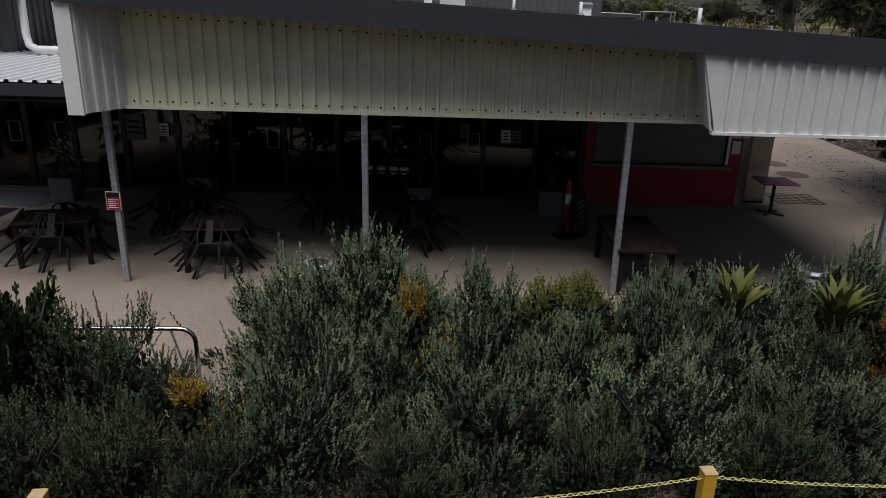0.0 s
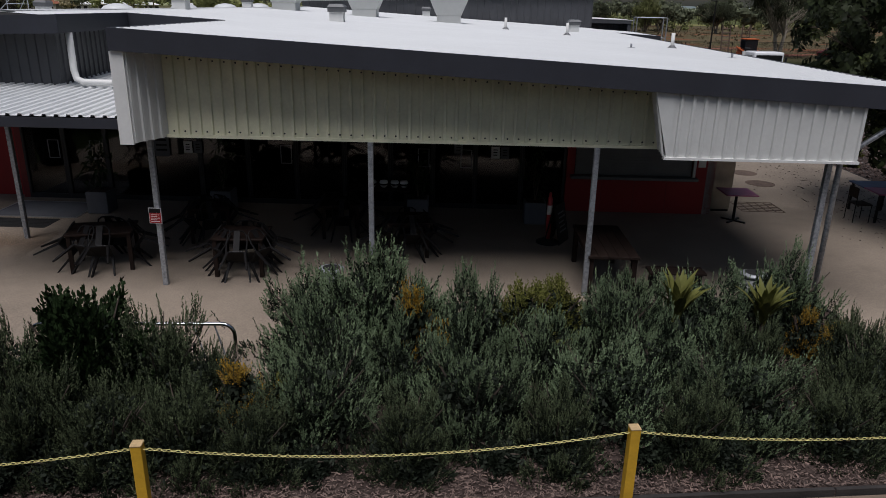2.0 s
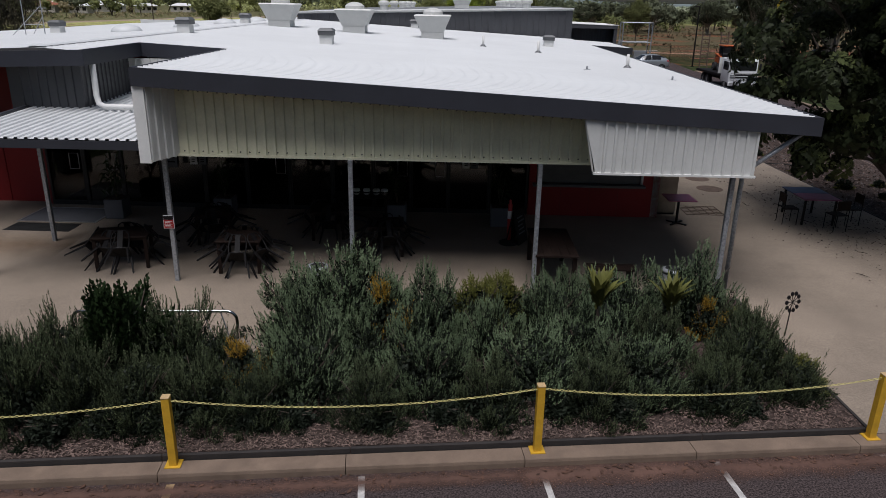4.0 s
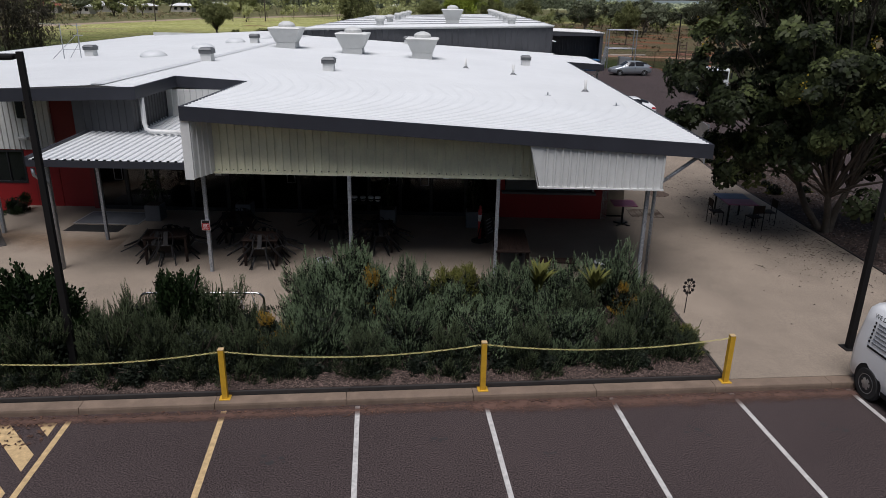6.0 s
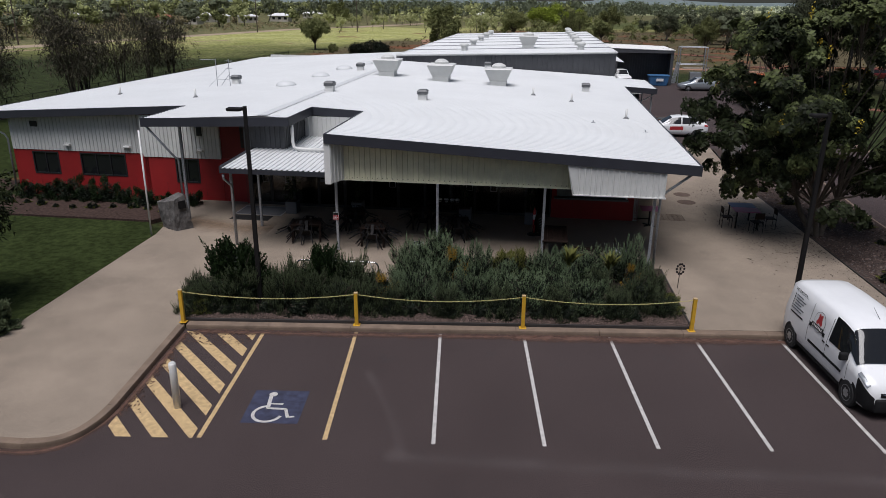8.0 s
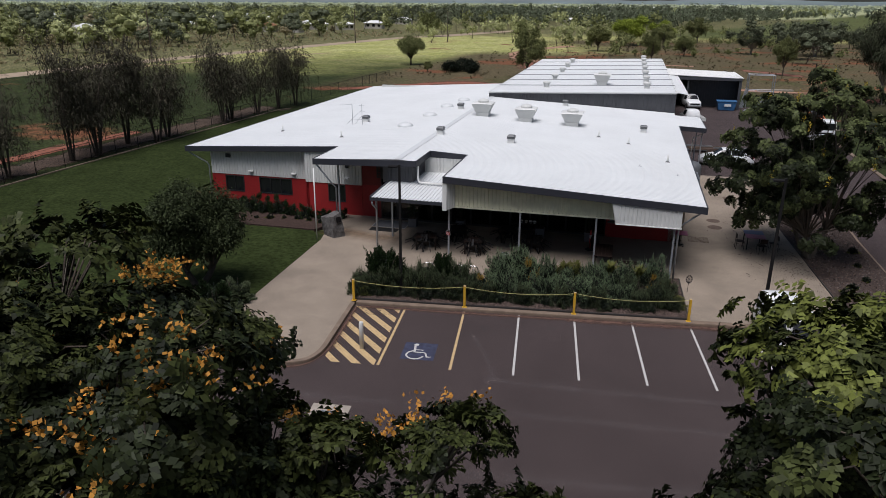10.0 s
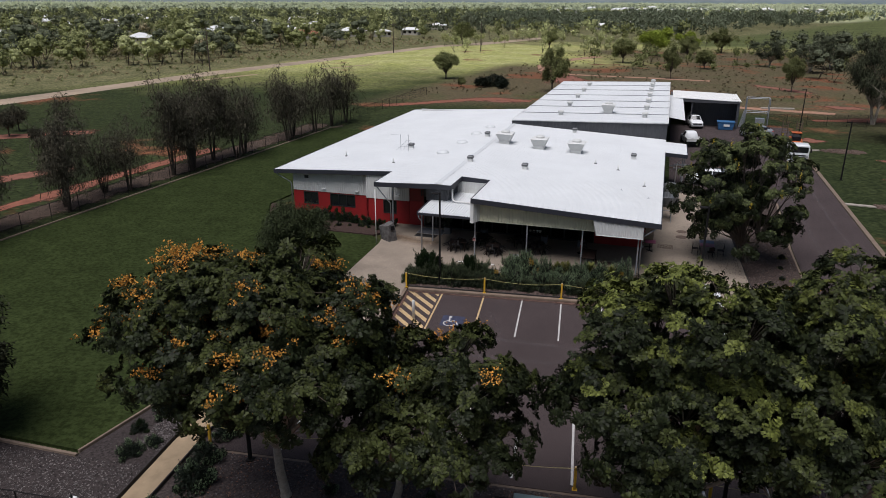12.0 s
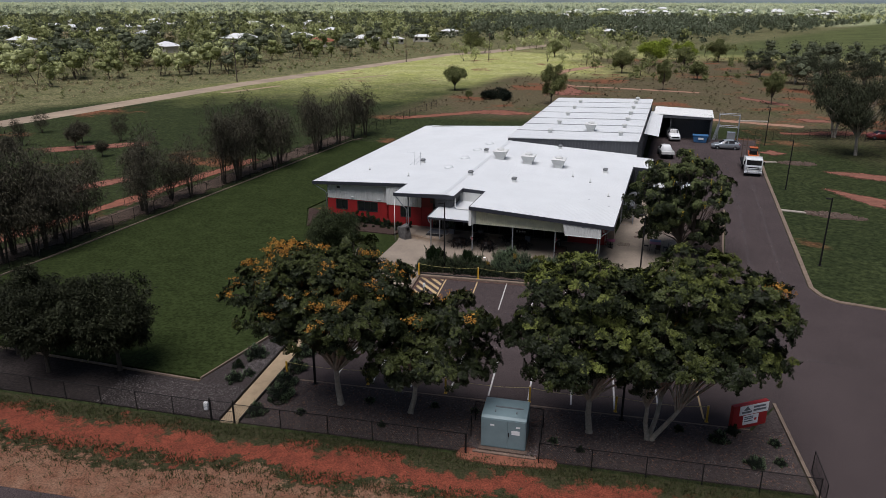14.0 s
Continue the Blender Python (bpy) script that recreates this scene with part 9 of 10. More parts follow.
# delivery van, nose towards the drive lane
van = thing("delivery_van", "white delivery van with dark bumpers parked in a bay", "van", pose(8.16, -4.1, 0.0) @ Matrix.Diagonal((0.93, 1.0, 1.0, 1.0)))
ST = [(0.0, 0.62, 0.68, 0.55, 0.28, 0.6, 0.68), (0.05, 0.74, 0.79, 0.62, 0.22, 0.7, 0.8), (0.16, 0.83, 0.87, 0.7, 0.2, 0.82, 0.92), (0.36, 0.87, 0.9, 0.74, 0.2, 0.93, 1.02), (0.62, 0.89, 0.915, 0.78, 0.2, 1.0, 1.1), (0.92, 0.9, 0.915, 0.73, 0.2, 1.02, 1.42),
      (1.22, 0.9, 0.915, 0.68, 0.2, 1.03, 1.7), (1.5, 0.9, 0.915, 0.73, 0.2, 1.03, 1.81), (2.2, 0.9, 0.915, 0.77, 0.2, 1.04, 1.87), (3.4, 0.9, 0.915, 0.78, 0.2, 1.04, 1.87), (4.0, 0.9, 0.91, 0.77, 0.2, 1.04, 1.84), (4.25, 0.88, 0.89, 0.74, 0.24, 1.03, 1.78), (4.36, 0.84, 0.85, 0.68, 0.32, 1.0, 1.62)]
part("body", body_mesh(ST), M["car_white"], van, "white painted van body", True)
part("windscreen", windscreen(ST, 0.64, 1.26, 5.9, 0.022), M["glass_dark"], van, "dark windscreen", True)
for side in (-1, 1):
    part("side_window", skin(ST, 1.02, 1.88, 5.15, 7.0, side, 0.012), M["glass_dark"], van, "", True)
    part("door_seam", skin(ST, 1.95, 1.965, 3.0, 7.2, side, 0.004), M["plastic_black"], van)
    part("door_seam", skin(ST, 2.92, 2.935, 3.0, 7.2, side, 0.004), M["plastic_black"], van)
    part("door_seam", skin(ST, 0.9, 0.91, 3.0, 5.2, side, 0.004), M["plastic_black"], van)
    part("rub_strip", skin(ST, 1.1, 2.8, 3.15, 3.4, side, 0.014), M["plastic_black"], van, "black rubbing strip")
    part("rub_strip", skin(ST, 3.25, 3.95, 4.7, 4.95, side, 0.012), M["plastic_black"], van, "black sliding door rail")
    part("handle", skin(ST, 1.78, 1.92, 4.45, 4.7, side, 0.02), M["plastic_black"], van)
    part("handle", skin(ST, 2.0, 2.14, 4.45, 4.7, side, 0.02), M["plastic_black"], van)
    for y in (0.72, 3.74):
        arch(van, side * 0.9, y, 0.37)
        wheel(van, side * 0.835, y)
    bm = bmesh.new(); bevelled_box(bm, -0.05, -0.06, -0.09, 0.16, 0.06, 0.1, r=0.03, m=Matrix.Translation((side * 0.99 - 0.05, 1.02, 1.1))); part("mirror", bm, M["plastic_black"], van, "black door mirror", True)
    part("headlight", skin(ST, 0.12, 0.46, 4.9, 5.95, side, 0.012), M["lamp_clear"], van, "clear swept headlight", True)
    part("sill", skin(ST, 1.1, 3.36, 1.6, 2.3, side, 0.008), M["plastic_black"], van)
for side in (-1, 1):
    part("bumper_corner", skin(ST, 0.0, 0.42, 1.2, 4.6, side, 0.012), M["plastic_black"], van, "dark grey bumper corner", True)
bm = bmesh.new(); bevelled_box(bm, -0.66, -0.06, 0.22, 0.66, 0.06, 0.56, r=0.04); part("bumper", bm, M["plastic_black"], van, "dark grey front bumper", True)
bm = bmesh.new(); bevelled_box(bm, -0.55, -0.02, 0.6, 0.55, 0.04, 0.7, r=0.015); part("grille", bm, M["plastic_black"], van)
for sx in (-1, 1):
    bm = bmesh.new(); add_tube(bm, [(sx * 0.52, -0.03, 0.69), (sx * 0.2, -0.04, 0.62), (0, -0.05, 0.6)], 0.012, 6); part("grille_bar", bm, M["chrome"], van)
bm = bmesh.new(); add_box(bm, -0.07, -0.04, 0.6, 0.07, -0.03, 0.74, Matrix.Translation((0, -0.02, 0)) ); bmesh.ops.rotate(bm, cent=(0, -0.05, 0.67), matrix=Matrix.Rotation(radians(45), 3, "Y"), verts=bm.verts); part("badge", bm, M["chrome"], van, "plain chrome badge")
plate = box_part("number_plate", (-0.2, -0.075, 0.36, 0.2, -0.065, 0.47), M["paper_white"], van, "white number plate")
box_part("writing_bar", (-0.15, -0.079, 0.39, 0.15, -0.0755, 0.44), M["plastic_black"], plate)
bm = bmesh.new(); add_tube(bm, [(0.1, 1.5, 1.78), (0.1, 1.9, 2.0)], 0.006, 5); part("aerial", bm, M["plastic_black"], van)
bm = bmesh.new(); bevelled_box(bm, -0.8, 4.32, 0.32, 0.8, 4.42, 0.6, r=0.03); part("bumper", bm, M["plastic_black"], van, "dark rear bumper")
# signwriting on the flank that faces the paving
def flank(s_, z, lift):
    """A frame on the leaning upper flank: x towards the nose, y up the side, z outwards."""
    a, b = next((p, q) for p, q in zip(ST, ST[1:]) if p[0] <= s_ <= q[0])
    f = (s_ - a[0]) / (b[0] - a[0])
    half = ring_at(tuple(p + (q - p) * f for p, q in zip(a, b)))
    lo, hi = Vector((-half[5][0], 0, half[5][1])), Vector((-half[7][0], 0, half[7][1]))
    up = (hi - lo).normalized()
    x_ = Vector((0, -1, 0))
    out = x_.cross(up)
    p = lo + up * ((z - lo.z) / up.z) + Vector((0, s_, 0)) + out * lift
    return Matrix.Translation(p) @ Matrix((x_, up, out)).transposed().to_4x4()
lettering("WE DELIVER...", 0.118, flank(4.02, 1.58, 0.022), M["plastic_black"], van)
for k in range(6):
    fm = flank(3.9, 1.49 - 0.075 * k, 0.02)
    bm = bmesh.new(); add_box(bm, 0.04, -0.012, -0.004, 0.4 + 0.09 * ((k * 2) % 3), 0.014, 0.002, fm); part("writing_bar", bm, M["planter_grey"], van)
    bm = bmesh.new(); bmesh.ops.create_circle(bm, cap_ends=True, radius=0.027, segments=12, matrix=fm @ Matrix.Translation((-0.03, 0, 0.002))); part("writing_dot", bm, M["plastic_black"], van)
fm = flank(2.48, 1.3, 0.016)
bm = bmesh.new(); bmesh.ops.create_circle(bm, cap_ends=True, radius=0.27, segments=32, matrix=fm); part("logo_ring", bm, M["planter_grey"], van, "thin grey logo ring")
bm = bmesh.new(); bmesh.ops.create_circle(bm, cap_ends=True, radius=0.258, segments=32, matrix=fm @ Matrix.Translation((0, 0, 0.003))); part("logo_disc", bm, M["paper_white"], van)
bm = bmesh.new()
for ox, oy, r_ in ((0.0, 0.06, 0.105), (-0.085, -0.03, 0.055), (0.085, -0.02, 0.06), (-0.05, 0.16, 0.045), (0.06, 0.16, 0.045)):
    bmesh.ops.create_circle(bm, cap_ends=True, radius=r_, segments=14, matrix=fm @ Matrix.Translation((ox, oy, 0.006 + 0.0015 * len(bm.faces))))
part("logo_shape", bm, M["signal_red"], van, "dark red logo shape")
bm = bmesh.new(); add_box(bm, -0.3, -0.2, 0.016, 0.3, -0.09, 0.02, fm)
for sx in (-1, 1):
    add_box(bm, sx * 0.34 - 0.05, -0.25, 0.01, sx * 0.34 + 0.05, -0.15, 0.014, fm)
part("logo_band", bm, M["plastic_black"], van, "black logo band")
bm = bmesh.new()
for k in range(7):
    add_box(bm, -0.25 + 0.073 * k, -0.175, 0.02, -0.21 + 0.073 * k, -0.115, 0.022, fm)
part("writing_bar", bm, M["paper_white"], van)

def hatchback(name, label, m, body_key, L=4.2, H=1.45, band=None):
    c = thing(name, label, "car", m)
    k = L / 4.2
    S = [(0.0 * k, 0.6, 0.64, 0.5, 0.3, 0.52, 0.56), (0.1 * k, 0.74, 0.78, 0.62, 0.22, 0.62, 0.68), (0.5 * k, 0.8, 0.84, 0.68, 0.2, 0.72, 0.8), (1.05 * k, 0.83, 0.86, 0.7, 0.2, 0.82, 0.92), (1.75 * k, 0.84, 0.865, 0.56, 0.2, 0.88, H - 0.06),
         (2.3 * k, 0.84, 0.865, 0.57, 0.2, 0.9, H), (3.1 * k, 0.84, 0.865, 0.56, 0.2, 0.92, H - 0.03), (3.75 * k, 0.83, 0.85, 0.5, 0.22, 0.94, H - 0.25), (4.1 * k, 0.78, 0.8, 0.6, 0.28, 0.9, 0.98), (4.2 * k, 0.7, 0.72, 0.5, 0.36, 0.8, 0.88)]
    part("body", body_mesh(S), M[body_key], c, "", True)
    part("windscreen", windscreen(S, 1.12 * k, 1.72 * k, 6.0), M["glass_dark"], c, "dark windscreen", True)
    part("rear_window", windscreen(S, 3.2 * k, 3.72 * k, 6.4), M["glass_dark"], c, "", True)
    for side in (-1, 1):
        part("side_window", skin(S, 1.5 * k, 2.35 * k, 5.2, 7.0, side), M["glass_dark"], c, "", True)
        part("side_window", skin(S, 2.42 * k, 3.3 * k, 5.2, 7.0, side), M["glass_dark"], c, "", True)
        part("headlight", skin(S, 0.08 * k, 0.42 * k, 4.6, 5.8, side, 0.008), M["lamp_clear"], c, "", True)
        part("tail_light", skin(S, 3.9 * k, 4.16 * k, 4.2, 5.2, side, 0.008), M["signal_red"], c, "red tail light", True)
        part("door_seam", skin(S, 2.38 * k, 2.395 * k, 2.6, 7.0, side, 0.004), M["plastic_black"], c)
        for y in (0.85 * k, 3.4 * k):
            arch(c, side * 0.835, y, 0.35)
            wheel(c, side * 0.775, y, 0.3)
        if band:
            part("logo_shape", skin(S, 1.6 * k, 2.5 * k, 3.1, 4.2, side, 0.006), M[band], c, "plain red shape on the door")
    return c
hatchback("silver_hatchback", "silver hatchback parked across the rear yard", pose(22.3, 62.0, 0, 0, 0, -92) @ Matrix.Translation((0, 0, 0)), "car_silver")
mat("car_red", (0.16, 0.02, 0.018), 0.35, vary=0.1, scale=2, fine=30)
hatchback("red_hatchback", "dull red hatchback parked under the gum trees", pose(49.0, 75.6, 0, 0, 0, -84), "car_red")
hatchback("white_hatchback", "white hatchback with a red shape on its door", pose(11.5, 33.3, 0, 0, 0, -96), "car_white", 4.3, 1.46, "signal_red")

def utility(name, label, m, tray):
    c = thing(name, label, "utility vehicle", m)
    S = [(0.0, 0.66, 0.72, 0.6, 0.35, 0.75, 0.82), (0.12, 0.78, 0.83, 0.7, 0.3, 0.9, 0.98), (0.6, 0.82, 0.86, 0.74, 0.3, 0.98, 1.06), (1.1, 0.83, 0.87, 0.74, 0.3, 1.0, 1.12), (1.55, 0.83, 0.87, 0.62, 0.3, 1.02, 1.68), (2.6, 0.83, 0.87, 0.62, 0.3, 1.02, 1.72), (2.8, 0.82, 0.86, 0.64, 0.3, 1.02, 1.6)]
    if not tray:
        S += [(4.5, 0.82, 0.86, 0.64, 0.3, 1.02, 1.66), (4.62, 0.8, 0.82, 0.6, 0.34, 1.0, 1.5)]
    part("body", body_mesh(S), M["car_white"], c, "", True)
    part("windscreen", windscreen(S, 1.15, 1.53, 6.0), M["glass_dark"], c, "", True)
    box_part("grille", (-0.6, -0.03, 0.62, 0.6, 0.05, 0.8), M["plastic_black"], c)
    box_part("bumper", (-0.84, -0.1, 0.35, 0.84, 0.05, 0.55), M["rim_grey"], c, "grey steel bumper", 0.03)
    for side in (-1, 1):
        part("side_window", skin(S, 1.5, 2.6, 5.2, 7.0, side), M["glass_dark"], c, "", True)
        part("headlight", skin(S, 0.02, 0.14, 4.4, 5.6, side, 0.01), M["lamp_clear"], c)
        for y in (0.85, 3.75):
            wheel(c, side * 0.78, y, 0.37, 0.24)
    if tray:
        box_part("chassis", (-0.4, 2.8, 0.45, 0.4, 4.7, 0.6), M["plastic_black"], c)
        for d in ((-0.9, 2.85, 0.75, 0.9, 4.8, 0.82), (-0.9, 2.85, 0.82, -0.86, 4.8, 1.12), (0.86, 2.85, 0.82, 0.9, 4.8, 1.12), (-0.86, 4.76, 0.82, 0.86, 4.8, 1.12)):
            box_part("tray_panel", d, M["clad_grey"], c, "pale steel tray side")
    return c
utility("wagon", "white four-wheel-drive wagon before the open shed", pose(17.3, 66.2, 0, 0, 0, 4), False)
utility("utility_truck", "white tray-back utility seen from behind", pose(14.6, 56.6, 0, 0, 0, 183), True)

truck = thing("flatbed_truck", "white cab-over truck with an orange machine on its tray", "truck", pose(24.85, 43.4, 0.0, 0, 0, -6))
bm = bmesh.new(); bevelled_box(bm, -1.05, 0.0, 0.55, 1.05, 1.75, 2.35, r=0.12, segments=3); part("cab", bm, M["car_white"], truck, "white cab", True)
bm = bmesh.new(); bevelled_box(bm, -0.92, -0.02, 1.5, 0.92, 0.05, 2.15, r=0.03); part("windscreen", bm, M["glass_dark"], truck)
box_part("grille", (-0.7, -0.03, 0.95, 0.7, 0.02, 1.25), M["plastic_black"], truck)
bm = bmesh.new()
for z in (0.6, 0.85, 1.1, 1.32):
    add_tube(bm, [(-1.0, -0.2, z), (1.0, -0.2, z)], 0.035, 6)
for x in (-0.7, 0.7):
    add_tube(bm, [(x, -0.2, 0.45), (x, -0.2, 1.35)], 0.035, 6)
part("bull_bar", bm, M["rim_grey"], truck, "pale steel bull bar")
box_part("bumper", (-1.08, -0.12, 0.4, 1.08, 0.05, 0.66), M["car_white"], truck, "", 0.03)
for sx in (-1, 1):
    box_part("headlight", (sx * 0.82 - 0.14, -0.04, 0.95, sx * 0.82 + 0.14, 0.01, 1.2), M["lamp_clear"], truck)
    bm = bmesh.new(); bevelled_box(bm, sx * 1.2 - 0.07, 0.0, 1.55, sx * 1.2 + 0.07, 0.1, 2.0, r=0.02); part("mirror", bm, M["plastic_black"], truck)
    part("side_window", (lambda q: (add_box(q, sx * 1.052 - 0.004, 0.35, 1.5, sx * 1.052 + 0.004, 1.3, 2.1), q)[1])(bmesh.new()), M["glass_dark"], truck)
    for y in (0.75, 4.6, 5.6):
        wheel(truck, sx * 0.9, y, 0.45, 0.28)
box_part("tray", (-1.2, 1.95, 0.95, 1.2, 6.9, 1.12), M["metal_dark"], truck, "dark flat tray")
box_part("headboard", (-1.15, 1.95, 1.12, 1.15, 2.05, 2.3), M["clad_grey"], truck)
box_part("chassis", (-0.45, 1.6, 0.6, 0.45, 6.9, 0.95), M["metal_dark"], truck)
for sx in (-0.75, 0.8):
    bm = bmesh.new()
    for dx in (-0.3, 0.3):
        add_tube(bm, [(sx + dx, 6.7, 1.1), (sx + dx, 6.9, 4.0)], 0.05, 5)
    for k in range(9):
        add_tube(bm, [(sx - 0.3, 6.72 + k * 0.02, 1.3 + k * 0.3), (sx + 0.3, 6.72 + k * 0.02, 1.3 + k * 0.3)], 0.035, 5)
    part("ramp", bm, M["rust"], truck, "raised rusty loading ramp")
digger = thing("skid_loader", "small orange loader carried on the truck's tray", "machine", pose(24.85, 43.4, 0.0, 0, 0, -6) @ pose(0.15, 4.2, 1.12))
for d, mk in (((-0.55, -0.9, 0.35, 0.55, 1.0, 1.0), "orange"), ((-0.5, 0.3, 1.0, 0.5, 1.0, 1.3), "orange")):
    bm = bmesh.new(); bevelled_box(bm, *d, r=0.06); part("body", bm, M[mk], digger)
bm = bmesh.new(); bevelled_box(bm, -0.48, -0.4, 1.0, 0.48, 0.5, 1.9, r=0.05); part("cabin", bm, M["glass_dark"], digger)
bm = bmesh.new(); bevelled_box(bm, -0.52, -0.45, 1.9, 0.52, 0.55, 1.98, r=0.02); part("cabin_roof", bm, M["orange"], digger)
for sx in (-1, 1):
    for y in (-0.5, 0.55):
        wheel(digger, sx * 0.65, y, 0.33, 0.24)
    bm = bmesh.new(); add_tube(bm, [(sx * 0.58, 0.9, 1.3), (sx * 0.58, -0.9, 1.0), (sx * 0.58, -1.2, 0.4)], 0.06, 6); part("arm", bm, M["orange"], digger)
bm = bmesh.new(); bevelled_box(bm, -0.7, -1.55, 0.05, 0.7, -1.15, 0.5, r=0.05); part("bucket", bm, M["metal_dark"], digger)

skip = thing("skip_bin", "blue steel skip bin beside the open shed", "skip", pose(21.2, 66.6, 0, 0, 0, -6))
bm = bmesh.new()
vs = [bm.verts.new((sx * w, sy * d, z)) for w, d, z in ((0.95, 0.6, 0.06), (1.15, 0.75, 1.15)) for sx, sy in ((-1, -1), (1, -1), (1, 1), (-1, 1))]
for f in ((3, 2, 1, 0), (0, 1, 5, 4), (1, 2, 6, 5), (2, 3, 7, 6), (3, 0, 4, 7), (4, 5, 6, 7)):
    bm.faces.new([vs[i] for i in f])
part("body", bm, M["skip_blue"], skip)
for k in range(4):
    box_part("rib", (-0.9 + k * 0.55, -0.76, 0.15, -0.82 + k * 0.55, -0.66, 1.12), M["skip_blue"], skip)
box_part("panel", (-0.3, -0.775, 0.55, 0.5, -0.74, 0.85), M["paper_white"], skip, "pale faded panel")
box_part("rim", (-1.2, -0.8, 1.12, 1.2, 0.8, 1.2), M["skip_blue"], skip)

# ---- front fence, gates, transformer, sign ----
def fence_run(pts, h=1.2, bay=2.45, label="black chain-link fence with a top rail"):
    t = thing("chain_fence", label, "fence")
    for a, b in zip(pts, pts[1:]):
        a, b = Vector((*a, 0)), Vector((*b, 0))
        d = b - a
        n = max(1, round(d.length / bay))
        for i in range(n + 1):
            p = a + d * (i / n)
            bm = bmesh.new(); add_tube(bm, [p, p + Vector((0, 0, h + 0.02))], 0.028, 6); part("post", bm, M["pole_black"], t)
        bm = bmesh.new(); add_tube(bm, [a + Vector((0, 0, h)), b + Vector((0, 0, h))], 0.02, 6); part("rail", bm, M["pole_black"], t)
        quads = []
        e = d.normalized()
        up = Vector((0, 0, 1))
        step = 0.1
        k = -h
        while k < d.length:
            for sg in (1, -1):
                s0, z0, s1, z1 = (k, 0.0, k + h, h) if sg > 0 else (k, h, k + h, 0.0)
                if s0 < 0:
                    z0 += sg * (0 - s0); s0 = 0
                if s1 > d.length:
                    z1 -= sg * (s1 - d.length); s1 = d.length
                p, q = a + e * s0 + up * (z0 + 0.03), a + e * s1 + up * (z1 + 0.03)
                w = (q - p).cross(Vector((e.y, -e.x, 0))).normalized() * 0.004
                quads.append([p - w, q - w, q + w, p + w])
            k += step
        quad_mesh("wire_mesh", np.array([[list(v) for v in q] for q in quads]), M["pole_black"], t)
    return t
fence_run([(-45.0, -22.3), (-30.0, -22.83), (-16.0, -23.2)])
fence_run([(-14.6, -23.2), (-9.2, -23.2), (-1.75, -23.3)])
fence_run([(2.0, -23.35), (15.0, -23.45)])
fence_run([(-1.7, -23.3), (-1.7, -20.2), (2.0, -20.2), (2.0, -23.35)], 1.2, 1.8, "black chain-link enclosure round the electrical kiosk")
fence_run([(-45.5, -22.2), (-46.6, -17), (-43.6, 0), (-35.0, 58), (-29.0, 96)], 1.5, 3.0, "thin dark fence along the paddock boundary")

def gate(x, y, rz, w, h, label):
    t = thing("gate", label, "gate", pose(x, y, 0.03, 0, 0, rz))
    bm = bmesh.new(); add_tube(bm, [(0, 0, 0.05), (0, 0, h), (w, 0, h), (w, 0, 0.05), (0, 0, 0.05)], 0.022, 6); part("gate_frame", bm, M["pole_black"], t)
    bm = bmesh.new(); add_tube(bm, [(0, 0, h * 0.55), (w, 0, h * 0.55)], 0.015, 6); part("rail", bm, M["pole_black"], t)
    n = int(w / 0.1)
    for k in range(1, n):
        bm = bmesh.new(); add_tube(bm, [(k * w / n, 0, 0.06), (k * w / n, 0, h)], 0.005, 4); part("bar", bm, M["pole_black"], t)
gate(-15.94, -23.2, 0, 1.28, 1.25, "black pedestrian gate closed across the path")
gate(15.25, -21.3, -93, 2.6, 1.2, "black driveway gate swung open beside the kerb")
for x in (-16.0, -14.6):
    t = thing("gate_post", "black steel post beside the path gate", "gate post", pose(x, -23.2, 0))
    bm = bmesh.new(); add_tube(bm, [(0, 0, 0), (0, 0, 1.45)], 0.04, 8); part("post", bm, M["pole_black"], t)

kiosk = thing("electrical_kiosk", "pale blue-green steel electrical kiosk on a concrete base", "kiosk", pose(0.12, -21.65, 0.0, 0, 0, -1))
bm = bmesh.new(); add_box(bm, -1.25, -1.2, -0.1, 1.25, 1.1, 0.1); part("base", bm, M["rust"], kiosk)
mat("sleeper_tan", (0.21, 0.14, 0.105), 0.9, vary=0.4, scale=5, fine=40, bump=0.4)
box_part("timber_edge", (-1.5, -1.5, -0.05, 1.75, -1.34, 0.11), M["sleeper_tan"], kiosk, "pale worn timber sleeper")
ribbon("bare_earth", "trodden red-brown earth before the kiosk", "bare earth", [(-2.2, -23.2), (0.2, -23.5), (3.0, -23.3)], 1.6, M["worn_earth"], 0.036)
bm = bmesh.new()
prof = [(-0.95, 0.1), (-0.95, 1.82), (-0.8, 1.92), (0.8, 1.98), (0.8, 0.1)]
e = [[bm.verts.new((x, y, z)) for y, z in prof] for x in (-1.16, 1.16)]
for j in range(5):
    bm.faces.new((e[0][j], e[1][j], e[1][(j + 1) % 5], e[0][(j + 1) % 5]))
bm.faces.new(e[0][::-1]); bm.faces.new(e[1])
bmesh.ops.recalc_face_normals(bm, faces=bm.faces)
bmesh.ops.bevel(bm, geom=list(bm.edges), offset=0.02, segments=2, profile=0.5, affect="EDGES")
part("body", bm, M["box_blue_green"], kiosk)
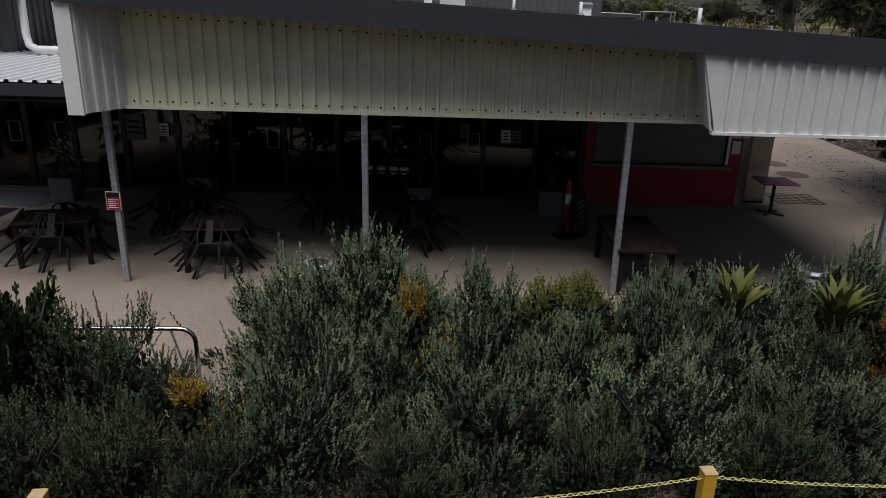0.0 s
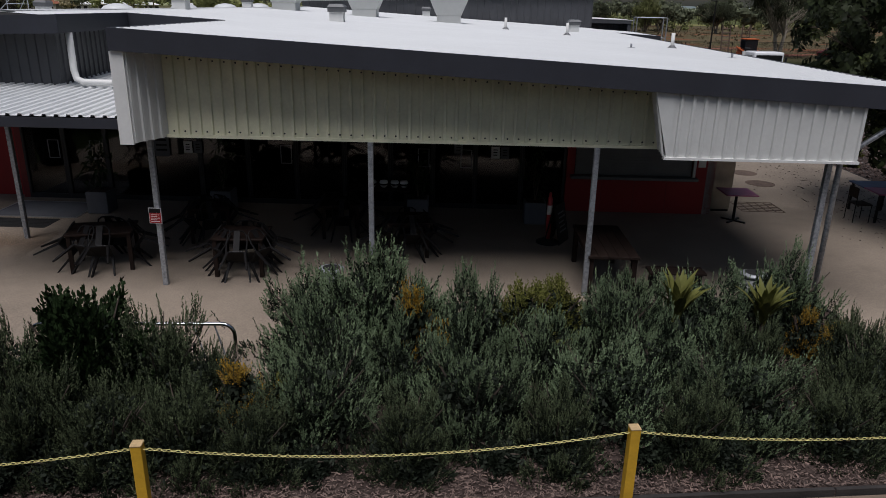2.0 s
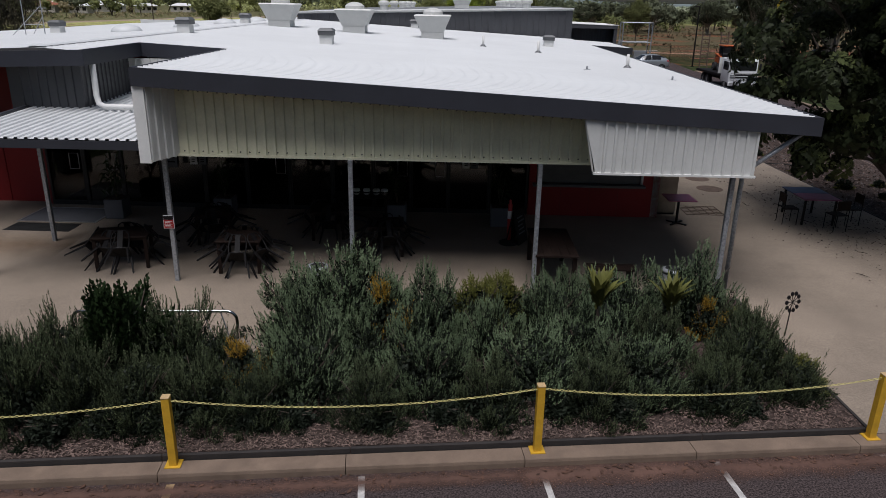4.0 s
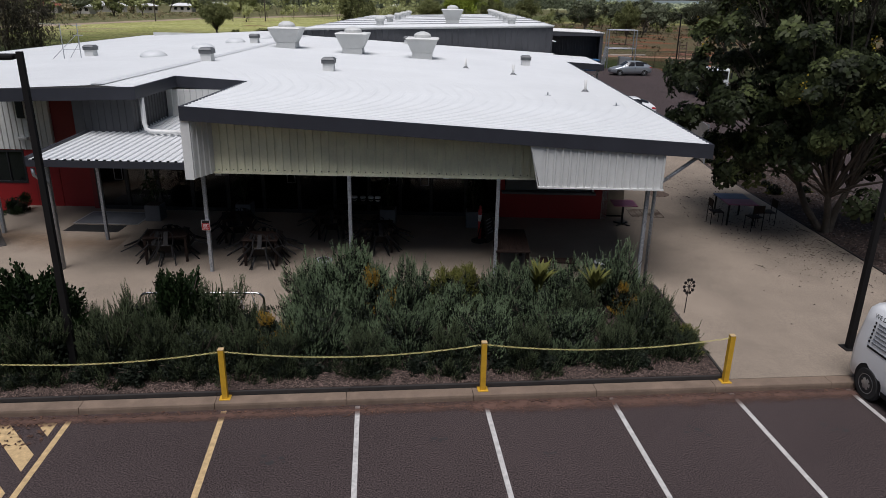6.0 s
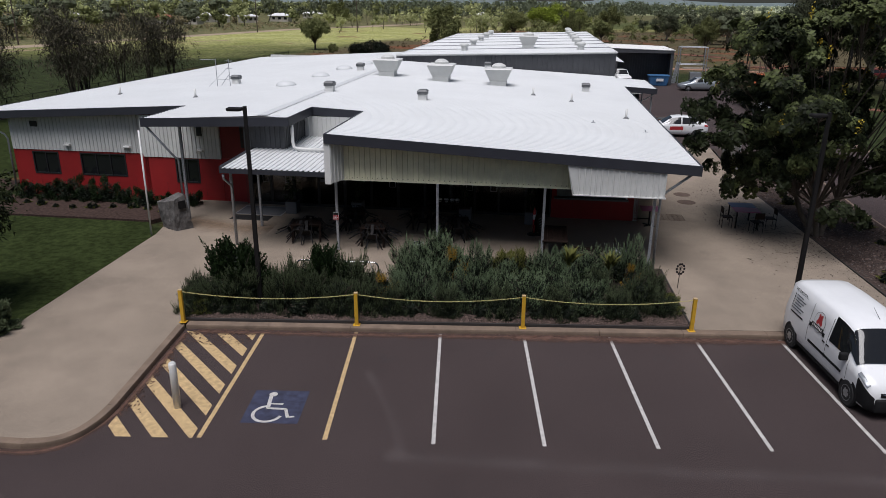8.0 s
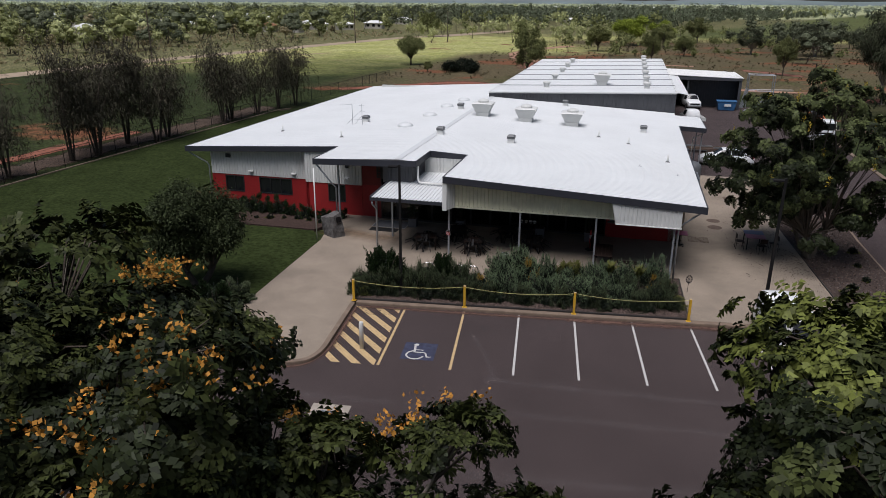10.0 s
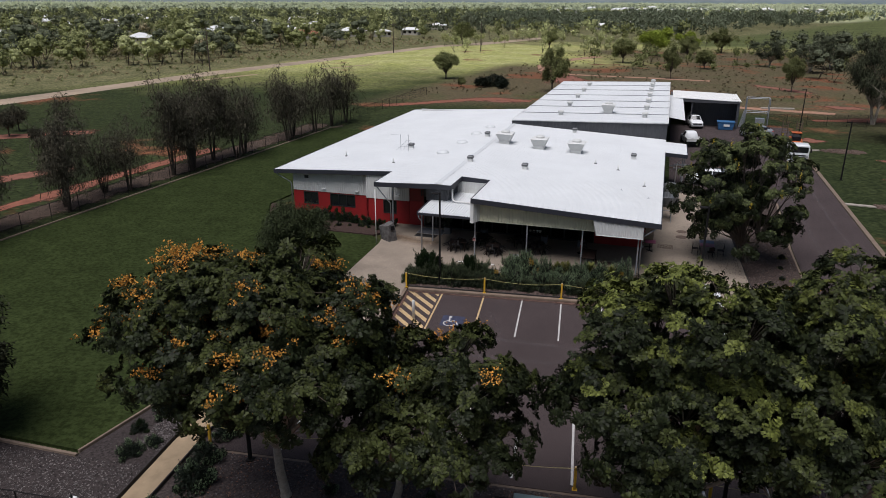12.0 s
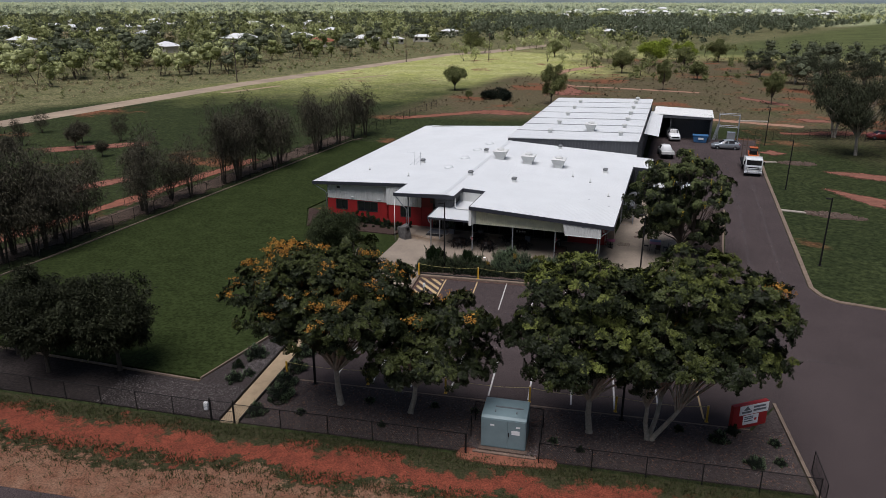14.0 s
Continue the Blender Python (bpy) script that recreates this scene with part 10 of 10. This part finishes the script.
for x0, x1 in ((-1.11, 0.2), (0.22, 1.11)):
    d = box_part("door", (x0, -0.972, 0.16, x1, -0.952, 1.76), M["box_blue_green"], kiosk, "", 0.006)
    if x0 > 0:
        box_part("handle", (x0 + 0.03, -1.0, 0.85, x0 + 0.08, -0.972, 1.1), M["plastic_black"], d)
        box_part("label_plate", (x0 + 0.2, -0.978, 1.0, x0 + 0.62, -0.973, 1.24), M["paper_white"], d, "white warning label")
    box_part("label_plate", (x0 + 0.42, -0.978, 1.4, x0 + 0.64, -0.973, 1.5), M["paper_white"], d, "white label")
for x in (-0.5, 0.6):
    bm = bmesh.new(); add_box(bm, x - 0.03, -0.5, 1.9, x + 0.03, -0.38, 2.0); part("lifting_lug", bm, M["shutter"], kiosk)
box_part("vent_strip", (-0.55, -0.05, 1.93, 0.9, 0.06, 1.965), M["shutter"], kiosk)

sign = thing("entry_sign", "red sign wall with two white lettered panels", "sign", pose(12.9, -17.7, 0.0, 0, 0, 30))
bm = bmesh.new(); bevelled_box(bm, -1.15, -0.12, 0.0, 1.15, 0.12, 1.48, r=0.02); part("wall", bm, M["red_wall"], sign)
p1 = box_part("panel", (-0.75, -0.14, 0.85, 1.15, -0.122, 1.42), M["paper_white"], sign, "white sign panel")
p2 = box_part("panel", (-0.45, -0.14, 0.22, 0.55, -0.122, 0.8), M["paper_white"], sign, "white sign panel")
bm = bmesh.new(); bm.faces.new([bm.verts.new(p) for p in ((-0.5, -0.145, 1.12), (-0.05, -0.145, 1.12), (-0.28, -0.145, 1.4))]); part("logo_shape", bm, M["planter_grey"], p1)
for k, (x0, x1, z) in enumerate(((-0.6, 0.05, 0.95), (0.15, 0.95, 1.2), (0.15, 1.0, 1.0))):
    box_part("writing_bar", (x0, -0.146, z, x1, -0.1405, z + 0.12), M["planter_grey"], p1)
for z in (0.4, 0.55, 0.66):
    box_part("writing_bar", (-0.38, -0.146, z, 0.2, -0.1405, z + 0.06), M["planter_grey"], p2)
bm = bmesh.new(); bmesh.ops.create_circle(bm, cap_ends=True, radius=0.09, segments=16, matrix=Matrix.Translation((0.36, -0.146, 0.5)) @ Matrix.Rotation(radians(90), 4, "X")); part("logo_shape", bm, M["signal_red"], p2)
t = thing("utility_box", "small white plastic utility box in the gravel", "utility box", pose(-16.8, -22.3, 0.02))
bm = bmesh.new(); bevelled_box(bm, -0.13, -0.1, 0, 0.13, 0.1, 0.5, r=0.05, segments=3); part("box", bm, M["paper_white"], t)
# ---- side and rear yard ----
tank = thing("gas_tank", "upright white round-topped tank against the side wall", "tank", B @ pose(6.75, 18.6, 0.1))
bm = bmesh.new(); add_lathe(bm, [(0.7, 0.0), (0.75, 0.05), (0.75, 1.75), (0.68, 2.0), (0.45, 2.16), (0.1, 2.22)], 22); part("shell", bm, M["shutter"], tank, "", True)
for z in (0.7, 1.5):
    bm = bmesh.new(); add_lathe(bm, [(0.755, z), (0.765, z + 0.02), (0.755, z + 0.05)], 22); part("hoop", bm, M["shutter"], tank)
cage = thing("service_cage", "grey galvanised service cage against the side wall", "cage", B @ pose(6.3, 14.2, 0.1))
for x in (-0.6, 0.6):
    for y in (-0.9, 0.0, 0.9):
        bm = bmesh.new(); add_tube(bm, [(x, y, 0), (x, y, 2.2)], 0.03, 6); part("post", bm, M["steel_galv"], cage)
for z in (0.1, 1.1, 2.2):
    bm = bmesh.new(); add_tube(bm, [(-0.6, -0.9, z), (0.6, -0.9, z), (0.6, 0.9, z), (-0.6, 0.9, z), (-0.6, -0.9, z)], 0.022, 6); part("rail", bm, M["steel_galv"], cage)
for k in range(9):
    box_part("panel_slat", (0.605, -0.85 + k * 0.19, 0.12, 0.62, -0.68 + k * 0.19, 2.18), M["shutter"], cage)
for k in range(5):
    box_part("roof_slat", (-0.58 + k * 0.24, -0.9, 2.21, -0.4 + k * 0.24, 0.9, 2.23), M["shutter"], cage)
yard_gate = thing("yard_fence", "grey steel-sheeted fence beside the tree bed", "fence", pose(13.0, 19.2, 0.15, 0, 0, 78))
for z in (0.15, 1.75):
    bm = bmesh.new(); add_tube(bm, [(0, 0, z), (5.6, 0, z)], 0.025, 6); part("rail", bm, M["steel_galv"], yard_gate)
for k in range(4):
    bm = bmesh.new(); add_tube(bm, [(k * 1.87, 0, 0), (k * 1.87, 0, 1.85)], 0.035, 6); part("post", bm, M["steel_galv"], yard_gate)
for k in range(40):
    bm = bmesh.new(); add_tube(bm, [(0.14 * k + 0.07, 0, 0.15), (0.14 * k + 0.07, 0, 1.75)], 0.008, 4); part("bar", bm, M["steel_galv"], yard_gate)
bm = bmesh.new()
ribbed(bm, (0, 0.03, 0.12), (0, 0, 1), (1, 0, 0), (0, -1, 0), 1.66, 5.6, 0.16, 0.02, 0.05)
bmesh.ops.solidify(bm, geom=list(bm.faces), thickness=0.006)
part("sheeting", bm, M["sheet_grey"], yard_gate, "grey ribbed steel sheeting")
rng = random.Random(5)
pile = thing("steel_stack", "low stack of grey steel lengths in the rear yard", "steel stack", pose(14.0, 38.6, 0.0, 0, 0, -6))
for k in range(26):
    x, z = rng.uniform(-2.2, 2.2), 0.08 + (k // 9) * 0.15
    bm = bmesh.new(); add_box(bm, x - 1.4, -0.9 + (k % 9) * 0.22, z - 0.08, x + 1.4, -0.75 + (k % 9) * 0.22, z + 0.06); part("length", bm, M["shutter"] if k % 3 else M["rust"], pile)
frame_ = thing("goal_frame", "tall galvanised steel frame with a stored tank and racks", "frame", pose(25.9, 69.8, 0, 0, 0, -8))
for x in (-1.55, 1.55):
    for y in (-0.8, 0.8):
        bm = bmesh.new(); add_tube(bm, [(x, y, 0), (x, y, 4.2)], 0.06, 6); part("post", bm, M["steel_galv"], frame_)
for z in (2.2, 4.2):
    bm = bmesh.new(); add_tube(bm, [(-1.55, -0.8, z), (1.55, -0.8, z), (1.55, 0.8, z), (-1.55, 0.8, z), (-1.55, -0.8, z)], 0.05, 6); part("rail", bm, M["steel_galv"], frame_)
bm = bmesh.new(); bevelled_box(bm, -0.1, -0.5, 0.1, 1.2, 0.6, 1.3, r=0.05); part("crate", bm, M["lamp_clear"], frame_, "white plastic bulk container")
for k in range(5):
    bm = bmesh.new(); add_tube(bm, [(-1.9 - 0.1 * k, -0.8, 0), (-1.3 - 0.1 * k, 0.2, 2.4)], 0.04, 5); part("rack_tube", bm, M["steel_galv"], frame_)
for x0, y0, x1, y1 in ((27.5, 70.2, 45.0, 73.5), (45.0, 73.5, 62, 70)):
    fence_run([(x0, y0), (x1, y1)], 1.8, 3.0, "thin wire fence behind the rear yard")

# stone aprons in the grass, culvert slabs
for cx, cy, rx, ry, n, rot in ((30.0, 26.3, 3.0, 1.1, 260, -14), (32.8, 53.0, 2.6, 1.3, 200, 0)):
    rs = np.random.RandomState(n)
    V, F = [], []
    for k in range(n):
        a, r = rs.uniform(0, 6.28), math.sqrt(rs.uniform(0, 1))
        x, y = rx * r * math.cos(a), ry * r * math.sin(a)
        c, s = math.cos(radians(rot)), math.sin(radians(rot))
        p = np.array([cx + c * x - s * y, cy + s * x + c * y, 0.0])
        q = rs.uniform(0.09, 0.2)
        b0 = len(V)
        for dx, dy, dz in ((-1, -0.8, -0.4), (1, -0.9, -0.4), (0.9, 1, -0.4), (-1, 0.9, -0.4), (-0.6, -0.5, 0.7), (0.6, -0.6, 0.6), (0.5, 0.6, 0.75), (-0.6, 0.5, 0.6)):
            V.append(tuple(p + np.array([dx, dy, dz]) * q * rs.uniform(0.75, 1.2, 3)))
        F += [tuple(b0 + i for i in f) for f in ((4, 5, 6, 7), (0, 1, 5, 4), (1, 2, 6, 5), (2, 3, 7, 6), (3, 0, 4, 7))]
    me = bpy.data.meshes.new("riprap"); me.from_pydata(V, [], F); me.materials.append(M["rust"])
    tagged(new("riprap", me), "apron of loose brown stones in the grass", "stones", kind="stuff")
slab("culvert_slab", [(24.6, 27.2), (27.2, 26.7), (27.3, 27.2), (24.7, 27.8)], 0.05, -0.2, M["concrete_pale"], "pale concrete spillway slab beside the driveway", "concrete slab")
slab("culvert_slab", [(27.8, 52.6), (30.0, 53.0), (30.0, 53.6), (27.8, 53.2)], 0.05, -0.2, M["concrete_pale"], "pale concrete spillway slab beside the driveway", "concrete slab")

# houses, poles and a shed roof far away
mat("house_roof", (0.75, 0.75, 0.74), 0.5, vary=0.08, scale=0.3, fine=3)
mat("house_roof_red", (0.36, 0.12, 0.07), 0.7, vary=0.15, scale=0.3, fine=3)
mat("house_wall", (0.45, 0.42, 0.37), 0.8, vary=0.15, scale=0.5, fine=4)
def house(x, y, w, d, rz, roof="house_roof"):
    t = thing("house", "distant low house with a pale hipped roof" if roof == "house_roof" else "distant low house with a red hipped roof", "house", pose(x, y, 0, 0, 0, rz), "distant houses")
    bm = bmesh.new(); add_box(bm, -w / 2, -d / 2, -0.2, w / 2, d / 2, 2.7); part("wall", bm, M["house_wall"], t)
    bm = bmesh.new()
    o = 0.6
    vs = [bm.verts.new(p) for p in ((-w / 2 - o, -d / 2 - o, 2.6), (w / 2 + o, -d / 2 - o, 2.6), (w / 2 + o, d / 2 + o, 2.6), (-w / 2 - o, d / 2 + o, 2.6), (-w / 2 + d / 2, 0, 2.6 + d * 0.25), (w / 2 - d / 2, 0, 2.6 + d * 0.25))]
    for f in ((0, 1, 5, 4), (1, 2, 5), (2, 3, 4, 5), (3, 0, 4), (3, 2, 1, 0)):
        bm.faces.new([vs[i] for i in f])
    part("roof", bm, M[roof], t)
    for k in range(3):
        bm = bmesh.new(); u = -w / 2 + w * (k + 0.5) / 3.2; add_box(bm, u, -d / 2 - 0.03, 0.9, u + 1.4, -d / 2 + 0.02, 2.1); part("window", bm, M["glass_dark"], t)
rng = random.Random(17)
for x, y, w in HOUSES:
    house(x, y, w * 0.85, w * 0.45, rng.uniform(-40, 40), "house_roof_red" if (x, y) == (-126, 281) else "house_roof")
def power_pole(x, y, h):
    t = thing("power_pole", "weathered timber power pole with a cross-arm", "power pole", pose(x, y, -0.1), "power poles")
    bm = bmesh.new(); add_tube(bm, [(0, 0, 0), (0, 0, h)], [0.18, 0.11], 8); part("pole", bm, M["bark_dark"], t)
    box_part("cross_arm", (-1.1, -0.06, h - 0.7, 1.1, 0.06, h - 0.55), M["bark_dark"], t)
for x, y, h in ((-93.4, 131, 11), (-35.4, 219, 10), (-118, 68, 11), (-64, 205, 10)):
    power_pole(x, y, h)
# dense dark shrubs beyond the hall
far_shrub = tuft_tree("thicket", "low dark thicket beside the paddock track", 131, (0, 0, 0.9), (2.4, 1.6, 1.0), 120, "leaf_core", "bark_dark", 0.08, 0.4, per=20, length=0.45, width=0.14, lumps=8, category="shrub", spread=0.5)
scatter(far_shrub, [spot(-19.5, 111, 0), spot(-15.5, 110, 0, 0.9, 60), spot(-17.5, 113, 0, 1.1, 120)])
# grass tufts along the fence and verge
rs = np.random.RandomState(31)
n = 9000
x = rs.uniform(-46, 15, n)
y = np.where(rs.uniform(size=n) < 0.55, -23.9 + rs.normal(size=n) * 0.4, -26.75 + rs.normal(size=n) * 0.35)
x2, y2 = rs.uniform(-46, 14, 2500), -27.6 - rs.exponential(0.8, 2500)
x, y = np.concatenate([x, x2]), np.concatenate([y, y2])
n = len(x)
base = np.stack([x, y, np.full(n, -0.03)], axis=1)
q = kites(rs, np.repeat(base, 4, axis=0) + rs.normal(size=(n * 4, 3)) * np.array([0.06, 0.06, 0]), rs.normal(size=(n * 4, 3)) * 0.55 + np.array([0, 0, 0.8]), rs.uniform(0.1, 0.26, n * 4), 0.03)
leaf_material("grass_blade", (0.056, 0.062, 0.025))
tagged(quad_mesh("grass_tufts", q, M["grass_blade"]), "rough green grass tufts along the fence and verge", "grass", kind="stuff")

# loose stones and fallen leaves on the gravel beds
rs = np.random.RandomState(77)
def speckle(name, label, polys, n, size, mk, z=0.034, keep=None):
    pts = []
    for x0, y0, x1, y1 in polys:
        pts.append(np.stack([rs.uniform(x0, x1, n), rs.uniform(y0, y1, n), np.full(n, z)], axis=1))
    p = np.concatenate(pts)
    if keep is not None:
        p = p[keep(p[:, 0], p[:, 1])]
    m_ = len(p)
    way = rs.normal(size=(m_, 3)) * np.array([1, 1, 0.12])
    q = kites(rs, p, way, size * rs.uniform(0.5, 1.5, m_), size * 0.7)
    q[:, 2, 2] += 0.012
    q[:, 1, 2] += 0.02
    tagged(quad_mesh(name, q, M[mk]), label, "gravel", kind="stuff")
mat("gravel_stone", (0.16, 0.14, 0.135), 0.9, vary=0.3, scale=9, fine=60, island=0.5)
mat("dead_leaf", (0.16, 0.08, 0.05), 0.9, vary=0.3, scale=9, fine=60, island=0.5)
speckle("loose_gravel", "pale loose stones scattered over the gravel bed", ((-13.8, -23.0, 14.7, -18.2),), 5000, 0.07, "gravel_stone")
speckle("loose_gravel", "pale loose stones scattered over the gravel bed", ((-23.6, -22.9, -15.7, -19.6), (-16.9, -18.6, -15.7, -11.5)), 2600, 0.08, "gravel_stone")
speckle("dead_leaves", "brown fallen leaves on the gravel bed", ((-13.8, -23.0, 14.7, -18.2),), 5000, 0.08, "dead_leaf")
def side_bed(x, y):
    """Inside the bed between the side path and the driveway."""
    return (x > 11.95 + np.maximum(0.0, y - 2.5) * 0.064) & (x < np.where(y < 5.0, 13.9 + 0.3 * y, 15.3 + (y - 5.0) * 0.13) - 0.15)
speckle("loose_bark", "loose bark and pale gravel in the bed beside the driveway", ((11.9, 0.4, 17.5, 25.0),), 7000, 0.09, "bark_chip", 0.165, side_bed)
speckle("loose_bark", "pale stones in the bed beside the driveway", ((11.9, 0.4, 17.5, 25.0),), 4500, 0.07, "gravel_stone", 0.165, side_bed)
